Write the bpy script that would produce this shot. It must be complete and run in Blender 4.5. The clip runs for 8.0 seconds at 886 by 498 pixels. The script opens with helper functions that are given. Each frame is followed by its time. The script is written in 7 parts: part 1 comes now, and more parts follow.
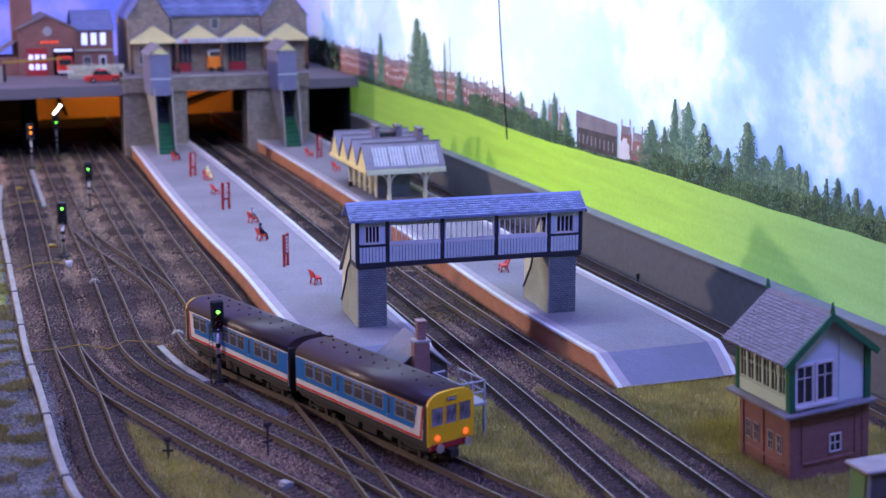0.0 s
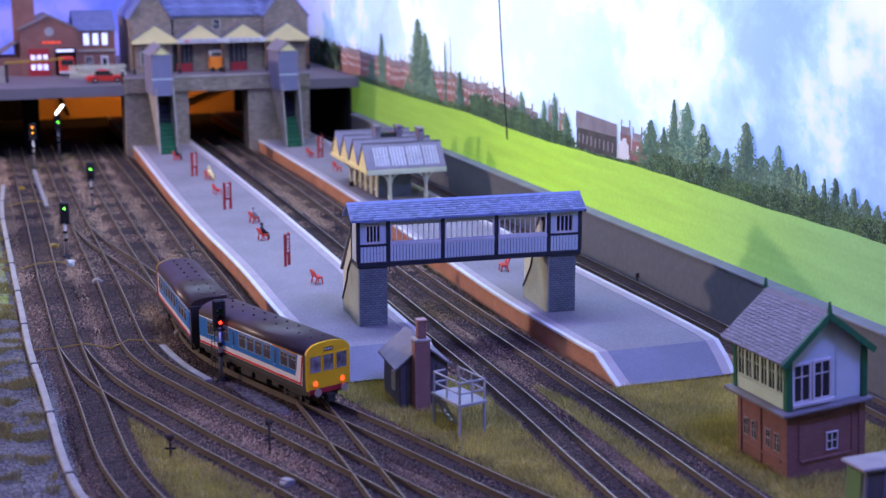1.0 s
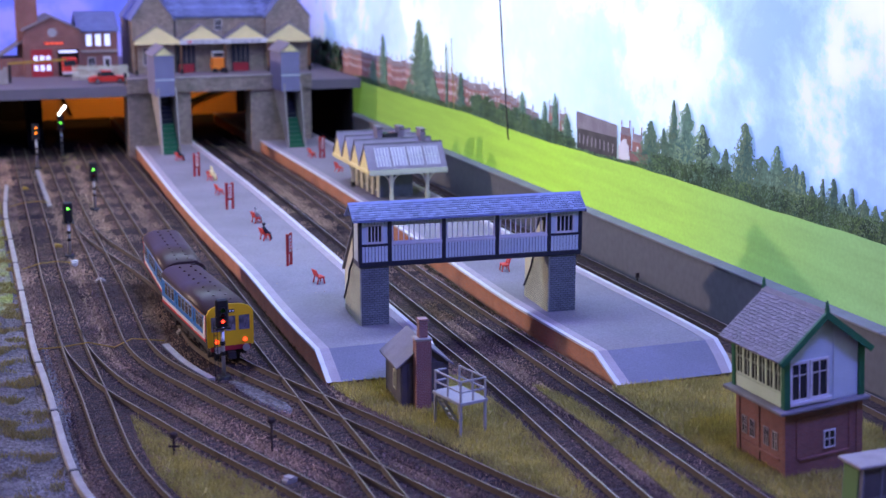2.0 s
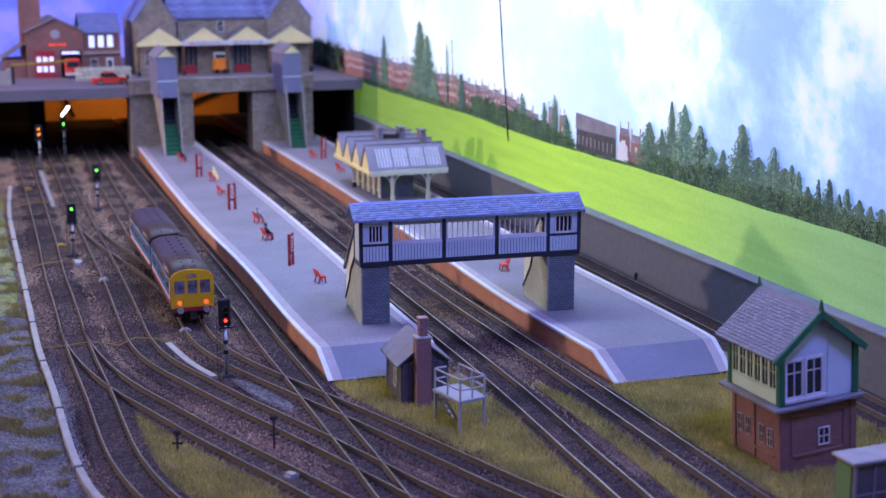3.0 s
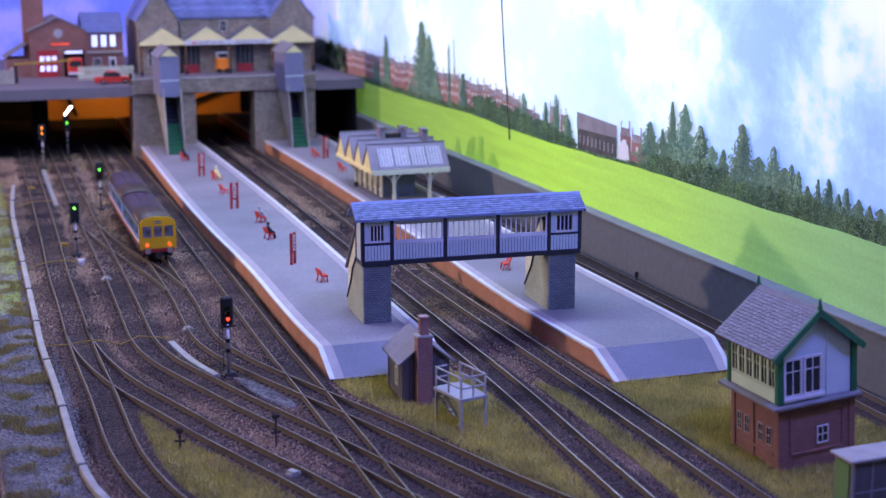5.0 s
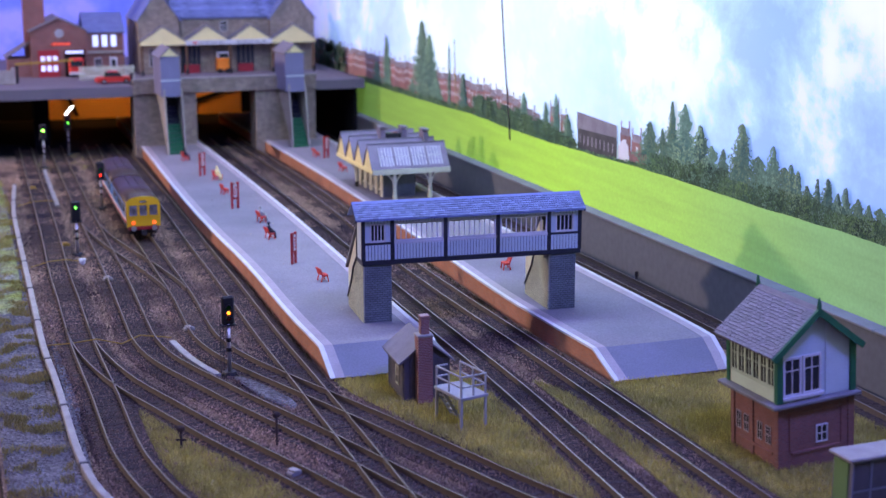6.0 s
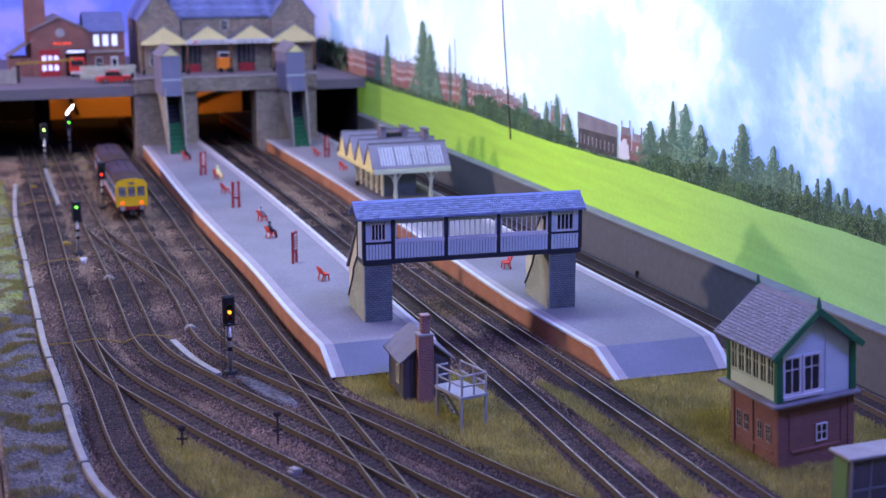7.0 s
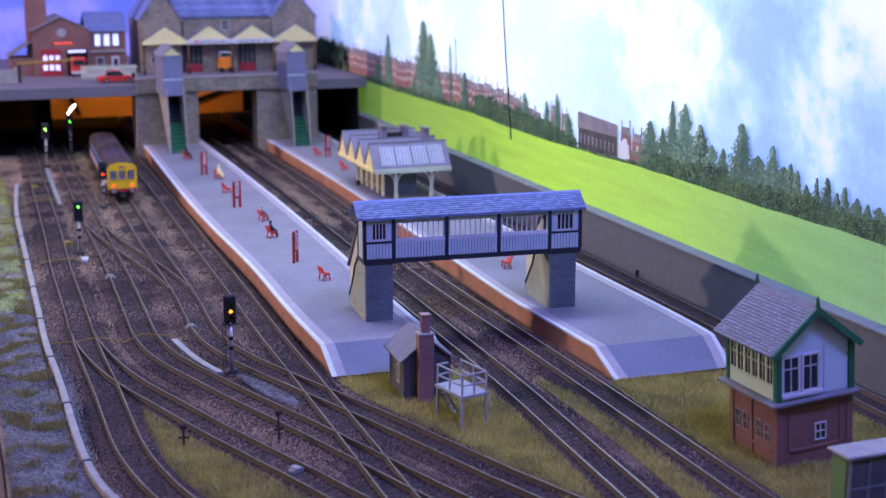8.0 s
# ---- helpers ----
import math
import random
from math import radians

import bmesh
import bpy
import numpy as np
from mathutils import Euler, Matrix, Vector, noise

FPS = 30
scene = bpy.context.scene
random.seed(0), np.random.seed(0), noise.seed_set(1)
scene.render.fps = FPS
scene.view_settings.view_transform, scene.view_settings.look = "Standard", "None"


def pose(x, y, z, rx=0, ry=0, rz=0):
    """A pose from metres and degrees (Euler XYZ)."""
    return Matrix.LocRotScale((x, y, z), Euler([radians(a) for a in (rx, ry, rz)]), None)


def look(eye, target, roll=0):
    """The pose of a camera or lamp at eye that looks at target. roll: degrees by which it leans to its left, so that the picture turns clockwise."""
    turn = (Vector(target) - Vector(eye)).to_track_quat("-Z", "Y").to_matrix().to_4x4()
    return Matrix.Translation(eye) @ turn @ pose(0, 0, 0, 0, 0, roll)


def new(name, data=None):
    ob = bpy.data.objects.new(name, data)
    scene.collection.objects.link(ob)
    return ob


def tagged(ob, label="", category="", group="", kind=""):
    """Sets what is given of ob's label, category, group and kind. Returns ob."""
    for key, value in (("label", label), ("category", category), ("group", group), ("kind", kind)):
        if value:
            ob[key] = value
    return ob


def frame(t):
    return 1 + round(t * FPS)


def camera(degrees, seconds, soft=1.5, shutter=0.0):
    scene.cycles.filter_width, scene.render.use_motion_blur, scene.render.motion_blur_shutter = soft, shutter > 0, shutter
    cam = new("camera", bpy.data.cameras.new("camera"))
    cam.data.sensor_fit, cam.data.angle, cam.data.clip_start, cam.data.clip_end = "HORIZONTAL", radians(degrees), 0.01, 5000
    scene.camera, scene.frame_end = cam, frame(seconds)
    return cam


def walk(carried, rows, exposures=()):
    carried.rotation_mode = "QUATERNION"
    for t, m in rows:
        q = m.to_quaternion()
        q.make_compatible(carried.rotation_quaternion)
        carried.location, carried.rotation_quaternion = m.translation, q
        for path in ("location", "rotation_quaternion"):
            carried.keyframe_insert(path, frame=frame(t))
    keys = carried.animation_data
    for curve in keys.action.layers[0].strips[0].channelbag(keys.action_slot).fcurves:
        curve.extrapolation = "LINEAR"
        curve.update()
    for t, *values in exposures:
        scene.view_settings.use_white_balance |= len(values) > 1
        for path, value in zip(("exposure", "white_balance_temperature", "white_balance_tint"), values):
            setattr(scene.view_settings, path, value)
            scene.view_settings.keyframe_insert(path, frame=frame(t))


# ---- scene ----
# A small-scale model railway (2 mm scale, 9 mm gauge). Lengths below are in millimetres; MM turns them into metres.
MM = 0.001

cam = camera(34.82, 8.0)
cam.data.dof.use_dof = True
cam.data.dof.focus_distance = 0.57
cam.data.dof.aperture_fstop = 22.0
walk(cam, [
    (0.0, look((0.00412, 0.01555, 0.16300), (0.33324, 0.93518, -0.05138))),
    (0.5, look((0.00349, 0.01360, 0.16336), (0.33248, 0.93327, -0.05105))),
    (1.0, look((0.00309, 0.01207, 0.16370), (0.33163, 0.93188, -0.05080))),
    (1.5, look((0.00270, 0.01080, 0.16395), (0.33075, 0.93080, -0.05055))),
    (3.0, look((0.00022, 0.00216, 0.16537), (0.32699, 0.92279, -0.04836))),
    (4.5, look((-0.00007, -0.00002, 0.16602), (0.32528, 0.92092, -0.04849))),
    (6.0, look((-0.00065, -0.00189, 0.16624), (0.32412, 0.91924, -0.04838))),
    (7.0, look((-0.00093, -0.00274, 0.16647), (0.32338, 0.91842, -0.04867))),
    (8.0, look((-0.00142, -0.00445, 0.16692), (0.32239, 0.91680, -0.04863))),
])

# ---- light: violet and blue LED strips over the layout, lamps of the room on the viewer's and operator's side, a warm lamp under the road deck; the front and station fills are added, with no known source
world = bpy.data.worlds.new("room_air")
world.use_nodes = True
world.node_tree.nodes["Background"].inputs[0].default_value = (0.30, 0.28, 0.55, 1)
world.node_tree.nodes["Background"].inputs[1].default_value = 0.05
scene.world = world


def area_lamp(name, eye, target, sx, sy, watts, colour):
    data = bpy.data.lights.new(name, "AREA")
    data.shape, data.size, data.size_y, data.energy, data.color = "RECTANGLE", sx, sy, watts, colour
    ob = new(name, data)
    ob.matrix_world = look(eye, target)
    return ob


area_lamp("led_strip_over_layout", (0.23, 0.74, 0.68), (0.17, 0.74, 0.0), 0.08, 1.1, 5.5, (0.42, 0.32, 1.0))
area_lamp("room_lamp", (-0.75, -0.25, 0.95), (0.2, 0.6, 0.0), 0.22, 0.22, 3.0, (0.60, 0.53, 1.0))
area_lamp("backdrop_strip", (0.19, 0.72, 0.46), (0.326, 0.72, 0.06), 0.05, 0.5, 2.2, (0.58, 0.86, 1.0))
# added blue fill for the near end; no such lamp is known
area_lamp("front_strip", (0.29, 0.16, 0.46), (0.23, 0.50, 0.0), 0.24, 0.05, 3.6, (0.17, 0.20, 1.0))
area_lamp("operator_side_lamp", (-0.75, 1.06, 0.245), (0.3, 0.68, 0.02), 0.06, 0.05, 7.0, (0.95, 0.71, 0.64))
# added fill that brightens the station, not a known lamp
area_lamp("station_strip", (0.02, 1.12, 0.42), (0.2, 1.25, 0.07), 0.05, 0.5, 0.60, (0.78, 0.62, 1.0))
area_lamp("under_deck_lamp", (0.17, 1.318, 0.046), (0.17, 1.372, 0.010), 0.18, 0.01, 0.055, (1.0, 0.45, 0.10))


# ---- materials
def material(name, colour, rough=0.7, metal=0.0, second=None, scale=400.0, fine=2500.0, amount=0.5, bump=0.15,
             bump_scale=None, depth=0.0003, emit=None, strength=0.0, spec=0.4, vary=0.0, cells=False):
    m = bpy.data.materials.new(name)
    m.use_nodes = True
    nt = m.node_tree
    n, l = nt.nodes, nt.links
    b = n["Principled BSDF"]
    b.inputs["Roughness"].default_value = rough
    b.inputs["Metallic"].default_value = metal
    b.inputs["Specular IOR Level"].default_value = spec
    tc = n.new("ShaderNodeTexCoord")
    big = n.new("ShaderNodeTexNoise")
    big.inputs["Scale"].default_value, big.inputs["Detail"].default_value = scale, 4.0
    l.new(tc.outputs["Object"], big.inputs["Vector"])
    if cells:
        small = n.new("ShaderNodeTexVoronoi")
        small.inputs["Scale"].default_value = fine
        small_out = small.outputs["Color"]
        bw = n.new("ShaderNodeSeparateColor")
        l.new(small_out, bw.inputs[0])
        small_value, small_height = bw.outputs[0], small.outputs["Distance"]
    else:
        small = n.new("ShaderNodeTexNoise")
        small.inputs["Scale"].default_value, small.inputs["Detail"].default_value = fine, 3.0
        small_value, small_height = small.outputs["Fac"], small.outputs["Fac"]
    l.new(tc.outputs["Object"], small.inputs["Vector"])
    second = second or tuple(c * 0.6 for c in colour)
    mix = n.new("ShaderNodeMix")
    mix.data_type = "RGBA"
    mix.inputs["A"].default_value, mix.inputs["B"].default_value = (*colour, 1), (*second, 1)
    ramp = n.new("ShaderNodeMapRange")
    ramp.inputs["From Min"].default_value, ramp.inputs["From Max"].default_value = 0.35, 0.65
    ramp.inputs["To Max"].default_value = amount
    l.new(big.outputs["Fac"], ramp.inputs["Value"])
    l.new(ramp.outputs["Result"], mix.inputs["Factor"])
    hsv = n.new("ShaderNodeHueSaturation")
    val = n.new("ShaderNodeMapRange")
    val.inputs["To Min"].default_value, val.inputs["To Max"].default_value = 1 - amount * 0.6, 1 + amount * 0.6
    l.new(small_value, val.inputs["Value"])
    out_value = val.outputs["Result"]
    if vary:
        geo = n.new("ShaderNodeNewGeometry")
        info = n.new("ShaderNodeObjectInfo")
        add = n.new("ShaderNodeMath")
        add.operation = "ADD"
        l.new(geo.outputs["Random Per Island"], add.inputs[0])
        l.new(info.outputs["Random"], add.inputs[1])
        wob = n.new("ShaderNodeMapRange")
        wob.inputs["From Max"].default_value = 2.0
        wob.inputs["To Min"].default_value, wob.inputs["To Max"].default_value = 1 - vary, 1 + vary
        l.new(add.outputs[0], wob.inputs["Value"])
        mul = n.new("ShaderNodeMath")
        mul.operation = "MULTIPLY"
        l.new(out_value, mul.inputs[0])
        l.new(wob.outputs["Result"], mul.inputs[1])
        out_value = mul.outputs[0]
    l.new(out_value, hsv.inputs["Value"])
    l.new(mix.outputs["Result"], hsv.inputs["Color"])
    l.new(hsv.outputs["Color"], b.inputs["Base Color"])
    if bump:
        bp = n.new("ShaderNodeBump")
        bp.inputs["Strength"].default_value, bp.inputs["Distance"].default_value = bump, depth
        l.new(small_height, bp.inputs["Height"])
        l.new(bp.outputs["Normal"], b.inputs["Normal"])
    if emit:
        b.inputs["Emission Color"].default_value = (*emit, 1)
        b.inputs["Emission Strength"].default_value = strength
    return m


def brick_material(name, colour, second, mortar, width=2.2, height=0.75, axis="XZ", bump=0.5):
    """Fine printed brickwork for walls whose bricks are too small to pick apart."""
    m = material(name, colour, 0.85, amount=0.3)
    n, l = m.node_tree.nodes, m.node_tree.links
    b = n["Principled BSDF"]
    tc = n.new("ShaderNodeTexCoord")
    sep, com = n.new("ShaderNodeSeparateXYZ"), n.new("ShaderNodeCombineXYZ")
    l.new(tc.outputs["Object"], sep.inputs[0])
    if axis == "XY":
        add = sep.outputs["X"]
        l.new(add, com.inputs[0])
        l.new(sep.outputs["Y"], com.inputs[1])
    else:
        add = n.new("ShaderNodeMath")
        add.operation = "ADD"
        l.new(sep.outputs["X"], add.inputs[0])
        l.new(sep.outputs["Y"], add.inputs[1])
        l.new(add.outputs[0], com.inputs[0])
        l.new(sep.outputs["Z"], com.inputs[1])
    t = n.new("ShaderNodeTexBrick")
    t.inputs["Scale"].default_value = 1.0
    t.inputs["Brick Width"].default_value, t.inputs["Row Height"].default_value = width * MM, height * MM
    t.inputs["Mortar Size"].default_value = 0.10 * MM
    t.inputs["Color1"].default_value, t.inputs["Color2"].default_value, t.inputs["Mortar"].default_value = (*colour, 1), (*second, 1), (*mortar, 1)
    l.new(com.outputs[0], t.inputs["Vector"])
    noise_tex = n.new("ShaderNodeTexNoise")
    noise_tex.inputs["Scale"].default_value = 90.0
    l.new(tc.outputs["Object"], noise_tex.inputs["Vector"])
    mp = n.new("ShaderNodeMapRange")
    mp.inputs["To Min"].default_value, mp.inputs["To Max"].default_value = 0.65, 1.3
    l.new(noise_tex.outputs["Fac"], mp.inputs["Value"])
    hsv = n.new("ShaderNodeHueSaturation")
    l.new(mp.outputs["Result"], hsv.inputs["Value"])
    l.new(t.outputs["Color"], hsv.inputs["Color"])
    l.new(hsv.outputs["Color"], b.inputs["Base Color"])
    bp = n.new("ShaderNodeBump")
    bp.invert = True
    bp.inputs["Strength"].default_value, bp.inputs["Distance"].default_value = bump, 0.0002
    l.new(t.outputs["Fac"], bp.inputs["Height"])
    l.new(bp.outputs["Normal"], b.inputs["Normal"])
    return m


def glow(name, colour, strength):
    m = bpy.data.materials.new(name)
    m.use_nodes = True
    b = m.node_tree.nodes["Principled BSDF"]
    b.inputs["Base Color"].default_value = (*colour, 1)
    b.inputs["Emission Color"].default_value = (*colour, 1)
    b.inputs["Emission Strength"].default_value = strength
    return m


def sky_print():
    """Printed sky on the back board: blue with white cloud, glowing a little by emission added to help its strip light.
    """
    m = bpy.data.materials.new("printed_sky")
    m.use_nodes = True
    n, l = m.node_tree.nodes, m.node_tree.links
    b = n["Principled BSDF"]
    b.inputs["Roughness"].default_value = 0.6
    tc = n.new("ShaderNodeTexCoord")
    mp = n.new("ShaderNodeMapping")
    mp.inputs["Scale"].default_value = (1.0, 1.0, 1.25)
    l.new(tc.outputs["Object"], mp.inputs[0])
    t = n.new("ShaderNodeTexNoise")
    t.inputs["Scale"].default_value, t.inputs["Detail"].default_value, t.inputs["Roughness"].default_value = 10.0, 7.0, 0.62
    t.inputs["Distortion"].default_value = 0.1
    l.new(mp.outputs[0], t.inputs["Vector"])
    r = n.new("ShaderNodeValToRGB")
    e = r.color_ramp.elements
    e[0].position, e[0].color = 0.40, (0.25, 0.43, 0.88, 1)
    e[1].position, e[1].color = 0.575, (0.74, 0.82, 0.93, 1)
    mid = e.new(0.49)
    mid.color = (0.36, 0.58, 0.90, 1)
    l.new(t.outputs["Fac"], r.inputs[0])
    # the cloud bank thickens in the middle of the long board and thins towards both ends
    sep = n.new("ShaderNodeSeparateXYZ")
    l.new(tc.outputs["Object"], sep.inputs[0])
    band = n.new("ShaderNodeValToRGB")
    be = band.color_ramp.elements
    be[0].position, be[0].color = 0.0, (0.05, 0.05, 0.05, 1)
    be[1].position, be[1].color = 1.0, (0.1, 0.1, 0.1, 1)
    for p, v in ((0.26, 0.05), (0.38, 0.35), (0.48, 0.62), (0.66, 0.66), (0.78, 0.35)):
        k = be.new(p)
        k.color = (v, v, v, 1)
    sc = n.new("ShaderNodeMapRange")
    sc.inputs["From Min"].default_value, sc.inputs["From Max"].default_value = 0.25, 1.25
    l.new(sep.outputs["Y"], sc.inputs["Value"])
    l.new(sc.outputs["Result"], band.inputs[0])
    mix = n.new("ShaderNodeMix")
    mix.data_type = "RGBA"
    l.new(band.outputs["Color"], mix.inputs["Factor"])
    l.new(r.outputs["Color"], mix.inputs["A"])
    mix.inputs["B"].default_value = (0.74, 0.88, 0.96, 1)
    # the print deepens to violet-blue on the bent part behind the station; violet lamp light is put into this tint too
    deep = n.new("ShaderNodeMapRange")
    deep.inputs["From Min"].default_value, deep.inputs["From Max"].default_value = 1.16, 1.40
    deep.interpolation_type = "SMOOTHSTEP"
    l.new(sep.outputs["Y"], deep.inputs["Value"])
    tint = n.new("ShaderNodeMix")
    tint.data_type, tint.blend_type = "RGBA", "MULTIPLY"
    l.new(deep.outputs["Result"], tint.inputs["Factor"])
    l.new(mix.outputs["Result"], tint.inputs["A"])
    tint.inputs["B"].default_value = (0.34, 0.30, 0.80, 1)
    l.new(tint.outputs["Result"], b.inputs["Base Color"])
    l.new(tint.outputs["Result"], b.inputs["Emission Color"])
    b.inputs["Emission Strength"].default_value = 0.54
    return m


def field_print():
    """Printed meadow: yellow-green far along the line, cooler and greyer towards the viewer, with faint mowing streaks
    and pale worn lines. The strip light's bright middle and dimmer ends are put into the ramp.
    """
    m = bpy.data.materials.new("printed_field")
    m.use_nodes = True
    n, l = m.node_tree.nodes, m.node_tree.links
    b = n["Principled BSDF"]
    b.inputs["Roughness"].default_value = 0.55
    tc, sep, sc = n.new("ShaderNodeTexCoord"), n.new("ShaderNodeSeparateXYZ"), n.new("ShaderNodeMapRange")
    l.new(tc.outputs["Object"], sep.inputs[0])
    sc.inputs["From Min"].default_value, sc.inputs["From Max"].default_value = 0.38, 1.10
    l.new(sep.outputs["Y"], sc.inputs["Value"])
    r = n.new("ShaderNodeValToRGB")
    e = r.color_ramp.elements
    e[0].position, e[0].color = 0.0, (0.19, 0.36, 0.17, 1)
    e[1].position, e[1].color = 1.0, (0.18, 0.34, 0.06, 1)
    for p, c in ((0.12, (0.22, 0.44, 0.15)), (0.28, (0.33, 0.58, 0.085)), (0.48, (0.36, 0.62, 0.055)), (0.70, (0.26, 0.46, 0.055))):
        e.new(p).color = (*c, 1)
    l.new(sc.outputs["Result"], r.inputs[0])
    streak_map, streak = n.new("ShaderNodeMapping"), n.new("ShaderNodeTexNoise")
    streak_map.inputs["Scale"].default_value = (1.0, 0.35, 5.0)
    l.new(tc.outputs["Object"], streak_map.inputs[0])
    l.new(streak_map.outputs[0], streak.inputs["Vector"])
    streak.inputs["Scale"].default_value, streak.inputs["Detail"].default_value = 40.0, 5.0
    fine = n.new("ShaderNodeTexNoise")
    fine.inputs["Scale"].default_value, fine.inputs["Detail"].default_value = 700.0, 2.0
    l.new(tc.outputs["Object"], fine.inputs["Vector"])
    v1, v2, mul, hsv = n.new("ShaderNodeMapRange"), n.new("ShaderNodeMapRange"), n.new("ShaderNodeMath"), n.new("ShaderNodeHueSaturation")
    v1.inputs["To Min"].default_value, v1.inputs["To Max"].default_value = 0.80, 1.2
    v2.inputs["To Min"].default_value, v2.inputs["To Max"].default_value = 0.88, 1.12
    l.new(streak.outputs["Fac"], v1.inputs["Value"])
    l.new(fine.outputs["Fac"], v2.inputs["Value"])
    mul.operation = "MULTIPLY"
    l.new(v1.outputs["Result"], mul.inputs[0])
    l.new(v2.outputs["Result"], mul.inputs[1])
    l.new(mul.outputs[0], hsv.inputs["Value"])
    l.new(r.outputs["Color"], hsv.inputs["Color"])
    l.new(hsv.outputs["Color"], b.inputs["Base Color"])
    # glow added to the print in place of more lamp light on it
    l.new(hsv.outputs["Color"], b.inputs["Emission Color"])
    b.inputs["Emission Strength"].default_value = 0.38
    return m


def lens_glass(name, colour):
    """Coloured clear glass of a signal lens."""
    m = bpy.data.materials.new(name)
    m.use_nodes = True
    n, l = m.node_tree.nodes, m.node_tree.links
    clear, shine, mix = n.new("ShaderNodeBsdfTransparent"), n.new("ShaderNodeBsdfGlossy"), n.new("ShaderNodeMixShader")
    clear.inputs["Color"].default_value = (*colour, 1)
    shine.inputs["Roughness"].default_value = 0.2
    mix.inputs[0].default_value = 0.05
    l.new(clear.outputs[0], mix.inputs[1])
    l.new(shine.outputs[0], mix.inputs[2])
    l.new(mix.outputs[0], n["Material Output"].inputs["Surface"])
    return m


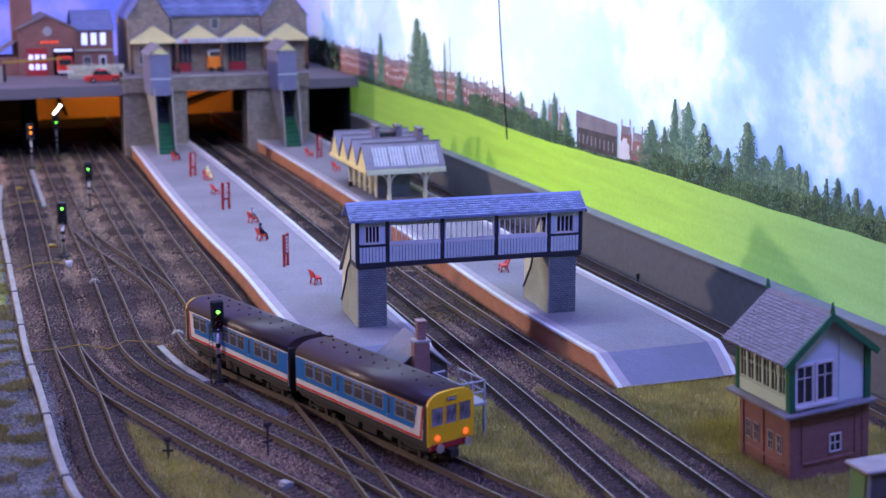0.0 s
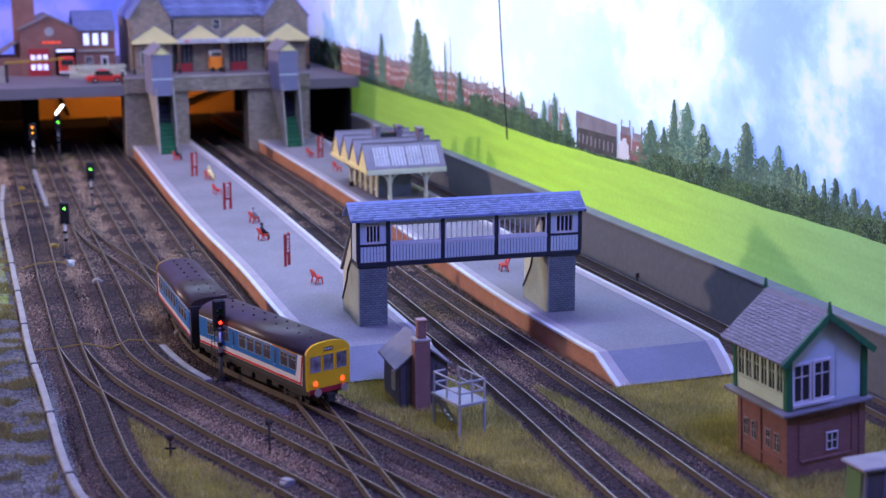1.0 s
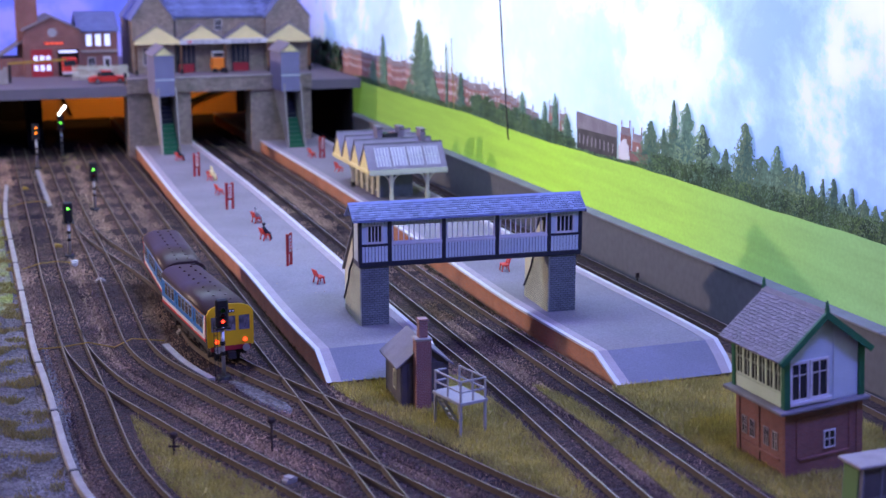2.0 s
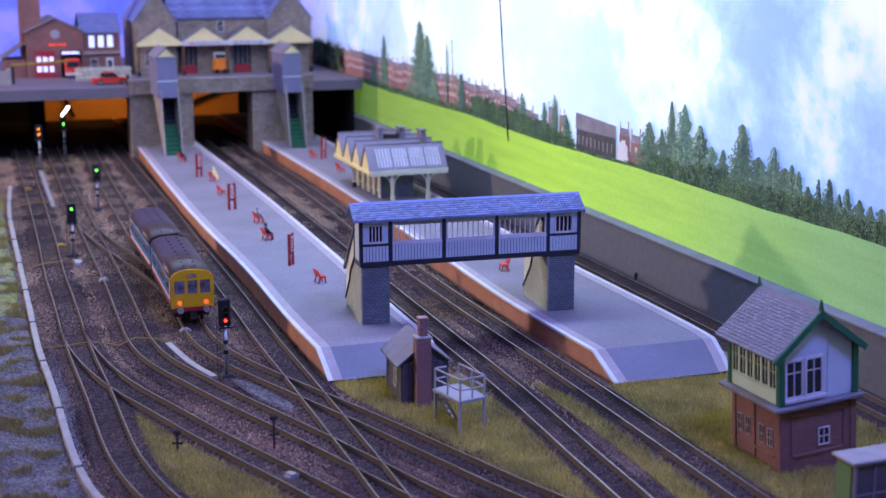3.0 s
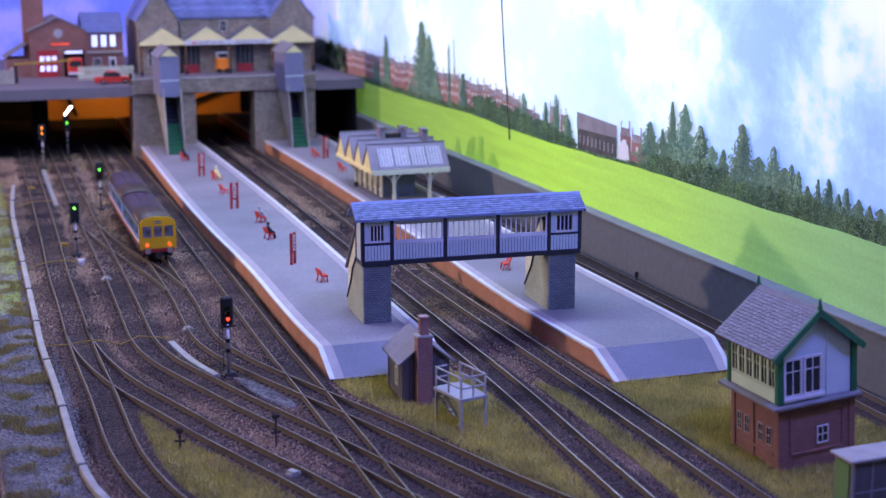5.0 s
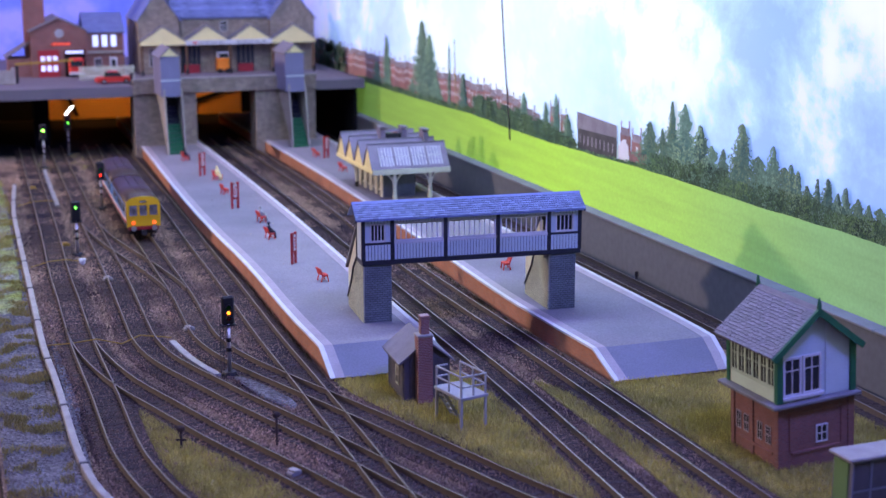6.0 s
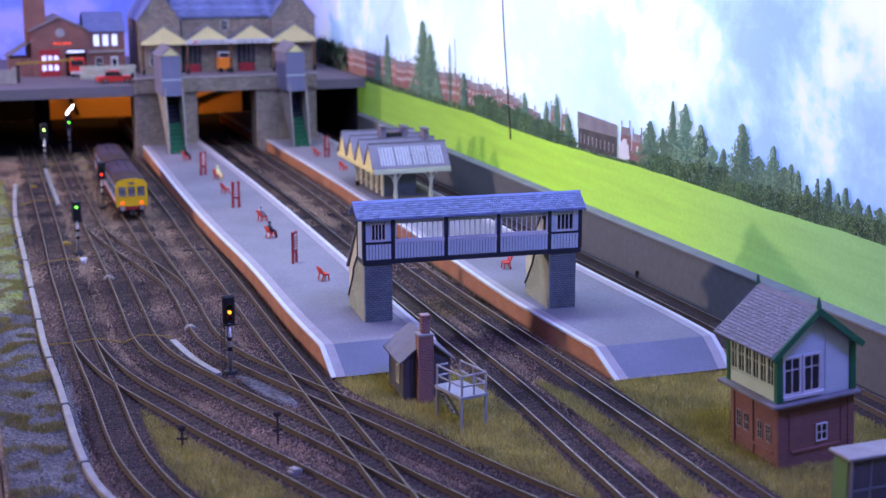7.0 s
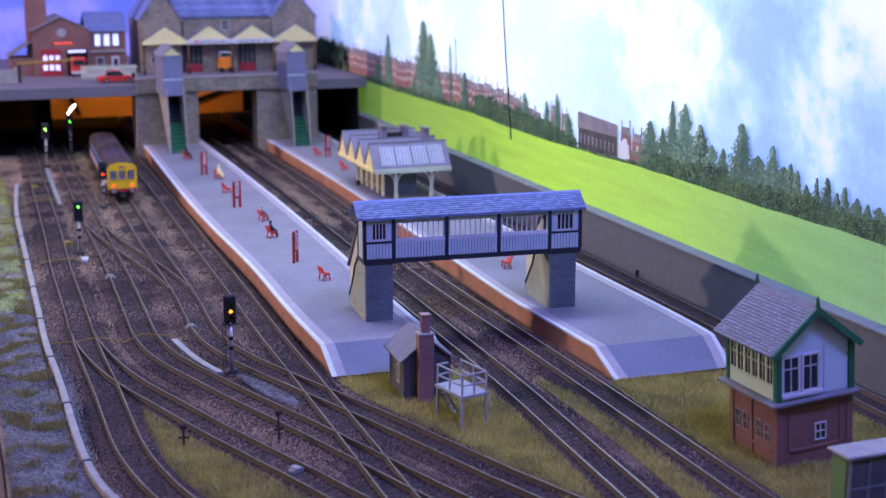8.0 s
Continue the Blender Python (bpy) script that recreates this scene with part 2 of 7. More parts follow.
M = {
    "ballast": material("ballast", (0.33, 0.222, 0.142), 0.95, second=(0.052, 0.037, 0.038), scale=24, fine=1500, amount=0.9, bump=0.9, depth=0.001, cells=True, spec=0.15),
    "bed": material("track_bed", (0.11, 0.074, 0.057), 0.95, second=(0.027, 0.020, 0.024), scale=16, fine=1700, amount=1.0, bump=0.9, depth=0.001, cells=True, spec=0.15),
    "stone": material("loose_stone", (0.42, 0.285, 0.19), 0.95, second=(0.058, 0.041, 0.043), scale=17, fine=900, amount=1.0, bump=0.0, vary=0.95, spec=0.15),
    "gravel": material("pale_gravel", (0.15, 0.14, 0.145), 0.95, second=(0.065, 0.06, 0.07), scale=40, fine=900, amount=0.8, bump=0.9, depth=0.001, cells=True, spec=0.15),
    "rail": material("rusty_rail", (0.095, 0.07, 0.05), 0.7, second=(0.05, 0.038, 0.032), scale=60, amount=0.6, metal=0.1),
    "railtop": material("worn_rail_top", (0.21, 0.17, 0.11), 0.45, metal=0.25, scale=45, amount=0.6, bump=0.05),
    "railbright": material("polished_rail_top", (0.36, 0.31, 0.27), 0.38, metal=0.6, scale=45, amount=0.45, bump=0.05),
    "sleeper": material("weathered_sleeper", (0.046, 0.034, 0.033), 0.9, second=(0.072, 0.055, 0.049), scale=40, amount=0.6, vary=0.4, spec=0.15),
    "platform": material("platform_tarmac", (0.235, 0.22, 0.25), 0.85, second=(0.165, 0.152, 0.175), scale=22, fine=1300, amount=0.6, bump=0.25, spec=0.2),
    "ramp": material("ramp_tarmac", (0.185, 0.185, 0.245), 0.9, second=(0.145, 0.145, 0.19), scale=60, fine=1700, amount=0.5, bump=0.5, spec=0.2),
    "coping": material("coping_slab", (0.36, 0.31, 0.34), 0.85, second=(0.27, 0.23, 0.25), scale=120, amount=0.5),
    "white": material("white_paint", (0.60, 0.59, 0.61), 0.6, second=(0.42, 0.40, 0.42), scale=90, amount=0.5),
    "brickface": brick_material("platform_brick", (0.48, 0.19, 0.10), (0.38, 0.14, 0.075), (0.34, 0.20, 0.14), 1.6, 0.6),
    "brick": brick_material("red_brick", (0.25, 0.10, 0.08), (0.19, 0.078, 0.065), (0.22, 0.14, 0.13)),
    "darkbrick": brick_material("chimney_brick", (0.24, 0.08, 0.065), (0.17, 0.06, 0.05), (0.36, 0.25, 0.22), 1.5, 0.62),
    "greybrick": brick_material("grey_brick", (0.17, 0.195, 0.205), (0.13, 0.15, 0.165), (0.05, 0.06, 0.065), 2.1, 0.95),
    "creambrick": brick_material("pale_brick", (0.40, 0.42, 0.31), (0.34, 0.36, 0.27), (0.14, 0.15, 0.13), 2.1, 0.95),
    "stonewall": brick_material("station_stone", (0.33, 0.27, 0.21), (0.22, 0.18, 0.145), (0.13, 0.105, 0.09), 3.2, 1.6),
    "slate": material("blue_slate", (0.17, 0.21, 0.40), 0.5, second=(0.10, 0.12, 0.26), scale=200, amount=0.5, vary=0.55),
    "greyslate": material("grey_slate", (0.20, 0.19, 0.21), 0.7, second=(0.13, 0.12, 0.14), scale=200, amount=0.5, vary=0.3),
    "navy": material("navy_paint", (0.018, 0.02, 0.035), 0.5, amount=0.3),
    "board": material("white_board", (0.50, 0.57, 0.61), 0.6, second=(0.40, 0.46, 0.50), scale=150, amount=0.35),
    "cream": material("cream_paint", (0.80, 0.69, 0.33), 0.6, second=(0.66, 0.56, 0.27), scale=120, amount=0.35),
    "boxcream": material("signal_box_cream", (0.52, 0.63, 0.45), 0.6, second=(0.42, 0.51, 0.37), scale=120, amount=0.35),
    "palecream": material("pale_cream_paint", (0.62, 0.62, 0.46), 0.6, second=(0.5, 0.5, 0.37), scale=120, amount=0.35),
    "green": material("green_paint", (0.02, 0.13, 0.06), 0.45, amount=0.35),
    "glass": material("window_glass", (0.03, 0.032, 0.035), 0.08, amount=0.2, bump=0.0, spec=0.6),
    "carglass": material("carriage_glass", (0.04, 0.05, 0.075), 0.22, second=(0.12, 0.095, 0.085), scale=200, amount=0.9, bump=0.0, spec=0.45),
    "canopyroof": material("canopy_roof", (0.21, 0.18, 0.24), 0.5, second=(0.15, 0.125, 0.17), scale=120, amount=0.5),
    "concrete": material("concrete", (0.33, 0.31, 0.28), 0.9, second=(0.20, 0.18, 0.17), scale=150, amount=0.5),
    "wall": material("painted_wall", (0.115, 0.122, 0.135), 0.7, second=(0.08, 0.085, 0.095), scale=14, fine=300, amount=0.4, bump=0.05),
    "wallcap": material("wall_coping", (0.19, 0.20, 0.22), 0.8, second=(0.12, 0.125, 0.14), scale=60, amount=0.5),
    "red": material("red_paint", (0.62, 0.035, 0.02), 0.45, amount=0.25),
    "darkred": material("dark_red_paint", (0.35, 0.02, 0.03), 0.5, amount=0.3),
    "black": material("black_plastic", (0.012, 0.012, 0.014), 0.55, amount=0.3),
    "grey": material("grey_paint", (0.33, 0.34, 0.36), 0.5, second=(0.22, 0.22, 0.24), scale=200, amount=0.4),
    "timber": material("dark_timber", (0.075, 0.07, 0.075), 0.8, second=(0.12, 0.11, 0.11), scale=150, amount=0.5),
    "yellowwire": material("yellow_wire", (0.38, 0.24, 0.03), 0.6, amount=0.3),
    "wood": material("bare_wood", (0.13, 0.068, 0.035), 0.8, second=(0.08, 0.045, 0.025), scale=60, amount=0.5),
    "ply": material("bare_board", (0.50, 0.26, 0.09), 0.8, second=(0.40, 0.20, 0.07), scale=12, amount=0.5),
    # black that stands in for shade under the deck and in a doorway
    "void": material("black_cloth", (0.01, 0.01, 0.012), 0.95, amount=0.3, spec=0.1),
    "grass": material("static_grass", (0.56, 0.49, 0.14), 0.85, second=(0.34, 0.31, 0.09), scale=70, amount=0.9, bump=0.0, vary=0.55, spec=0.15),
    "soil": material("grass_mat", (0.26, 0.21, 0.07), 0.95, second=(0.14, 0.12, 0.05), scale=90, fine=900, amount=0.7, bump=0.8, depth=0.0005, spec=0.1),
    "mossy": material("mossy_gravel", (0.20, 0.23, 0.05), 0.95, second=(0.17, 0.16, 0.14), scale=45, fine=900, amount=1.0, bump=0.9, depth=0.0005, cells=True, spec=0.1),
    "moss": material("green_tufts", (0.30, 0.27, 0.08), 0.9, second=(0.42, 0.33, 0.11), scale=60, amount=0.9, bump=0.0, vary=0.5, spec=0.15),
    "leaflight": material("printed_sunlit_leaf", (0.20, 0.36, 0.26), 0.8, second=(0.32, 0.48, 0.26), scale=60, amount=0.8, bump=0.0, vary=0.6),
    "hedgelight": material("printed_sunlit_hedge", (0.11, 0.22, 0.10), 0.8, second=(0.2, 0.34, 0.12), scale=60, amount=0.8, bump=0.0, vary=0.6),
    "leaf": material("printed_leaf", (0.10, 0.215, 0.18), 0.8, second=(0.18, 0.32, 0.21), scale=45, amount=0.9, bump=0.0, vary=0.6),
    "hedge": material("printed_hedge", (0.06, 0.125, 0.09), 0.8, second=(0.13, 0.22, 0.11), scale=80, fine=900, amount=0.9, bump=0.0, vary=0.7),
    "terrace": material("printed_terrace", (0.36, 0.18, 0.155), 0.8, second=(0.20, 0.125, 0.13), scale=80, fine=600, amount=0.7, bump=0.0, vary=0.35),
    "printroof": material("printed_roof", (0.36, 0.33, 0.36), 0.8, second=(0.24, 0.21, 0.24), scale=110, amount=0.7, bump=0.0, vary=0.3),
    "printgrey": material("printed_grey_wall", (0.10, 0.095, 0.09), 0.8, second=(0.05, 0.05, 0.05), scale=90, amount=0.7, bump=0.0),
    "printwhite": material("printed_white", (0.80, 0.80, 0.82), 0.8, scale=90, amount=0.2, bump=0.0),
    "boarding": material("violet_boarding", (0.19, 0.19, 0.30), 0.65, second=(0.14, 0.14, 0.22), scale=90, amount=0.4),
    "road": material("road_grey", (0.16, 0.14, 0.16), 0.85, second=(0.12, 0.105, 0.12), scale=40, amount=0.4),
    "room": material("room_paint", (0.045, 0.042, 0.055), 0.9, scale=3, fine=40, amount=0.2, bump=0.0),
    # train
    "t_roof": material("train_roof", (0.058, 0.035, 0.031), 0.40, second=(0.040, 0.025, 0.024), scale=80, amount=0.5, bump=0.04, spec=0.25),
    "t_blue": material("train_blue", (0.012, 0.17, 0.52), 0.38, amount=0.15, bump=0.02),
    "t_white": material("train_white", (0.80, 0.80, 0.80), 0.4, amount=0.1, bump=0.02),
    "t_red": material("train_red", (0.60, 0.03, 0.03), 0.4, amount=0.12, bump=0.03),
    "t_grey": material("train_grey", (0.032, 0.034, 0.033), 0.5, second=(0.022, 0.022, 0.022), amount=0.3, bump=0.03),
    "t_yellow": material("train_yellow", (0.80, 0.46, 0.015), 0.42, second=(0.7, 0.38, 0.015), amount=0.2, bump=0.03),
    "t_gold": material("train_stripe", (0.65, 0.30, 0.03), 0.45, amount=0.15, bump=0.03),
    "t_under": material("underframe", (0.022, 0.02, 0.02), 0.75, second=(0.045, 0.035, 0.03), scale=200, amount=0.6),
    "cabglass": material("cab_glass", (0.24, 0.22, 0.25), 0.08, second=(0.05, 0.045, 0.05), scale=260, amount=0.9, bump=0.0, spec=0.7),
    "boxgreen": material("pale_green_paint", (0.12, 0.22, 0.08), 0.55, second=(0.08, 0.15, 0.06), scale=120, amount=0.4),
    "canopyglass": material("canopy_glazing", (0.36, 0.33, 0.44), 0.12, second=(0.24, 0.22, 0.31), scale=130, amount=0.7, bump=0.0, spec=0.6),
    "weed": material("dark_weeds", (0.10, 0.085, 0.035), 0.9, second=(0.055, 0.045, 0.025), scale=60, amount=0.9, bump=0.0, vary=0.5, spec=0.15),
    "steel": material("buffer_steel", (0.55, 0.54, 0.56), 0.3, metal=0.7, amount=0.2),
    "orange": material("orange_paint", (0.85, 0.24, 0.02), 0.5, amount=0.2),
    # lights that glow
    "lamp_red": glow("tail_lamp", (1.0, 0.07, 0.012), 2.8),
    "asp_white": glow("signal_white", (0.75, 0.9, 1.0), 12.0),
    "window_lit": glow("lit_window", (0.60, 0.66, 1.0), 1.1),
    "sign_lit": glow("lit_sign", (1.0, 0.12, 0.05), 0.6),
}
M["sky"] = sky_print()
M["field"] = field_print()
M["bulb"] = glow("signal_bulb", (1.0, 0.95, 0.85), 5.5)
for _c, _v in (("green", (0.16, 1.0, 0.09)), ("red", (1.0, 0.035, 0.02)), ("amber", (1.0, 0.24, 0.02))):
    M["lens_" + _c] = lens_glass("lens_" + _c, _v)


# ---- mesh helpers (millimetres)
def at(x, y, z=0.0, rz=0.0, rx=0.0, ry=0.0):
    return pose(x * MM, y * MM, z * MM, rx, ry, rz)


def thing(name, label, category, m=None, group="", kind=""):
    ob = tagged(new(name), label, category, group, kind)
    if m is not None:
        ob.matrix_basis = m
    return ob


def part(name, bm, mats, parent=None, label="", kind="", m=None, smooth=False):
    me = bpy.data.meshes.new(name)
    bmesh.ops.recalc_face_normals(bm, faces=bm.faces)
    bm.transform(Matrix.Scale(MM, 4))
    bm.to_mesh(me)
    bm.free()
    for one in (mats if isinstance(mats, (list, tuple)) else [mats]):
        me.materials.append(one)
    if smooth:
        for p in me.polygons:
            p.use_smooth = True
    ob = new(name, me)
    ob.parent = parent
    if m is not None:
        ob.matrix_basis = m
    return tagged(ob, label, "", "", kind)


def again(ob, m, parent=None):
    """Another part on the same mesh."""
    twin = bpy.data.objects.new(ob.name.split(".")[0], ob.data)
    scene.collection.objects.link(twin)
    twin.parent = parent or ob.parent
    twin.matrix_basis = m
    for key in ("label", "kind"):
        if key in ob:
            twin[key] = ob[key]
    return twin


def box(bm, x0, y0, z0, x1, y1, z1, bev=0.0, mi=0):
    x0, x1 = sorted((x0, x1))
    y0, y1 = sorted((y0, y1))
    z0, z1 = sorted((z0, z1))
    v = [bm.verts.new((x, y, z)) for z in (z0, z1) for y in (y0, y1) for x in (x0, x1)]
    f = [bm.faces.new([v[i] for i in q]) for q in ((0, 2, 3, 1), (4, 5, 7, 6), (0, 1, 5, 4), (2, 6, 7, 3), (0, 4, 6, 2), (1, 3, 7, 5))]
    for one in f:
        one.material_index = mi
    if bev:
        edges = {e for one in f for e in one.edges}
        bmesh.ops.bevel(bm, geom=list(edges), offset=bev, segments=1, affect="EDGES", profile=0.5)
    return bm


def slab(*args, bev=0.0):
    return box(bmesh.new(), *args, bev=bev)


def prism(bm, pts, axis, lo, hi, mi=0):
    """A closed outline pushed along an axis: 'x' takes (y, z) pairs, 'y' takes (x, z), 'z' takes (x, y)."""
    def p3(a, b, d):
        return (d, a, b) if axis == "x" else (a, d, b) if axis == "y" else (a, b, d)
    lo_v = [bm.verts.new(p3(a, b, lo)) for a, b in pts]
    hi_v = [bm.verts.new(p3(a, b, hi)) for a, b in pts]
    n = len(pts)
    fs = [bm.faces.new(lo_v), bm.faces.new(hi_v[::-1])]
    fs += [bm.faces.new((lo_v[i], hi_v[i], hi_v[(i + 1) % n], lo_v[(i + 1) % n])) for i in range(n)]
    for one in fs:
        one.material_index = mi
    return bm


def tube(bm, p0, p1, r, seg=8, r1=None, mi=0):
    p0, p1 = Vector(p0), Vector(p1)
    r1 = r if r1 is None else r1
    q = (p1 - p0).to_track_quat("Z", "Y")
    ring0 = [bm.verts.new(p0 + q @ Vector((r * math.cos(a), r * math.sin(a), 0))) for a in (2 * math.pi * i / seg for i in range(seg))]
    ring1 = [bm.verts.new(p1 + q @ Vector((r1 * math.cos(a), r1 * math.sin(a), 0))) for a in (2 * math.pi * i / seg for i in range(seg))]
    fs = [bm.faces.new(ring0[::-1]), bm.faces.new(ring1)]
    fs += [bm.faces.new((ring0[i], ring0[(i + 1) % seg], ring1[(i + 1) % seg], ring1[i])) for i in range(seg)]
    for one in fs:
        one.material_index = mi
    return bm


def bar(bm, p0, p1, w, h):
    """A square bar between two points."""
    p0, p1 = Vector(p0), Vector(p1)
    q = (p1 - p0).to_track_quat("Z", "Y")
    c = [(-w / 2, -h / 2), (w / 2, -h / 2), (w / 2, h / 2), (-w / 2, h / 2)]
    a = [bm.verts.new(p0 + q @ Vector((x, y, 0))) for x, y in c]
    b = [bm.verts.new(p1 + q @ Vector((x, y, 0))) for x, y in c]
    bm.faces.new(a[::-1])
    bm.faces.new(b)
    for i in range(4):
        bm.faces.new((a[i], a[(i + 1) % 4], b[(i + 1) % 4], b[i]))
    return bm


class Line:
    """A smooth line in plan through a few control points, walked by arc length."""

    def __init__(self, pts, rounds=4):
        p = np.array(pts, float)
        for _ in range(rounds):
            q = np.empty((2 * len(p), 2))
            q[0], q[-1] = p[0], p[-1]
            a, b = p[:-1], p[1:]
            q[1:-1:2], q[2:-1:2] = 0.75 * a + 0.25 * b, 0.25 * a + 0.75 * b
            p = q
        self.p = p
        self.s = np.concatenate([[0], np.cumsum(np.linalg.norm(np.diff(p, axis=0), axis=1))])
        self.length = self.s[-1]

    def place(self, s):
        return np.array([np.interp(s, self.s, self.p[:, 0]), np.interp(s, self.s, self.p[:, 1])])

    def way(self, s):
        d = self.place(s + 1.5) - self.place(s - 1.5)
        return d / np.linalg.norm(d)

    def at_y(self, y):
        i = np.argsort(self.p[:, 1])
        return float(np.interp(y, self.p[i, 1], self.s[i]))


def sweep(bm, line, s0, s1, step, profile, offset=0.0, closed=True, mats=None):
    """Pushes a profile of (across, up) points along a line in plan."""
    rows = []
    for s in np.linspace(s0, s1, max(2, int((s1 - s0) / step) + 1)):
        c, w = line.place(s), line.way(s)
        nrm = np.array([w[1], -w[0]])
        rows.append([bm.verts.new((*(c + nrm * (a + offset)), u)) for a, u in profile])
    n = len(profile)
    for r0, r1 in zip(rows, rows[1:]):
        for i in range(n if closed else n - 1):
            f = bm.faces.new((r0[i], r0[(i + 1) % n], r1[(i + 1) % n], r1[i]))
            if mats:
                f.material_index = mats[i]
    if closed:
        bm.faces.new(rows[0][::-1])
        bm.faces.new(rows[-1])
    return bm


def resettle(root, px, py, rz, kx, ky=1.0, kz=1.0):
    """Moves a thing built in place onto an origin of its own at (px, py), narrowed by kx along x and turned by rz."""
    done = set()
    for ob in root.children_recursive:
        if ob.data.name not in done:
            done.add(ob.data.name)
            ob.data.transform(Matrix.Diagonal((kx, ky, kz, 1)))
        loc = ob.matrix_basis.translation.copy()
        loc = Vector((loc.x * kx, loc.y * ky, loc.z * kz))
        if ob.parent == root:
            loc -= Vector((kx * px * MM, py * MM, 0))
        ob.matrix_basis.translation = loc
    root.matrix_basis = at(px, py, 0, rz)
    return root


def inside(poly, x, y):
    hit = np.zeros(len(x), bool)
    n = len(poly)
    for i in range(n):
        (x0, y0), (x1, y1) = poly[i], poly[(i + 1) % n]
        cross = (y0 > y) != (y1 > y)
        hit ^= cross & (x < (x1 - x0) * (y - y0) / ((y1 - y0) or 1e-9) + x0)
    return hit


def raw_mesh(name, verts, faces, mat, parent=None, label="", category="", kind=""):
    me = bpy.data.meshes.new(name)
    me.from_pydata((np.asarray(verts) * MM).tolist(), [], np.asarray(faces).tolist())
    me.materials.append(mat)
    ob = new(name, me)
    ob.parent = parent
    return tagged(ob, label, category, "", kind)


# ---- the room round the layout: an added, mostly unseen shell, coloured dark to deepen the shadows
def room():
    for name, a in (("floor", (-1050, -650, -640, 750, 1750, -600)), ("ceiling", (-1050, -650, 1100, 750, 1750, 1140)),
                    ("wall_south", (-1050, -690, -600, 750, -650, 1100)), ("wall_north", (-1050, 1750, -600, 750, 1790, 1100)),
                    ("wall_west", (-1090, -650, -600, -1050, 1750, 1100)), ("wall_east", (750, -650, -600, 790, 1750, 1100))):
        tagged(part(name, slab(*a), M["room"]), "plain dark surface of an added room shell", "room", "", "structure")


room()

GROUND = -1.2


def ground():
    """The scenic top of the baseboard, slightly uneven, with its wooden edge."""
    nx, ny, x0, x1, y0, y1 = 110, 330, 7.5, 330.0, 210.0, 1440.0
    gx, gy = np.meshgrid(np.linspace(x0, x1, nx), np.linspace(y0, y1, ny))
    z = np.array([noise.noise((x * 0.09, y * 0.09, 0)) * 0.22 + noise.noise((x * 0.4, y * 0.4, 3)) * 0.12 for x, y in zip(gx.ravel(), gy.ravel())])
    v = np.c_[gx.ravel(), gy.ravel(), GROUND + z]
    i = np.arange(nx * ny).reshape(ny, nx)
    f = np.c_[i[:-1, :-1].ravel(), i[:-1, 1:].ravel(), i[1:, 1:].ravel(), i[1:, :-1].ravel()]
    ob = raw_mesh("ground", v, f, M["ballast"], None, "dark brown ballasted baseboard surface of a model railway", "ground", "structure")
    for p in ob.data.polygons:
        p.use_smooth = True
    part("board_edge", slab(5.0, 205, -60, 7.4, 1440, -2.2, bev=0.6), M["wood"], ob, "bare wooden edge of the baseboard")
    part("board_deck", slab(11.2, 206, -14, 330, 1440, -3.0), M["ply"], ob)
    part("board_frame", slab(11.2, 206, -70, 330, 224, -14.2), M["ply"], ob)


ground()


def patch(name, poly, z, mat, label, category, bumpy=0.3):
    """A thin uneven mat laid on the ground within an outline."""
    poly = np.array(poly, float)
    bm = bmesh.new()
    c = poly.mean(axis=0)
    rings = []
    line = Line(np.vstack([poly, poly[:1]]), 2).p[:-1]
    for k in (1.0, 0.93, 0.7, 0.4):
        rings.append([bm.verts.new((*(c + (p - c) * k), z + (-0.9 if k == 1.0 else bumpy * noise.noise((p[0] * k * 0.2, p[1] * k * 0.2, 5))))) for p in line])
    n = len(line)
    for r0, r1 in zip(rings, rings[1:]):
        for i in range(n):
            bm.faces.new((r0[i], r0[(i + 1) % n], r1[(i + 1) % n], r1[i]))
    bm.faces.new(rings[-1])
    ob = part(name, bm, mat, smooth=True)
    return tagged(ob, label, category, "", "stuff")


YARD = [(8.0, 330), (34, 330), (36, 409), (30, 430), (29, 520), (28, 600), (30, 730), (32, 900), (34, 1060), (8.0, 1060)]
patch("gravel_yard", YARD, GROUND + 0.35, M["gravel"], "pale grey gravel strip beside the cable trough", "gravel")
patch("mossy_gravel", [(11.8, 640), (27, 640), (29, 740), (31, 900), (33, 1050), (30, 1110), (11.8, 1110)], GROUND + 0.6, M["mossy"], "mossy yellow-green gravel beside the trough", "gravel")
patch("gravel_heap", [(97.5, 522), (101, 521), (108, 502), (114, 482), (112, 476), (106, 484), (100, 502)], GROUND + 1.25, M["gravel"], "patch of pale grey gravel between the tracks", "gravel")
patch("gravel_shoulder", [(34, 600), (41, 620), (40, 520), (35, 480), (36, 430), (33, 440), (33, 520)], GROUND + 0.4, M["gravel"], "pale gravel shoulder along the track", "gravel")

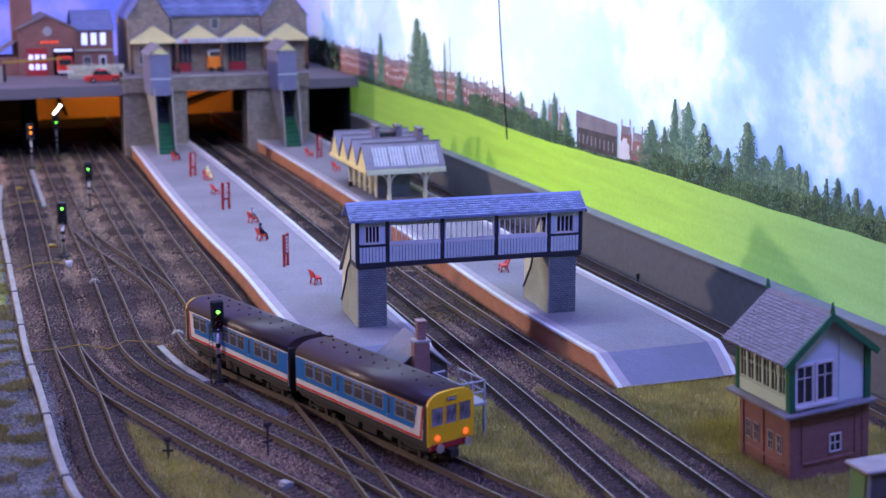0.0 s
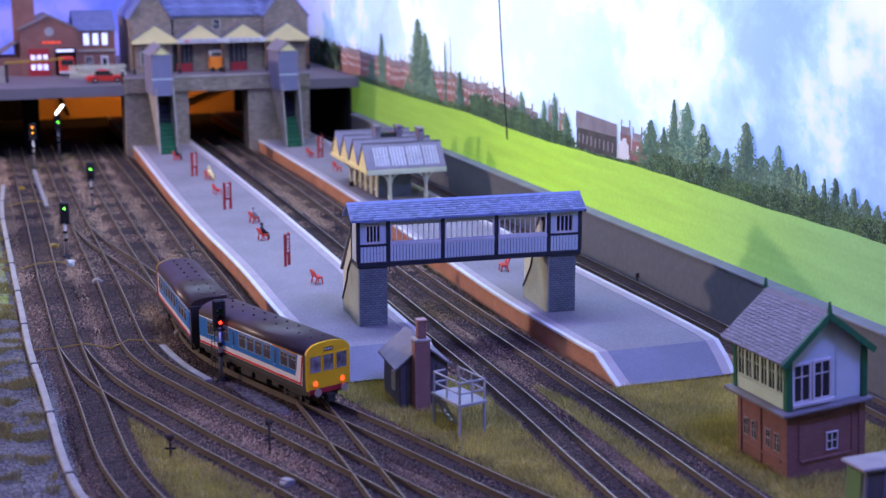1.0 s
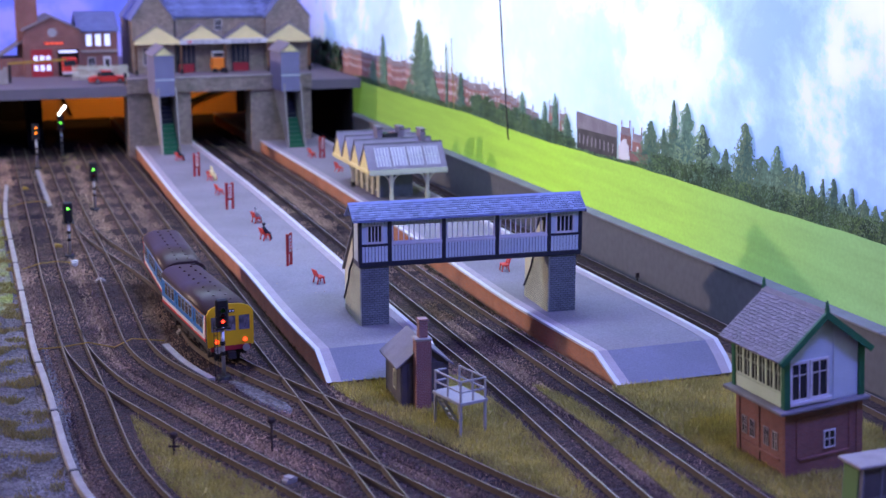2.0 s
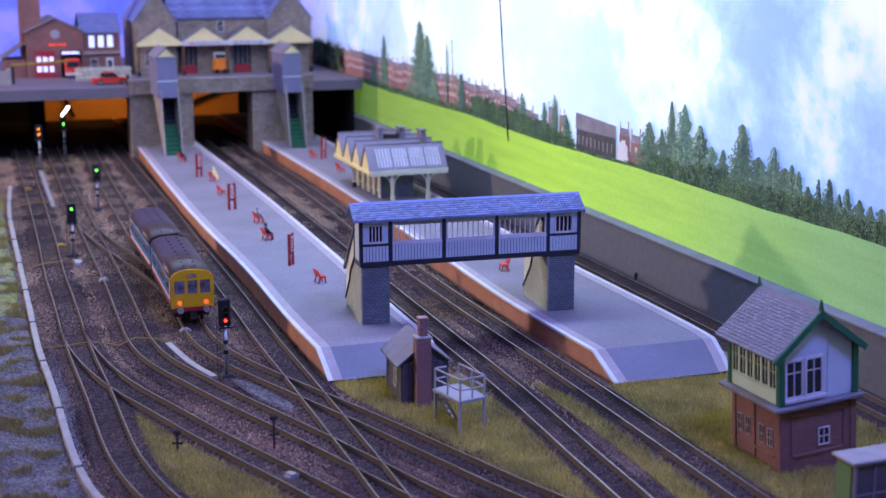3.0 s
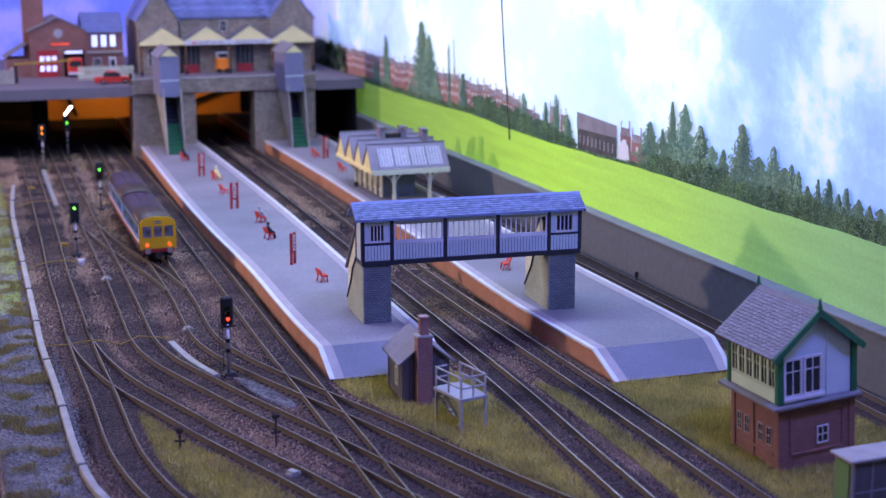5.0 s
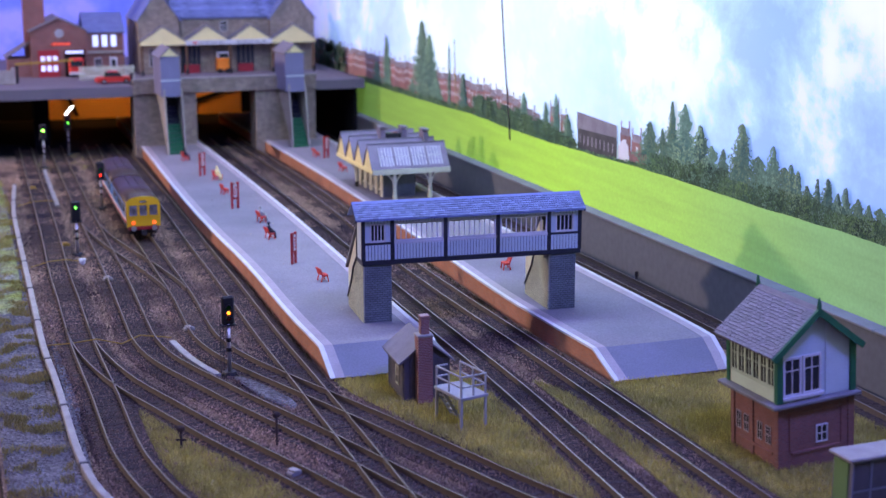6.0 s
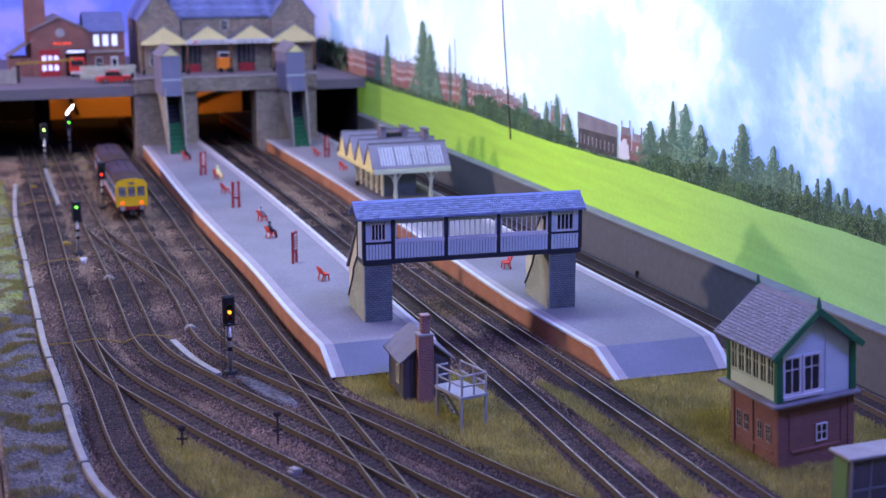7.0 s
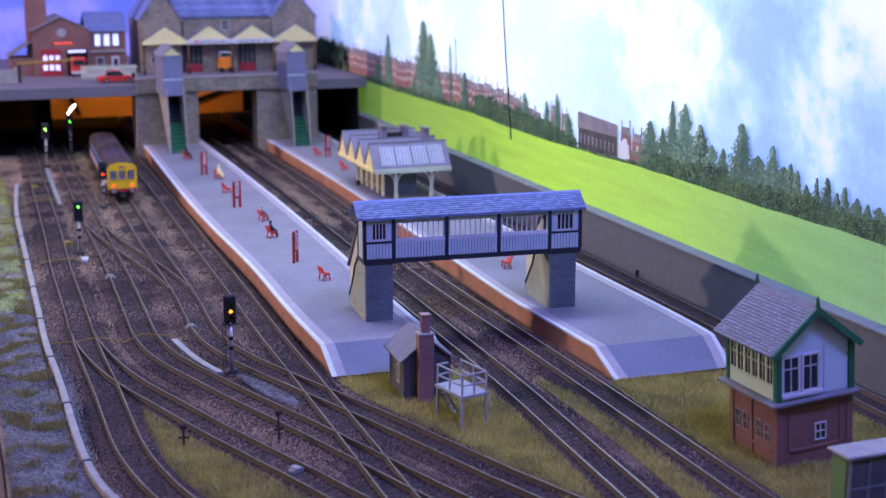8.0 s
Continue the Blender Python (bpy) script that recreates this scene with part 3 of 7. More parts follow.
# ---- tracks
TRACKS = {
    "A": [(60.0, 1380.0), (58.0, 1200.0), (56.0, 1105.0), (54.0, 1008.0), (52.2, 907.0), (50.0, 800.0), (47.4, 720.0), (47.2, 665.0), (46.6, 628.0), (46.1, 585.0), (46.6, 547.0), (47.4, 512.0), (47.3, 475.0), (47.7, 447.0), (50.3, 423.9), (54.1, 402.8), (62.2, 374.7), (77.2, 344.5), (99.3, 314.5)],
    "A_branch": [(46.2, 610.0), (46.8, 577.9), (51.2, 544.9), (57.4, 518.0), (64.5, 497.0), (71.1, 476.9), (77.2, 457.7), (83.5, 440.6), (90.1, 422.7), (96.2, 406.7), (103.1, 385.7), (119.0, 344.6), (137.0, 309.5)],
    "B": [(84.0, 1380.0), (80.0, 1150.0), (77.5, 1000.0), (76.0, 920.0), (75.0, 850.0), (74.3, 744.0), (73.7, 686.0), (72.5, 638.0), (71.6, 605.0), (71.1, 580.0), (73.9, 553.1), (80.0, 531.2), (87.0, 510.0), (93.6, 488.8), (101.3, 467.9), (109.6, 444.2), (118.3, 418.3), (127.8, 388.3), (135.9, 365.3), (152.9, 320.3)],
    "B_C_link": [(74.5, 850), (77, 805), (84, 760), (92, 715), (97, 680), (98, 660)],
    "C": [(116.0, 1380.0), (108.0, 1150.0), (103.1, 1000.0), (101.2, 920.0), (99.0, 800.0), (98.7, 690.0), (98.6, 640.0), (96.8, 605.0), (96.2, 578.0), (98.9, 556.0), (104.3, 534.1), (112.2, 511.0), (124.0, 479.1), (136.3, 445.2), (147.3, 411.1), (159.6, 373.9), (177.6, 329.8), (191.7, 299.8)],
    "D": [(132.0, 1380.0), (130.0, 1150.0), (128.5, 979.9), (127.5, 859.9), (125.2, 770.0), (124.5, 692.0), (123.1, 628.0), (121.8, 575.0), (121.5, 540.0), (121.5, 510.0), (121.1, 472.0), (120.8, 435.0), (120.3, 405.0), (119.7, 379.0), (120.4, 310.0)],
    "E": [(204.0, 1400.0), (202.0, 1150.0), (200.5, 927.0), (198.7, 792.0), (196.0, 673.0), (194.0, 560.0), (193.4, 487.0), (191.9, 443.0), (189.6, 401.0), (188.0, 355.9), (184.0, 299.9)],
    "F": [(226.0, 1400.0), (227.0, 1150.0), (228.5, 942.0), (226.3, 830.0), (222.1, 740.0), (219.3, 668.0), (219.7, 568.0), (221.0, 506.0), (221.2, 430.0), (221.0, 345.0), (219.7, 290.0)],
    "G": [(302, 1400), (303, 1120), (308.5, 940), (309.5, 650), (309.5, 480), (309.5, 400), (308, 300)],
}
LINES = {k: Line(v) for k, v in TRACKS.items()}


def track(name):
    line = LINES[name]
    near_end, s_first = line.length - 3, max(3.0, line.at_y(1178.0) if line.p[0, 1] > 1178 else 3.0)
    root = thing("railway_track", "rusty steel rails on dark weathered sleepers in ballast", "track", group="tracks of the station throat", kind="structure")
    bm = bmesh.new()
    z = GROUND + {"A": 1.02, "A_branch": 0.98, "B": 1.00, "B_C_link": 0.97, "C": 1.03, "D": 0.99, "E": 1.04, "F": 1.03, "G": 1.02}[name]
    sweep(bm, line, s_first - 1, line.length - 2, 5.0, [(-11.6, GROUND - 0.6), (-9.2, z - 0.2), (-7.4, z + 0.04), (0, z + 0.02), (7.4, z + 0.04), (9.2, z - 0.2), (11.6, GROUND - 0.6)], closed=False)
    part("track_bed", bm, M["bed"], root, "dark fine ballast bed", smooth=True)
    foot, head = 0.46, 0.27
    for off in (-4.72, 4.72):
        bm = bmesh.new()
        sweep(bm, line, s_first, near_end, 3.0, [(-foot, -0.05), (foot, -0.05), (0.3, 0.55), (head, 1.3), (head, 1.95), (-head, 1.95), (-head, 1.3), (-0.3, 0.55)], off, mats=[0, 0, 0, 0, 1, 0, 0, 0])
        part("rail", bm, [M["rail"], M["railbright" if name in "EFG" else "railtop"]], root)
    bm = slab(-8.4, -0.85, -0.75, 8.4, 0.85, 0.0, bev=0.0)
    first = part("sleeper", bm, M["sleeper"], root)
    rng = random.Random(len(name) * 31 + ord(name[0]))
    s, k = s_first + 2.0, 0
    chairs = []
    while s < line.length - 4:
        c, w = line.place(s), line.way(s)
        m = at(c[0] + rng.uniform(-.25, .25), c[1], rng.uniform(-.22, -.04), math.degrees(math.atan2(w[1], w[0])) - 90 + rng.uniform(-1.2, 1.2))
        if k == 0:
            first.matrix_basis = m
        else:
            again(first, m)
        for off in (-4.72, 4.72):
            for side in (-0.95, 0.95):
                nrm = np.array([w[1], -w[0]])
                q = c + nrm * (off + side)
                chairs.append((q, w, nrm))
        s += 3.7
        k += 1
    v, f = [], []
    for q, w, nrm in chairs:
        b = len(v)
        for zz in (-0.25, 0.22):
            for i, j in ((-0.45, -0.55), (0.45, -0.55), (0.45, 0.55), (-0.45, 0.55)):
                p = q + nrm * i * (1 if zz < 0 else 0.6) + w * j
                v.append((p[0], p[1], zz))
        f += [(b + 4, b + 5, b + 6, b + 7)] + [(b + i, b + (i + 1) % 4, b + 4 + (i + 1) % 4, b + 4 + i) for i in range(4)]
    raw_mesh("rail_chair", v, f, M["sleeper"], root, "", "", "stuff")
    return root


def loose_ballast():
    """Single stones strewn over the shoulders and between the sleepers, where the viewer is near."""
    rng = np.random.default_rng(4)
    n = 165000
    y = 340 + 800 * rng.random(n) ** 1.5
    x = 30 + 200 * rng.random(n)
    keep = ~inside([(128, 508), (182, 505), (192, 700), (200, 1150), (141, 1150), (132, 900), (127, 600)], x, y)
    x, y = x[keep], y[keep]
    n = len(x)
    r = rng.uniform(0.22, 0.66, n) * (0.85 + 0.35 * (y > 600))
    base = np.array([(1, 0, -.5), (-.5, .87, -.5), (-.5, -.87, -.5), (0, 0, .9)])
    a = rng.uniform(0, 6.28, n)
    ca, sa = np.cos(a), np.sin(a)
    v = np.empty((n, 4, 3))
    jit = rng.uniform(0.6, 1.3, (n, 4, 3))
    b = base[None] * jit
    v[:, :, 0] = x[:, None] + r[:, None] * (b[:, :, 0] * ca[:, None] - b[:, :, 1] * sa[:, None])
    v[:, :, 1] = y[:, None] + r[:, None] * (b[:, :, 0] * sa[:, None] + b[:, :, 1] * ca[:, None])
    zb = np.full(n, GROUND + 0.25)
    for line in LINES.values():
        for q in line.p[::6]:
            near = (np.abs(x - q[0]) < 12) & (np.abs(y - q[1]) < 12)
            zb[near] = GROUND + 1.0
    v[:, :, 2] = zb[:, None] + r[:, None] * b[:, :, 2]
    f = np.array([(0, 1, 3), (1, 2, 3), (2, 0, 3)])[None] + 4 * np.arange(n)[:, None, None]
    raw_mesh("loose_ballast", v.reshape(-1, 3), f.reshape(-1, 3), M["stone"], None, "loose brown-grey ballast stones strewn between the tracks", "ballast", "stuff")


# ---- platforms
def edge_fn(pts):
    pts = sorted(pts, key=lambda p: p[1])
    ys, xs = [p[1] for p in pts], [p[0] for p in pts]
    sm = Line([(x, y) for x, y in zip(xs, ys)], 2).p
    return lambda y: float(np.interp(y, sm[:, 1], sm[:, 0]))


TOP = 8.0


def platform(name, left, right, y_ramp, y_end, y_far, label):
    root = thing(name, label, "platform", kind="structure")
    fl, fr = edge_fn(left), edge_fn(right)
    zf = lambda y: TOP if y >= y_ramp else max(0.2, TOP * (y - y_end) / (y_ramp - y_end))
    ys = [y_end + 0.01, (y_end + y_ramp) / 2, y_ramp] + list(np.arange(y_ramp + 12, y_far, 15)) + [y_far]

    def strip(pname, mat, cols, plabel="", lo=None, hi=None):
        """cols: functions of y giving (x, z) points across; open strip of quads."""
        bm = bmesh.new()
        rows = [[bm.verts.new((c(y)[0], y, c(y)[1])) for c in cols] for y in ys if (lo is None or y >= lo - .02) and (hi is None or y <= hi + .02)]
        for r0, r1 in zip(rows, rows[1:]):
            for i in range(len(cols) - 1):
                bm.faces.new((r0[i], r0[i + 1], r1[i + 1], r1[i]))
        return part(pname, bm, mat, root, plabel)

    strip("deck", M["platform"], [lambda y: (fl(y) + 5.2, zf(y)), lambda y: (fr(y) - 5.2, zf(y))], "worn grey tarmac deck", lo=y_ramp)
    strip("ramp", M["ramp"], [lambda y: (fl(y) + 5.2, zf(y)), lambda y: (fr(y) - 5.2, zf(y))], "darker grey end ramp", hi=y_ramp)
    for side, f, sg in (("left", fl, 1), ("right", fr, -1)):
        strip("coping", M["coping"], [lambda y: (f(y) + sg * 1.3, zf(y) + 0.15), lambda y: (f(y) + sg * 5.2, zf(y) + 0.15), lambda y: (f(y) + sg * 5.2, zf(y) - 0.4)], "pinkish paving along the edge")
        strip("edge_line", M["white"], [lambda y: (f(y) - sg * 0.55, zf(y) - 0.75), lambda y: (f(y) - sg * 0.55, zf(y) + 0.2), lambda y: (f(y) + sg * 1.4, zf(y) + 0.2), lambda y: (f(y) + sg * 1.4, zf(y) - 0.2)], "white-painted edge")
        strip("brick_face", M["brickface"], [lambda y: (f(y) + sg * 0.1, zf(y) - 0.3), lambda y: (f(y) + sg * 0.1, -1.6), lambda y: (f(y) + sg * 2.2, -1.6)], "orange-red brick face")
    return root, fl, fr


P1 = platform("platform_1", [(145, 1300), (142.5, 1140), (138, 990), (135.4, 900), (134, 820), (133.9, 750), (134.8, 700), (134.6, 650), (133, 600), (132.5, 560), (133, 524), (132.5, 505)],
              [(188, 1300), (188, 1134), (188.5, 927), (187, 792), (184, 673), (180, 562), (179.8, 520), (179.5, 500)], 524, 504.5, 1300, "long curved station platform with white edges and a brick face")
P2 = platform("platform_2", [(238, 1300), (239, 1106), (240, 942), (239, 833), (234.4, 655), (232.4, 600), (231.7, 565), (233.2, 514), (234.2, 486), (234.5, 464)],
              [(288, 1300), (289, 1106), (290, 833), (289, 611), (289.5, 528), (288.5, 483), (283, 460)], 485, 465, 1300, "long station platform with white edges and a ramped end")


def platform_grit():
    """Specks of grit and scatter lying on both decks."""
    rng = np.random.default_rng(12)
    n = 240
    first = rng.random(n) < 0.6
    y = np.where(first, rng.uniform(560, 1080, n), rng.uniform(530, 800, n))
    x = np.where(first, rng.uniform(140, 180, n), rng.uniform(245, 268, n))
    r = rng.uniform(0.12, 0.45, n)
    c, s_ = np.cos(y * 9), np.sin(y * 9)
    base = np.array([(1, 0, 0), (-.5, .6, 0), (-.5, -.8, 0), (0, 0, .6)])
    v = np.empty((n, 4, 3))
    for k, b in enumerate(base):
        v[:, k, 0], v[:, k, 1], v[:, k, 2] = x + r * (b[0] * c - b[1] * s_), y + r * (b[0] * s_ + b[1] * c), TOP + r * b[2]
    f = np.array([(0, 1, 3), (1, 2, 3), (2, 0, 3)])[None] + 4 * np.arange(n)[:, None, None]
    raw_mesh("platform_grit", v.reshape(-1, 3), f.reshape(-1, 3), M["stone"], None, "dark specks of grit scattered over the platforms", "grit", "stuff")


platform_grit()

# ---- retaining wall and printed backdrop
def retaining_wall():
    root = thing("retaining_wall", "plain grey retaining wall with flat coping along the line", "wall", kind="structure")
    y = 240.0
    while y < 1105:
        part("wall_panel", slab(317.2, y + 0.04, -2, 324, y + 119.96, 24.0), M["wall"], root)
        part("coping_slab", slab(316.4, y + 0.2, 24.0, 325.4, y + 59.8, 25.1, bev=0.25), M["wallcap"], root)
        part("coping_slab", slab(316.4, y + 60.2, 24.0, 325.4, y + 119.8, 25.1, bev=0.25), M["wallcap"], root)
        y += 120


retaining_wall()
BX = 326.0


def backdrop():
    """A printed board: straight along the line, then bent round behind the station."""
    plan = [(BX, 180), (BX, 1295)] + [(BX - 130 + 130 * math.cos(a), 1295 + 130 * math.sin(a)) for a in np.linspace(0.12, math.pi / 2, 12)] + [(-420, 1425)]
    bm = bmesh.new()
    rows = [[bm.verts.new((x + dx, y + dy, z)) for z in (-2, 420)] for dx, dy in ((0, 0),) for x, y in plan]
    back = [[bm.verts.new((x + 4, y + 4, z)) for z in (-2, 420)] for x, y in plan]
    for side in (rows, back):
        for r0, r1 in zip(side, side[1:]):
            bm.faces.new((r0[0], r1[0], r1[1], r0[1]))
    for r0, r1, b0, b1 in zip(rows, rows[1:], back, back[1:]):
        bm.faces.new((r0[1], r1[1], b1[1], b0[1]))
    root = part("backdrop", bm, M["sky"], None, "", "structure", smooth=False)
    tagged(root, "printed backscene board of sky, trees, houses and a field", "backdrop", "", "structure")

    # everything below is print on that board, so it lies flat on it
    def flat(pname, polys, mat, lift, plabel):
        bm = bmesh.new()
        for poly in polys:
            vs = [bm.verts.new((BX - lift, y, z)) for y, z in poly]
            bm.faces.new(vs)
        ob = part(pname, bm, mat, root, plabel)
        return ob

    rng = random.Random(7)
    top = lambda y: float(np.interp(y, [300, 424, 450, 510, 558, 618, 670, 748, 802, 857, 908, 1029, 1101], [54.5, 54.7, 55.4, 54.4, 54.7, 54.7, 53.5, 52.5, 52.8, 54.2, 53.3, 52.0, 52.1])) + 0.4 * noise.noise((y * 0.05, 0, 0))
    ys = list(np.arange(200, 1291, 6))
    flat("field", [[(a, 15), (b, 15), (b, top(b)), (a, top(a))] for a, b in zip(ys, ys[1:])], M["field"], 2.6, "bright green printed field with an added glow")
    # terraced houses beyond the field
    houses, roofs, panes, stacks = [], [], [], []
    y = 752
    while y < 1290:
        w = rng.uniform(9, 13)
        z0, z1 = top(y) - 1, float(np.interp(y, [752, 800, 905, 1130], [63, 69, 72, 71])) + rng.uniform(-1.2, 1.2)
        houses.append([(y, z0), (y + w, z0), (y + w, z1), (y, z1)])
        roofs.append([(y - .3, z1), (y + w + .3, z1), (y + w - 1.2, z1 + 4.5), (y + 1.2, z1 + 4.5)])
        for k in range(2):
            for zz in (z1 - 4, z1 - 10):
                if zz > z0 + 1:
                    panes.append([(y + 1.5 + k * w / 2, zz), (y + 3.4 + k * w / 2, zz), (y + 3.4 + k * w / 2, zz + 2.6), (y + 1.5 + k * w / 2, zz + 2.6)])
        stacks.append([(y + w - 1.8, z1 + 2), (y + w - .2, z1 + 2), (y + w - .2, z1 + 8.5), (y + w - 1.8, z1 + 8.5)])
        y += w
    for y, w, z0, z1 in ((624, 12, 58, 66), (637, 12, 58, 68), (715, 9, 53, 66), (725, 14, 52, 69)):
        houses.append([(y, z0), (y + w, z0), (y + w, z1), (y, z1)])
        roofs.append([(y, z1), (y + w, z1), (y + w - 2, z1 + 4), (y + 2, z1 + 4)])
        stacks.append([(y + 1, z1 + 2), (y + 2.2, z1 + 2), (y + 2.2, z1 + 8), (y + 1, z1 + 8)])
        stacks.append([(y + w - 2, z1 + 2), (y + w - 1, z1 + 2), (y + w - 1, z1 + 7), (y + w - 2, z1 + 7)])
        panes.append([(y + w * .4, z1 - 5), (y + w * .4 + 2, z1 - 5), (y + w * .4 + 2, z1 - 2), (y + w * .4, z1 - 2)])
    flat("printed_terrace", houses, M["terrace"], 0.45, "printed red-brick terraced houses")
    flat("printed_roof", roofs, M["printroof"], 0.60, "printed slate roofs")
    flat("printed_glazing", panes, M["printwhite"], 0.60, "printed pale windows")
    flat("printed_chimney", stacks, M["terrace"], 0.75, "printed chimney stacks")
    # long grey works building and a white gable
    flat("works_wall", [[(651.6, 53.8), (699.9, 53.2), (700.4, 65.2), (652.2, 65.8)]], M["printgrey"], 0.75, "printed dark works building")
    flat("works_roof", [[(651.6, 65.6), (701.2, 64.8), (701.2, 73.8), (652.4, 72)]], M["printroof"], 0.85, "printed grey roof of the works")
    flat("works_glazing", [[(y, 57), (y + 1.0, 57), (y + 1.0, 62), (y, 62)] for y in range(656, 699, 5)], M["printroof"], 0.95, "printed works windows")
    flat("white_house", [[(638, 55), (649.5, 53.7), (650, 62), (644.3, 66.2), (638.4, 63)]], M["printwhite"], 0.95, "printed white house")
    flat("brick_shed", [[(618, 55), (637.5, 54.5), (637.8, 61), (618.4, 61.8)]], M["terrace"], 0.95, "printed low brick shed")

    # trees: lobes of small leaf shapes, darker within, sunlit on one side; this sun and shade is put into two leaf
    # colours
    def chip(bm, d, cy, cz, r):
        a0, k = rng.uniform(0, 6.28), rng.choice((4, 5, 6))
        bm.faces.new([bm.verts.new((BX - d, cy + r * rng.uniform(.6, 1.2) * math.cos(a0 + 6.28 * i / k), cz + 1.15 * r * rng.uniform(.6, 1.2) * math.sin(a0 + 6.28 * i / k))) for i in range(k)])

    def foliage(pname, y, z0, h, w, mat, light, lift, plabel, n=260, slim=0.55):
        mass, sunny = bmesh.new(), bmesh.new()
        ph = rng.uniform(0, 90)

        def half(t, side):
            """Ragged half width at the share t of the height."""
            body = 1.0 if slim < 0 else (0.80 + 0.20 * math.sin(math.pi * min(1, t * 1.4))) * (1 - slim * t) * (1 - t ** 3) ** 0.7
            return max(0.3, w / 2 * body * (1 + 0.9 * noise.noise((ph + t * h * 0.28, side * 7.0, 0)) + 0.5 * noise.noise((ph + t * h * 0.8, side * 3.0, 4))))
        steps = max(5, int(h / 1.3))
        for k in range(steps):
            t0, t1 = k / steps, (k + 1.0) / steps
            d = BX - lift + 0.15 - 0.0006 * k
            mass.faces.new([mass.verts.new((d, y + s_ * 0.86 * half(t, s_), z0 - 0.8 + (h + 0.2) * t * 0.95)) for s_, t in ((-1, t0), (1, t0), (1, t1), (-1, t1))])
        for _ in range(n):
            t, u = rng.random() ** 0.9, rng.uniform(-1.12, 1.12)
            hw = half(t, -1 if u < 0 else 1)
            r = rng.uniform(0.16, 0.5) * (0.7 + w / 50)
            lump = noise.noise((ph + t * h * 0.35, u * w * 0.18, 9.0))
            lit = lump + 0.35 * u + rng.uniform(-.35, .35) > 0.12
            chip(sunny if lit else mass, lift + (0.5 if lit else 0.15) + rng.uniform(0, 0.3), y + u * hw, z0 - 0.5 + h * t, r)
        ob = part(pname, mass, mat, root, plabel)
        part("sunlit_foliage", sunny, light, ob, "lighter leaves printed as sunlit")

    far_trees = ((1053, 41, 20), (1079, 19, 24), (966, 56, 36), (950, 47, 32), (935, 18, 24), (909, 43, 5), (881, 25, 15), (990, 14, 14), (743, 22, 11), (729, 28, 11), (713, 18, 15), (776, 24, 12))
    row_trees = ((615, 24, 16), (602, 22, 8), (593, 36, 11), (581, 36, 14), (566, 28, 12), (555, 20, 10), (545, 20, 11), (530, 33, 12), (516, 21, 12), (505, 27, 9), (496, 19, 11), (491, 21, 6), (486, 19, 7),
                 (479, 14, 6), (472, 18, 5), (465, 19, 6), (458, 14, 6), (453, 17, 6), (445, 14, 9), (438, 13, 8), (431, 13, 10), (420, 12, 11), (408, 12, 12), (396, 10, 12))
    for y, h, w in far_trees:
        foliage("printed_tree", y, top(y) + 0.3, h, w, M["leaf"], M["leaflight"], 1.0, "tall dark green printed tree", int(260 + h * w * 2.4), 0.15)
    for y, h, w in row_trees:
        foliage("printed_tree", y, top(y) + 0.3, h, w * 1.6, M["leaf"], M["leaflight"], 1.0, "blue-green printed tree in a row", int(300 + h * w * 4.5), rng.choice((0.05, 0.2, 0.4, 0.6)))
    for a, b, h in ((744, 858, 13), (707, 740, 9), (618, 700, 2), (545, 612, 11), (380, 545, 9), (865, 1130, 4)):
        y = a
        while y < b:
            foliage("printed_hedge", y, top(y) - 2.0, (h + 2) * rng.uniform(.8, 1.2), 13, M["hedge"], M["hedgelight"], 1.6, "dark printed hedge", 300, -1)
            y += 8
    # two hanging wires in front of the sky
    bm = bmesh.new()
    tube(bm, (BX - 3, 808.5, 129.5), (BX - 3, 804, 102), 0.5, 6)
    tube(bm, (BX - 3, 804, 102), (BX - 3, 793, 46), 0.5, 6)
    tube(bm, (BX - 3, 812.5, 155), (BX - 3, 808.5, 129.5), 0.5, 6)
    ob = part("hanging_wire", bm, M["black"])
    tagged(ob, "thin black wire hanging before the printed sky", "wire")
    bm = bmesh.new()
    tube(bm, (BX - 2, 897, 100), (BX - 2, 890, 40), 0.3, 6)
    tagged(part("hanging_wire", bm, M["moss"]), "thin green stalk standing before the printed field", "wire")
    # the far woods behind the station, on the bent part of the board
    bm = bmesh.new()
    for k in range(420):
        a = rng.uniform(-0.9, 1.0)
        x, yy = (BX - 130 + 127 * math.cos(a), 1295 + 127 * math.sin(a)) if a > 0 else (BX - 3, 1295 + a * 140)
        a = max(a, 0.0)
        zz = rng.uniform(50, 70 + 14 * noise.noise((a * 9, 0, 0)) + 6)
        r = rng.uniform(1.5, 4)
        bm.faces.new([bm.verts.new((x - r * math.sin(a) * math.cos(t) * rng.uniform(.7, 1.2), yy + r * math.cos(a) * math.cos(t), zz + 1.4 * r * math.sin(t))) for t in (0.2, 1.4, 2.6, 3.8, 5.0)])
    part("far_woods", bm, M["hedge"], root, "dark printed woods")


backdrop()


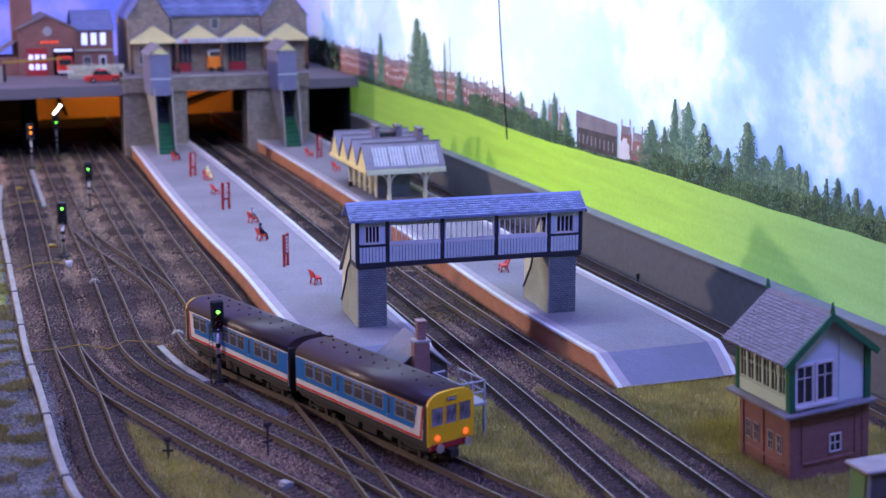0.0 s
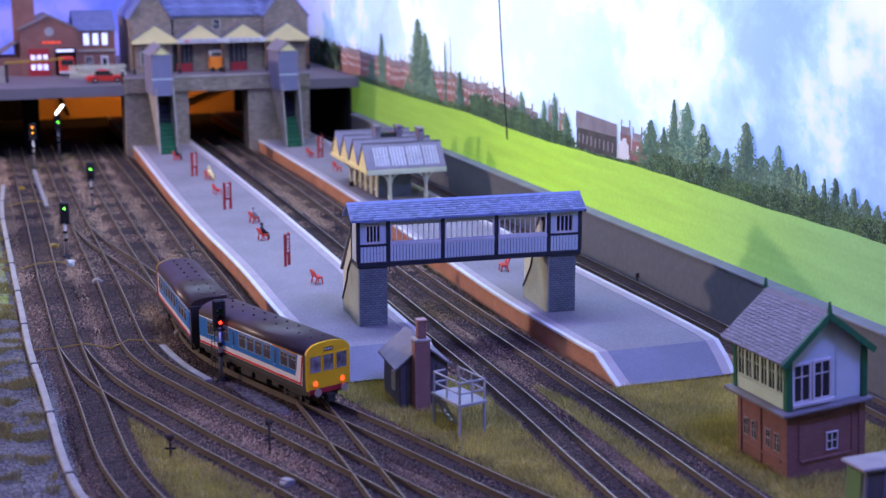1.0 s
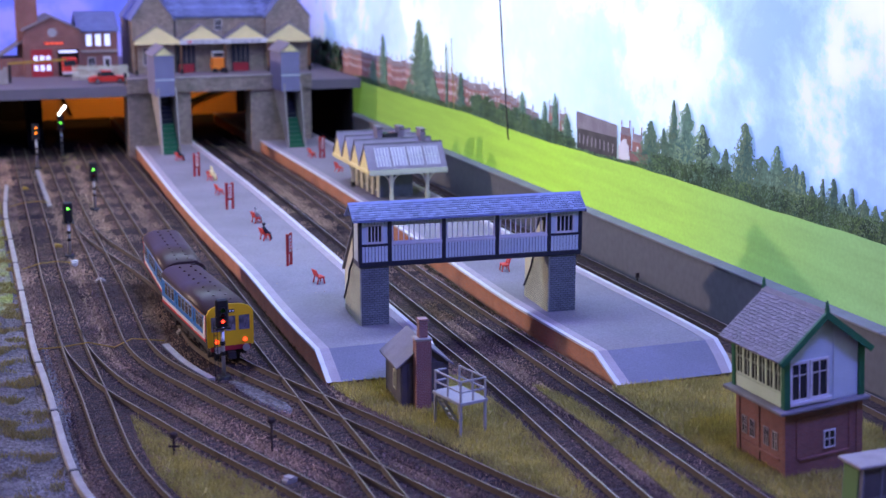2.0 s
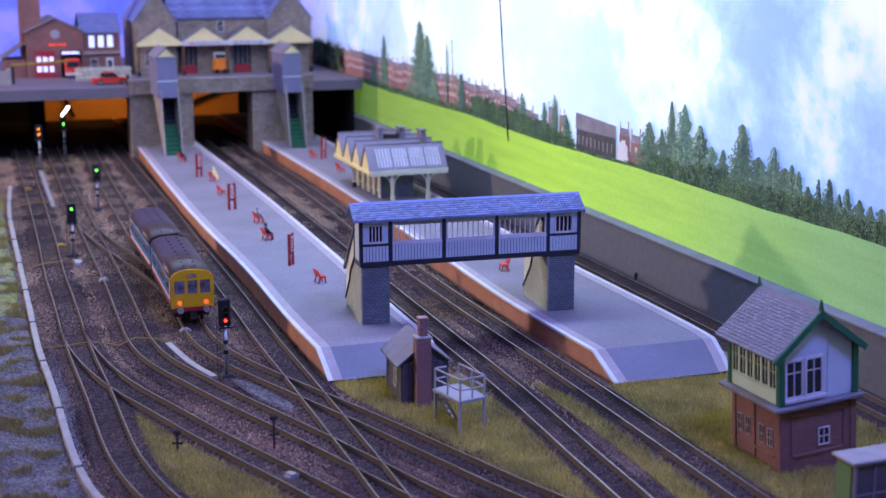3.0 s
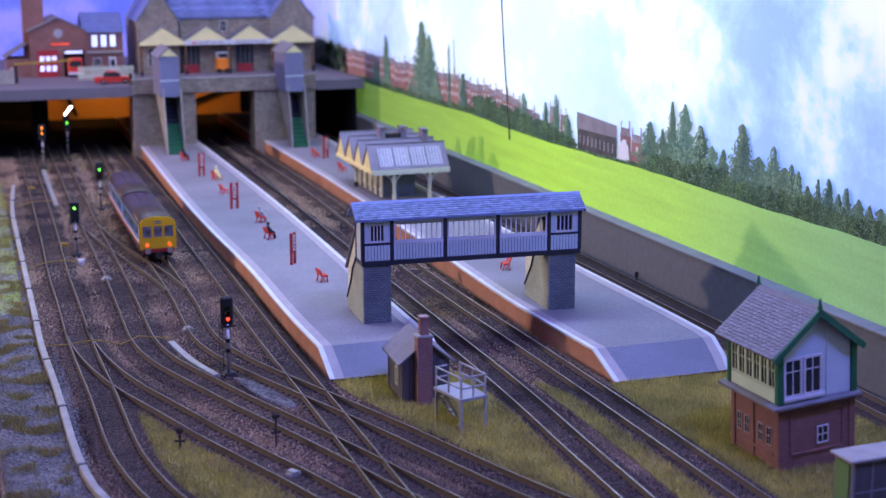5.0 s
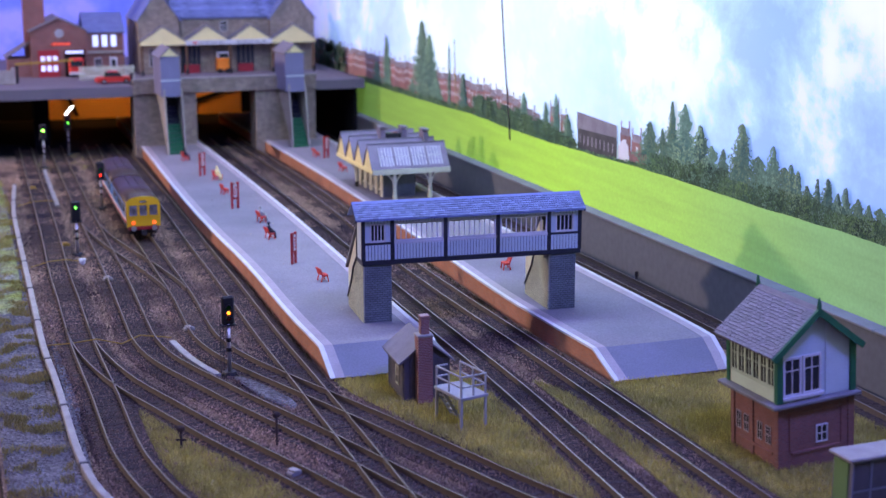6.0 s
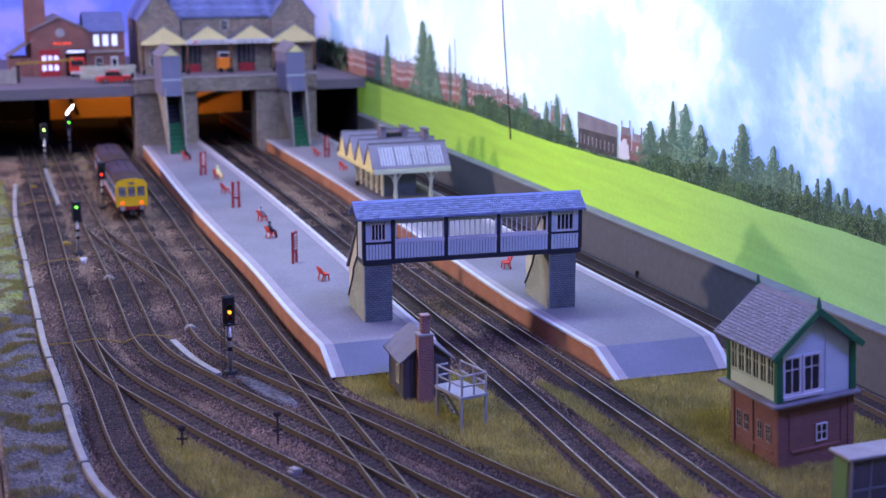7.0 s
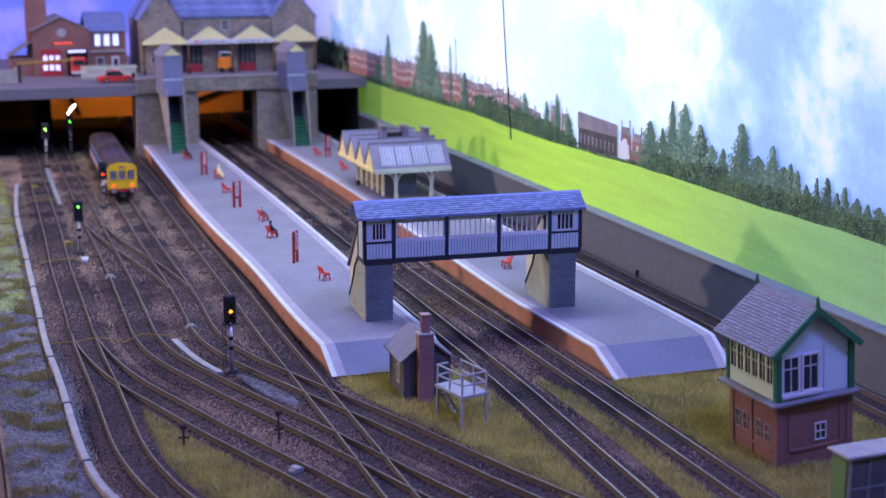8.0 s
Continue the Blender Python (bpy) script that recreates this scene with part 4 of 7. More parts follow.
# ---- things on the layout
def gable(bm, x0, x1, y0, y1, z0, z1, t=0.8, axis="x", over=1.0, mi=0):
    """Two roof slopes over a box; the ridge runs along the axis."""
    if axis == "x":
        m = (y0 + y1) / 2
        k = (z1 - z0) / (m - y0)
        for s in (-1, 1):
            e = y0 - over if s < 0 else y1 + over
            prism(bm, [(m, z1), (e, z0 - over * k), (e, z0 - over * k + t), (m, z1 + t)], "x", x0 - over, x1 + over, mi)
    else:
        m = (x0 + x1) / 2
        k = (z1 - z0) / (m - x0)
        for s in (-1, 1):
            e = x0 - over if s < 0 else x1 + over
            prism(bm, [(m, z1), (e, z0 - over * k), (e, z0 - over * k + t), (m, z1 + t)], "y", y0 - over, y1 + over, mi)
    return bm


def slates(root, x0, x1, ya, za, yb, zb, mat, step=1.25, width=3.2, axis="x"):
    """Single slates, each an object, from the eave (ya, za) to the ridge (yb, zb) in broken bond."""
    n = int(math.hypot(yb - ya, zb - za) / step)
    ln = math.hypot(yb - ya, zb - za)
    tilt = math.degrees(math.atan2(zb - za, abs(yb - ya)))
    run = ln / n
    rng = random.Random(int(x0 * 7 + ya))
    made = {}
    for k in range(n):
        x = x0 - (width / 2 if k % 2 else 0)
        while x < x1 - 0.05:
            a, b = max(x, x0) + 0.11, min(x + width, x1) - 0.11
            x += width
            if b - a < 0.3:
                continue
            key = round(b - a, 2)
            t = k / n
            y, z = ya + (yb - ya) * t, za + (zb - za) * t
            lift = rng.uniform(0.0, 0.07)
            spot = at(a, y, z + lift, 0, tilt, 0) if axis == "x" else at(y, b, z + lift, -90) @ pose(0, 0, 0, tilt, 0, 0)
            if key not in made:
                bm = prism(bmesh.new(), [(0, 0.0), (run * 1.25, -0.12), (run * 1.25, 0.06), (0, 0.38)], "x", 0, b - a)
                made[key] = part("slate", bm, mat, root, m=spot)
            else:
                again(made[key], spot)


def slate_rows(root, x0, x1, ya, za, yb, zb, mat, step=1.25, width=3.2, name="slate_course", axis="x"):
    """Courses of slates from the eave (ya, za) to the ridge (yb, zb), each slate a little tile of its own in its course."""
    n = int(math.hypot(yb - ya, zb - za) / step)
    rng = random.Random(int(x0 * 7 + ya))
    for k in range(n):
        t0, t1 = k / n, (k + 1.25) / n
        bm = bmesh.new()
        x = x0 - (width / 2 if k % 2 else 0)
        dy, dz = (yb - ya), (zb - za)
        ln = math.hypot(dy, dz)
        ny, nz = -dz / ln, dy / ln
        if nz < 0:
            ny, nz = -ny, -nz
        while x < x1 - 0.05:
            a, b = max(x, x0) + 0.06, min(x + width, x1) - 0.06
            if b > a:
                lift = 0.28 + rng.uniform(-.04, .06)
                pts = [(ya + dy * t0 + ny * lift, za + dz * t0 + nz * lift), (ya + dy * min(1, t1) + ny * .06, za + dz * min(1, t1) + nz * .06),
                       (ya + dy * min(1, t1) - ny * .1, za + dz * min(1, t1) - nz * .1), (ya + dy * t0 - ny * .1, za + dz * t0 - nz * .1)]
                if axis == "x":
                    prism(bm, pts, "x", a, b)
                else:
                    prism(bm, pts, "y", a, b)
            x += width
        part(name, bm, mat, root, kind="stuff")


def window(root, x0, x1, z0, z1, y, bars=2, rows=1, mat_frame=None, mat_glass=None, face="y", depth=0.5, border=0.5):
    """A framed window on a wall facing -y (face 'y') or -x (face 'x'); y is the wall's plane."""
    mat_frame, mat_glass = mat_frame or M["white"], mat_glass or M["glass"]

    def bx(bm, a, b, c, d, near, far):
        if face == "y":
            box(bm, a, y - near, c, b, y - far, d)
        else:
            box(bm, y - near, a, c, y - far, b, d)
    bm = bmesh.new()
    bx(bm, x0, x1, z0, z1, 0.12, -0.3)
    w = part("window", bm, mat_glass, root)
    bm = bmesh.new()
    bx(bm, x0 - border, x0, z0 - border, z1 + border, depth, 0.0)
    bx(bm, x1, x1 + border, z0 - border, z1 + border, depth, 0.0)
    bx(bm, x0, x1, z0 - border, z0, depth, 0.0)
    bx(bm, x0, x1, z1, z1 + border, depth, 0.0)
    for i in range(1, bars):
        c = x0 + (x1 - x0) * i / bars
        bx(bm, c - 0.16, c + 0.16, z0, z1, depth * 0.8, 0.1)
    for share in (rows if isinstance(rows, tuple) else [i / rows for i in range(1, rows)]):
        c = z0 + (z1 - z0) * share
        bx(bm, x0, x1, c - 0.16, c + 0.16, depth * 0.7, 0.1)
    part("window_frame", bm, mat_frame, w)
    return w


def footbridge():
    root = thing("footbridge", "covered station footbridge with blue slate roof, pale boarding and brick piers", "footbridge")
    y0, y1 = 550.5, 562.0
    for x0, x1 in ((159.4, 171.4), (243.6, 255.9)):
        part("pier", slab(x0, y0 + 0.3, 7.6, x1, y0 + 12, 34.2, bev=0.2), M["greybrick"], root, "grey brick pier")
        # stair running down behind the pier, walled with pale brick and boarding
        prismed = prism(bmesh.new(), [(y0 + 0.4, 7.6), (y0 + 31, 7.6), (y0 + 31, 12), (y0 + 24, 22), (y0 + 12, 33.5), (y0 + 0.4, 33.5)], "x", x0 - 0.5, x0 + 0.3)
        part("stair_wall", prismed, M["creambrick"], root, "pale brick side wall of the stair")
        part("stair_wall", prism(bmesh.new(), [(y0 + 12, 7.6), (y0 + 31, 7.6), (y0 + 31, 12), (y0 + 24, 22), (y0 + 12, 33.5)], "x", x1 - 0.3, x1 + 0.5), M["creambrick"], root)
        upper = prism(bmesh.new(), [(y0 + 31, 12), (y0 + 31, 25), (y0 + 12, 46), (y0 + 9, 46), (y0 + 9, 36), (y0 + 12, 33.5), (y0 + 24, 22)], "x", x0 - 0.35, x0 + 0.3)
        part("stair_side_boarding", upper, M["palecream"], root, "cream boarded stair side")
        bm = bmesh.new()
        bar(bm, (x0 - 0.7, y0 + 31.2, 12.5), (x0 - 0.7, y0 + 22, 23), 0.7, 0.7)
        bar(bm, (x0 - 0.7, y0 + 22, 23), (x0 - 0.7, y0 + 20, 27.5), 0.7, 0.7)
        bar(bm, (x0 - 0.7, y0 + 20, 27.5), (x0 - 0.7, y0 + 10, 36), 0.7, 0.7)
        part("handrail", bm, M["navy"], root, "dark sloping rail")
        bm = bmesh.new()
        prism(bm, [(y0 + 32, 25.2), (y0 + 11, 47.5), (y0 + 11, 48.5), (y0 + 33, 26)], "x", x0 - 1.3, x1 + 0.8)
        part("stair_roof", bm, M["greyslate"], root)
        for k in range(7):
            part("stair_tread", slab(x0 + 0.4, y0 + 12 + k * 2.7, 30 - k * 3.6, x1 - 0.4, y0 + 14.9 + k * 2.7, 30.8 - k * 3.6), M["timber"], root)
    # the span: a floor beam, posts, boarding and glazing in five bays
    part("deck_beam", slab(158.4, y0 - 0.5, 32.8, 257.8, y1, 34.7, bev=0.15), M["navy"], root, "dark bottom beam")
    posts = [158.9, 171.7, 195.4, 219.2, 242.9, 257.3]
    for x in posts:
        part("post", slab(x - 0.75, y0 - 0.75, 34.6, x + 0.75, y0 + 1, 53.2, bev=0.12), M["navy"], root)
    for x in (158.9, 257.3):
        part("post", slab(x - 0.6, y1 - 1, 34.6, x + 0.6, y1, 53.2), M["navy"], root)
    part("back_wall", slab(159.5, y1 - 0.9, 34.6, 256.8, y1 - 0.2, 38.4), M["board"], root)
    part("back_plate", slab(159.5, y1 - 0.9, 50.2, 256.8, y1 - 0.2, 53), M["board"], root)
    part("floor_boards", slab(159.2, y0 + 0.4, 34.8, 257.2, y1 - 1, 35.4), M["timber"], root)
    for x in (158.6, 257.0):
        part("end_wall", slab(x, y0 + 1.2, 34.7, x + 0.6, y1 - 1.2, 53), M["board"], root, "pale boarded end")
    for i, (a, b) in enumerate(zip(posts, posts[1:])):
        a, b = a + 0.8, b - 0.8
        part("panel", slab(a, y0 - 0.1, 34.8, b, y0 + 0.5, 41.6), M["navy"], root)
        n = int((b - a) / 1.3)
        strip = None
        for k in range(n):
            c = a + (b - a) * (k + 0.5) / n
            w = (b - a) / n * 0.39
            if strip is None:
                strip = part("board_strip", slab(-w, y0 - 0.45, 35.0, w, y0, 41.4), M["board"], root, m=at(c, 0, 0))
            else:
                again(strip, at(c, 0, 0))
        part("sill", slab(a - 0.2, y0 - 0.6, 41.5, b + 0.2, y0 + 0.5, 42.5, bev=0.1), M["navy"] if i in (0, 4) else M["white"], root)
        # short boards above the window
        part("head_panel", slab(a, y0, 50.6, b, y0 + 0.5, 53.2), M["navy"], root)
        top = None
        for k in range(n):
            c = a + (b - a) * (k + 0.5) / n
            w = (b - a) / n * 0.39
            if top is None:
                top = part("board_strip", slab(-w, y0 - 0.4, 50.7, w, y0, 53.1), M["board"], root, m=at(c, 0, 0))
            else:
                again(top, at(c, 0, 0))
        inset = 2.2 if i in (0, 4) else 0.2
        if i in (0, 4):
            part("panel", slab(a, y0 + 0.02, 42.5, a + inset, y0 + 0.5, 50.6), M["board"], root)
            part("panel", slab(b - inset, y0 + 0.02, 42.5, b, y0 + 0.5, 50.6), M["board"], root)
        xa, xb = a + inset, b - inset
        bm = bmesh.new()
        box(bm, xa, y0 - 0.4, 42.5, xa + 0.6, y0 + 0.4, 50.5)
        box(bm, xb - 0.6, y0 - 0.4, 42.5, xb, y0 + 0.4, 50.5)
        box(bm, xa + 0.6, y0 - 0.4, 49.9, xb - 0.6, y0 + 0.4, 50.5)
        box(bm, xa + 0.6, y0 - 0.4, 42.5, xb - 0.6, y0 + 0.4, 43.3)
        for k in range(1, 4 if i in (0, 4) else 9):
            c = xa + 0.5 + (xb - xa - 1) * k / (4 if i in (0, 4) else 9)
            box(bm, c - 0.2, y0 - 0.25, 43.2, c + 0.2, y0 + 0.1, 50.0)
        part("window_frame", bm, M["white"], root, "white window frame with thin bars")
        # a dark sheet stands in for the shaded inside behind these bars
        if i in (0, 4):
            part("dark_room", slab(xa + .5, y0 + 1.4, 43, xb - .5, y0 + 1.7, 50), M["glass"], root)
    # roof
    bm = gable(bmesh.new(), 156.5, 258.0, y0 - 1.4, y1 + 1.4, 52.9, 58.0, 0.5, "x", 1.2)
    part("roof", bm, M["slate"], root, "blue slate roof")
    slates(root, 155.3, 259.2, y0 - 2.6, 52.75, (y0 + y1) / 2, 58.5, M["slate"], 1.25, 2.5)
    part("ridge", prism(bmesh.new(), [(y0 + 5.0, 58.3), (y0 + 5.75, 59.1), (y0 + 6.5, 58.3)], "x", 155.2, 259.3), M["slate"], root)
    for x in (155.4, 258.6):
        bm = bmesh.new()
        bar(bm, (x, y0 - 2.7, 51.9), (x, (y0 + y1) / 2, 57.6), 0.6, 0.9)
        part("barge_board", bm, M["navy"], root)
    return resettle(root, 158.9, 550.5, -3.6, 0.976)


def signal_box():
    root = thing("signal_box", "signal box with pale boarding, green trim and red-brick base", "signal box", at(242.6, 365.0, 0, 2.0, 0, -3.6))
    W, D = 28.5, 29.0
    part("base", slab(0, 0, -3.4, W, 26.5, 21.0, bev=0.15), M["brick"], root, "red brick base")
    for x0, x1 in ((-0.35, 2), (W - 2, W + 0.35)):
        part("brick_pier", slab(x0, -0.45, -3.4, x1, 1.4, 20.9, bev=0.1), M["brick"], root)
    for y0, y1 in ((0.4, 2), (13.6, 15.0), (24.8, 26.8)):
        part("brick_pier", slab(-0.45, y0, -3.4, 1.2, y1, 20.9, bev=0.1), M["brick"], root)
    part("string_course", slab(5, -0.5, 4.0, W - 5, 0.3, 4.9, bev=0.1), M["brick"], root)
    part("string_course", slab(-0.5, 3, 4.0, 0.3, 24, 4.9, bev=0.1), M["brick"], root)
    part("string_course", slab(4.4, -0.4, 17.4, W - 4.4, 0.3, 18.2, bev=0.1), M["brick"], root)
    for x in (4.0, W - 4.8):
        part("brick_strip", slab(x, -0.4, 4.9, x + 0.8, 0.3, 18.2, bev=0.1), M["brick"], root)
    part("ledge", slab(-2.9, -2.3, 20.8, W + 2.0, D + 2.0, 22.0, bev=0.25), M["greyslate"], root, "grey projecting ledge")
    window(root, 14.6, 18.2, 7.0, 12.2, -0.02, 2, 2, border=0.4)
    for y in (4.2, 9.0, 16.8, 21.2):
        window(root, y, y + 2.2, 7.4, 13.0, -0.02, 2, 2, face="x", mat_frame=M["coping"], border=0.25, depth=0.3)
    # boarded cabin
    part("cabin", slab(0.4, 0.5, 22.0, W - 0.6, D - 0.4, 39.8), M["board"], root, "white weatherboarded cabin")
    n = 13
    for k in range(n):
        z = 22.6 + k * 1.32
        for x0, x1 in (((0.9, W - 0.9) if (z < 23.6 or z > 37.2) else (18.6, W - 0.9)),):
            bm = prism(bmesh.new(), [(0.52, z), (0.34, z), (0.42, z + 1.26), (0.52, z + 1.26)], "x", x0, x1)
            part("weatherboard", bm, M["board"], root)
    apex_x, apex_z = W / 2 - 0.6, 51.0
    for k in range(9):
        z = 39.8 + k * 1.32
        h0 = (apex_z - z) / (apex_z - 38.2) * (W / 2)
        if h0 > 1.5:
            part("weatherboard", prism(bmesh.new(), [(0.52, z), (0.34, z), (0.42, z + 1.26), (0.52, z + 1.26)], "x", apex_x - h0 + 1, apex_x + h0 - 1), M["board"], root)
    part("gable_wall", prism(bmesh.new(), [(0.4, 39.7), (W - 0.6, 39.7), (apex_x, apex_z)], "y", 0.5, D - 0.5), M["board"], root)
    part("cover_strip", slab(18.0, 0.1, 22.4, 18.5, 0.5, 47), M["board"], root)
    for x0 in (-0.5, W - 1.2):
        part("corner_post", slab(x0, -0.45, 22.0, x0 + 2.2, 1.6, 39.6, bev=0.12), M["green"], root, "green corner post")
    part("corner_post", slab(-0.5, D - 1.8, 22.0, 1.6, D, 39.6, bev=0.12), M["green"], root, "green corner post")
    window(root, 2.7, 8.1, 24.6, 36.0, 0.4, 2, (0.68,), border=0.8)
    window(root, 10.1, 15.5, 24.6, 36.0, 0.4, 2, (0.68,), border=0.8)
    part("window_sill", slab(1.7, -0.9, 22.9, 16.8, 0.6, 23.8), M["white"], root)
    # long window wall beside the track
    for k in range(6):
        y = 2.4 + k * 4.2
        window(root, y, y + 3.1, 27.2, 38.4, 0.38, 2, 2, face="x", mat_frame=M["boxcream"], border=0.5)
    part("cream_skirting", slab(-0.1, 1.7, 22.2, 0.5, D - 1.8, 26.4), M["boxcream"], root, "cream boarded strip below the windows")
    # roof with overhang, ridge along y
    bm = bmesh.new()
    k = (apex_z - 39.6) / (W / 2)
    for s in (-1, 1):
        ex = apex_x + s * (W / 2 + 2.5)
        ez = 39.6 - 2.5 * k
        prism(bm, [(apex_x, apex_z + 0.1), (ex, ez + 0.1), (ex, ez + 0.9), (apex_x, apex_z + 0.9)], "y", -2.2, D + 2.4)
    part("roof", bm, M["greyslate"], root, "grey slate roof")
    slates(root, -2.2, D + 2.4, apex_x - W / 2 - 3.2, 39.6 - 2.5 * k + 0.85, apex_x, apex_z + 0.85, M["greyslate"], 1.25, 2.4, axis="y")
    part("ridge", prism(bmesh.new(), [(apex_x - 1, apex_z + .5), (apex_x, apex_z + 1.7), (apex_x + 1, apex_z + .5)], "y", -2.3, D + 2.5), M["greyslate"], root)
    for s in (-1, 1):
        bm = bmesh.new()
        bar(bm, (apex_x + s * (W / 2 + 2.7), -2.5, 39.6 - 2.7 * k), (apex_x, -2.5, apex_z + 0.2), 0.8, 2.0)
        part("barge_board", bm, M["green"], root, "green barge board")
    for y in (-2.4, D + 2.3):
        bm = bmesh.new()
        box(bm, apex_x - 0.6, y - 0.5, apex_z, apex_x + 0.6, y + 0.5, apex_z + 2)
        tube(bm, (apex_x, y, apex_z + 2), (apex_x, y, apex_z + 4.6), 0.8, 6, 0.35)
        part("finial", bm, M["green"], root, "green pointed finial")
    return root


def lineside_hut():
    root = thing("lineside_hut", "dark timber lineside hut with a tall red-brick chimney", "hut", at(150.6, 470.5, 0, -3))
    W, D = 17.0, 22.0
    part("walls", slab(0, 0, -1.5, W, D, 15.6, bev=0.15), M["timber"], root, "dark boarded walls")
    part("gable_wall", prism(bmesh.new(), [(0, 15.5), (W, 15.5), (W / 2, 22.4)], "y", 0, D), M["timber"], root)
    for k in range(8):
        part("weatherboard", slab(0.2 + k * 2.2, -0.3, -1.2, 2.1 + k * 2.2, 0.1, 15.4), M["timber"], root)
    for k in range(9):
        part("weatherboard", slab(-0.3, 0.3 + k * 2.4, -1.2, 0.1, 2.5 + k * 2.4, 15.4), M["timber"], root)
    window(root, 6, 9, 5, 11, -0.2, 2, 2, face="x", mat_frame=M["palecream"])
    k = (22.4 - 15.6) / (W / 2)
    bm = bmesh.new()
    for s in (-1, 1):
        ex = W / 2 + s * (W / 2 + 2.2)
        prism(bm, [(W / 2, 22.6), (ex, 15.7 - 2.2 * k), (ex, 16.4 - 2.2 * k), (W / 2, 23.3)], "y", -1.5, D + 1.5)
    part("roof", bm, M["greyslate"], root, "grey felted roof")
    part("chimney_breast", slab(4.3, -4.6, -1.5, 9.9, 0.2, 25.0, bev=0.15), M["darkbrick"], root, "red brick chimney breast")
    part("chimney_shoulder", slab(3.9, -5.0, 24.9, 10.3, 0.4, 25.9, bev=0.3), M["concrete"], root, "pale mortar shoulder")
    part("chimney_shaft", slab(5.6, -3.8, 25.8, 8.8, -0.6, 32.4, bev=0.15), M["darkbrick"], root)
    part("chimney_cap", slab(5.3, -4.1, 31.8, 9.1, -0.3, 32.8, bev=0.2), M["darkbrick"], root)
    return root


def access_stand():
    root = thing("steel_platform", "grey steel access platform with handrails and steps", "platform stand", at(160.1, 435.0, 0, 13))
    W, D, Z = 10.0, 16.0, 10.2
    for x, y in ((0, 0), (W, 0), (0, D), (W, D)):
        part("leg", slab(x - 0.45, y - 0.45, -1.4, x + 0.45, y + 0.45, Z, bev=0.08), M["grey"], root)
        part("post", slab(x - 0.3, y - 0.3, Z + 1.0, x + 0.3, y + 0.3, Z + 8.6), M["grey"], root)
    part("deck", slab(-0.8, -0.8, Z, W + 0.8, D + 0.8, Z + 1.1, bev=0.15), M["grey"], root, "pale grey deck plate")
    rails = [((0, 0), (W, 0)), ((W, 0), (W, D)), ((0, 0), (0, D)), ((0, D), (W * 0.45, D))]
    for a, b in rails:
        for z in (Z + 4.6, Z + 8.4):
            part("handrail", bar(bmesh.new(), (*a, z), (*b, z), 0.5, 0.5), M["grey"], root)
    for a, b in rails[:3]:
        c = ((a[0] + b[0]) / 2, (a[1] + b[1]) / 2)
        part("post", slab(c[0] - 0.25, c[1] - 0.25, Z + 1.0, c[0] + 0.25, c[1] + 0.25, Z + 8.5), M["grey"], root)
    for y in (D - 1.0, D - 5.4):
        part("stringer", bar(bmesh.new(), (-0.4, y, Z), (6.4, y, -0.8), 0.5, 0.9), M["grey"], root)
    for k in range(5):
        part("step", slab(0.3 + k * 1.25, D - 5.4, Z - 1.8 - k * 2.0, 1.6 + k * 1.25, D - 1.0, Z - 1.45 - k * 2.0), M["grey"], root)
    return root


def relay_hut():
    root = thing("relay_hut", "small dark panelled lineside cabinet with green end and flat pale roof", "cabinet", at(238.3, 321.5, 0, 2))
    W, D, H = 27.0, 8.4, 18.9
    part("body", slab(0, 0, -1.6, W, D, H, bev=0.2), M["wallcap"], root)
    part("end_panel", slab(-0.4, 0.9, -1, 0.1, D - 0.9, H - 0.8, bev=0.1), M["boxgreen"], root, "green end door")
    for k in range(4):
        for z0, z1 in ((0.4, 9.2), (9.8, H - 1.0)):
            part("panel", slab(0.9 + k * 6.5, -0.3, z0, 6.6 + k * 6.5, 0.1, z1, bev=0.1), M["timber"], root, "dark grey door panel")
        part("corner_strip", slab(0.1 + k * 6.5, -0.5, -1.2, 0.8 + k * 6.5, 0.1, H - 0.2), M["wallcap"], root)
    part("mid_rail", slab(0.9, -0.45, 9.2, W, 0.1, 9.8), M["wallcap"], root)
    part("roof", slab(-1.3, -1.2, H, W + 1.3, D + 1.0, H + 1.1, bev=0.3), M["concrete"], root, "pale flat roof")
    return root


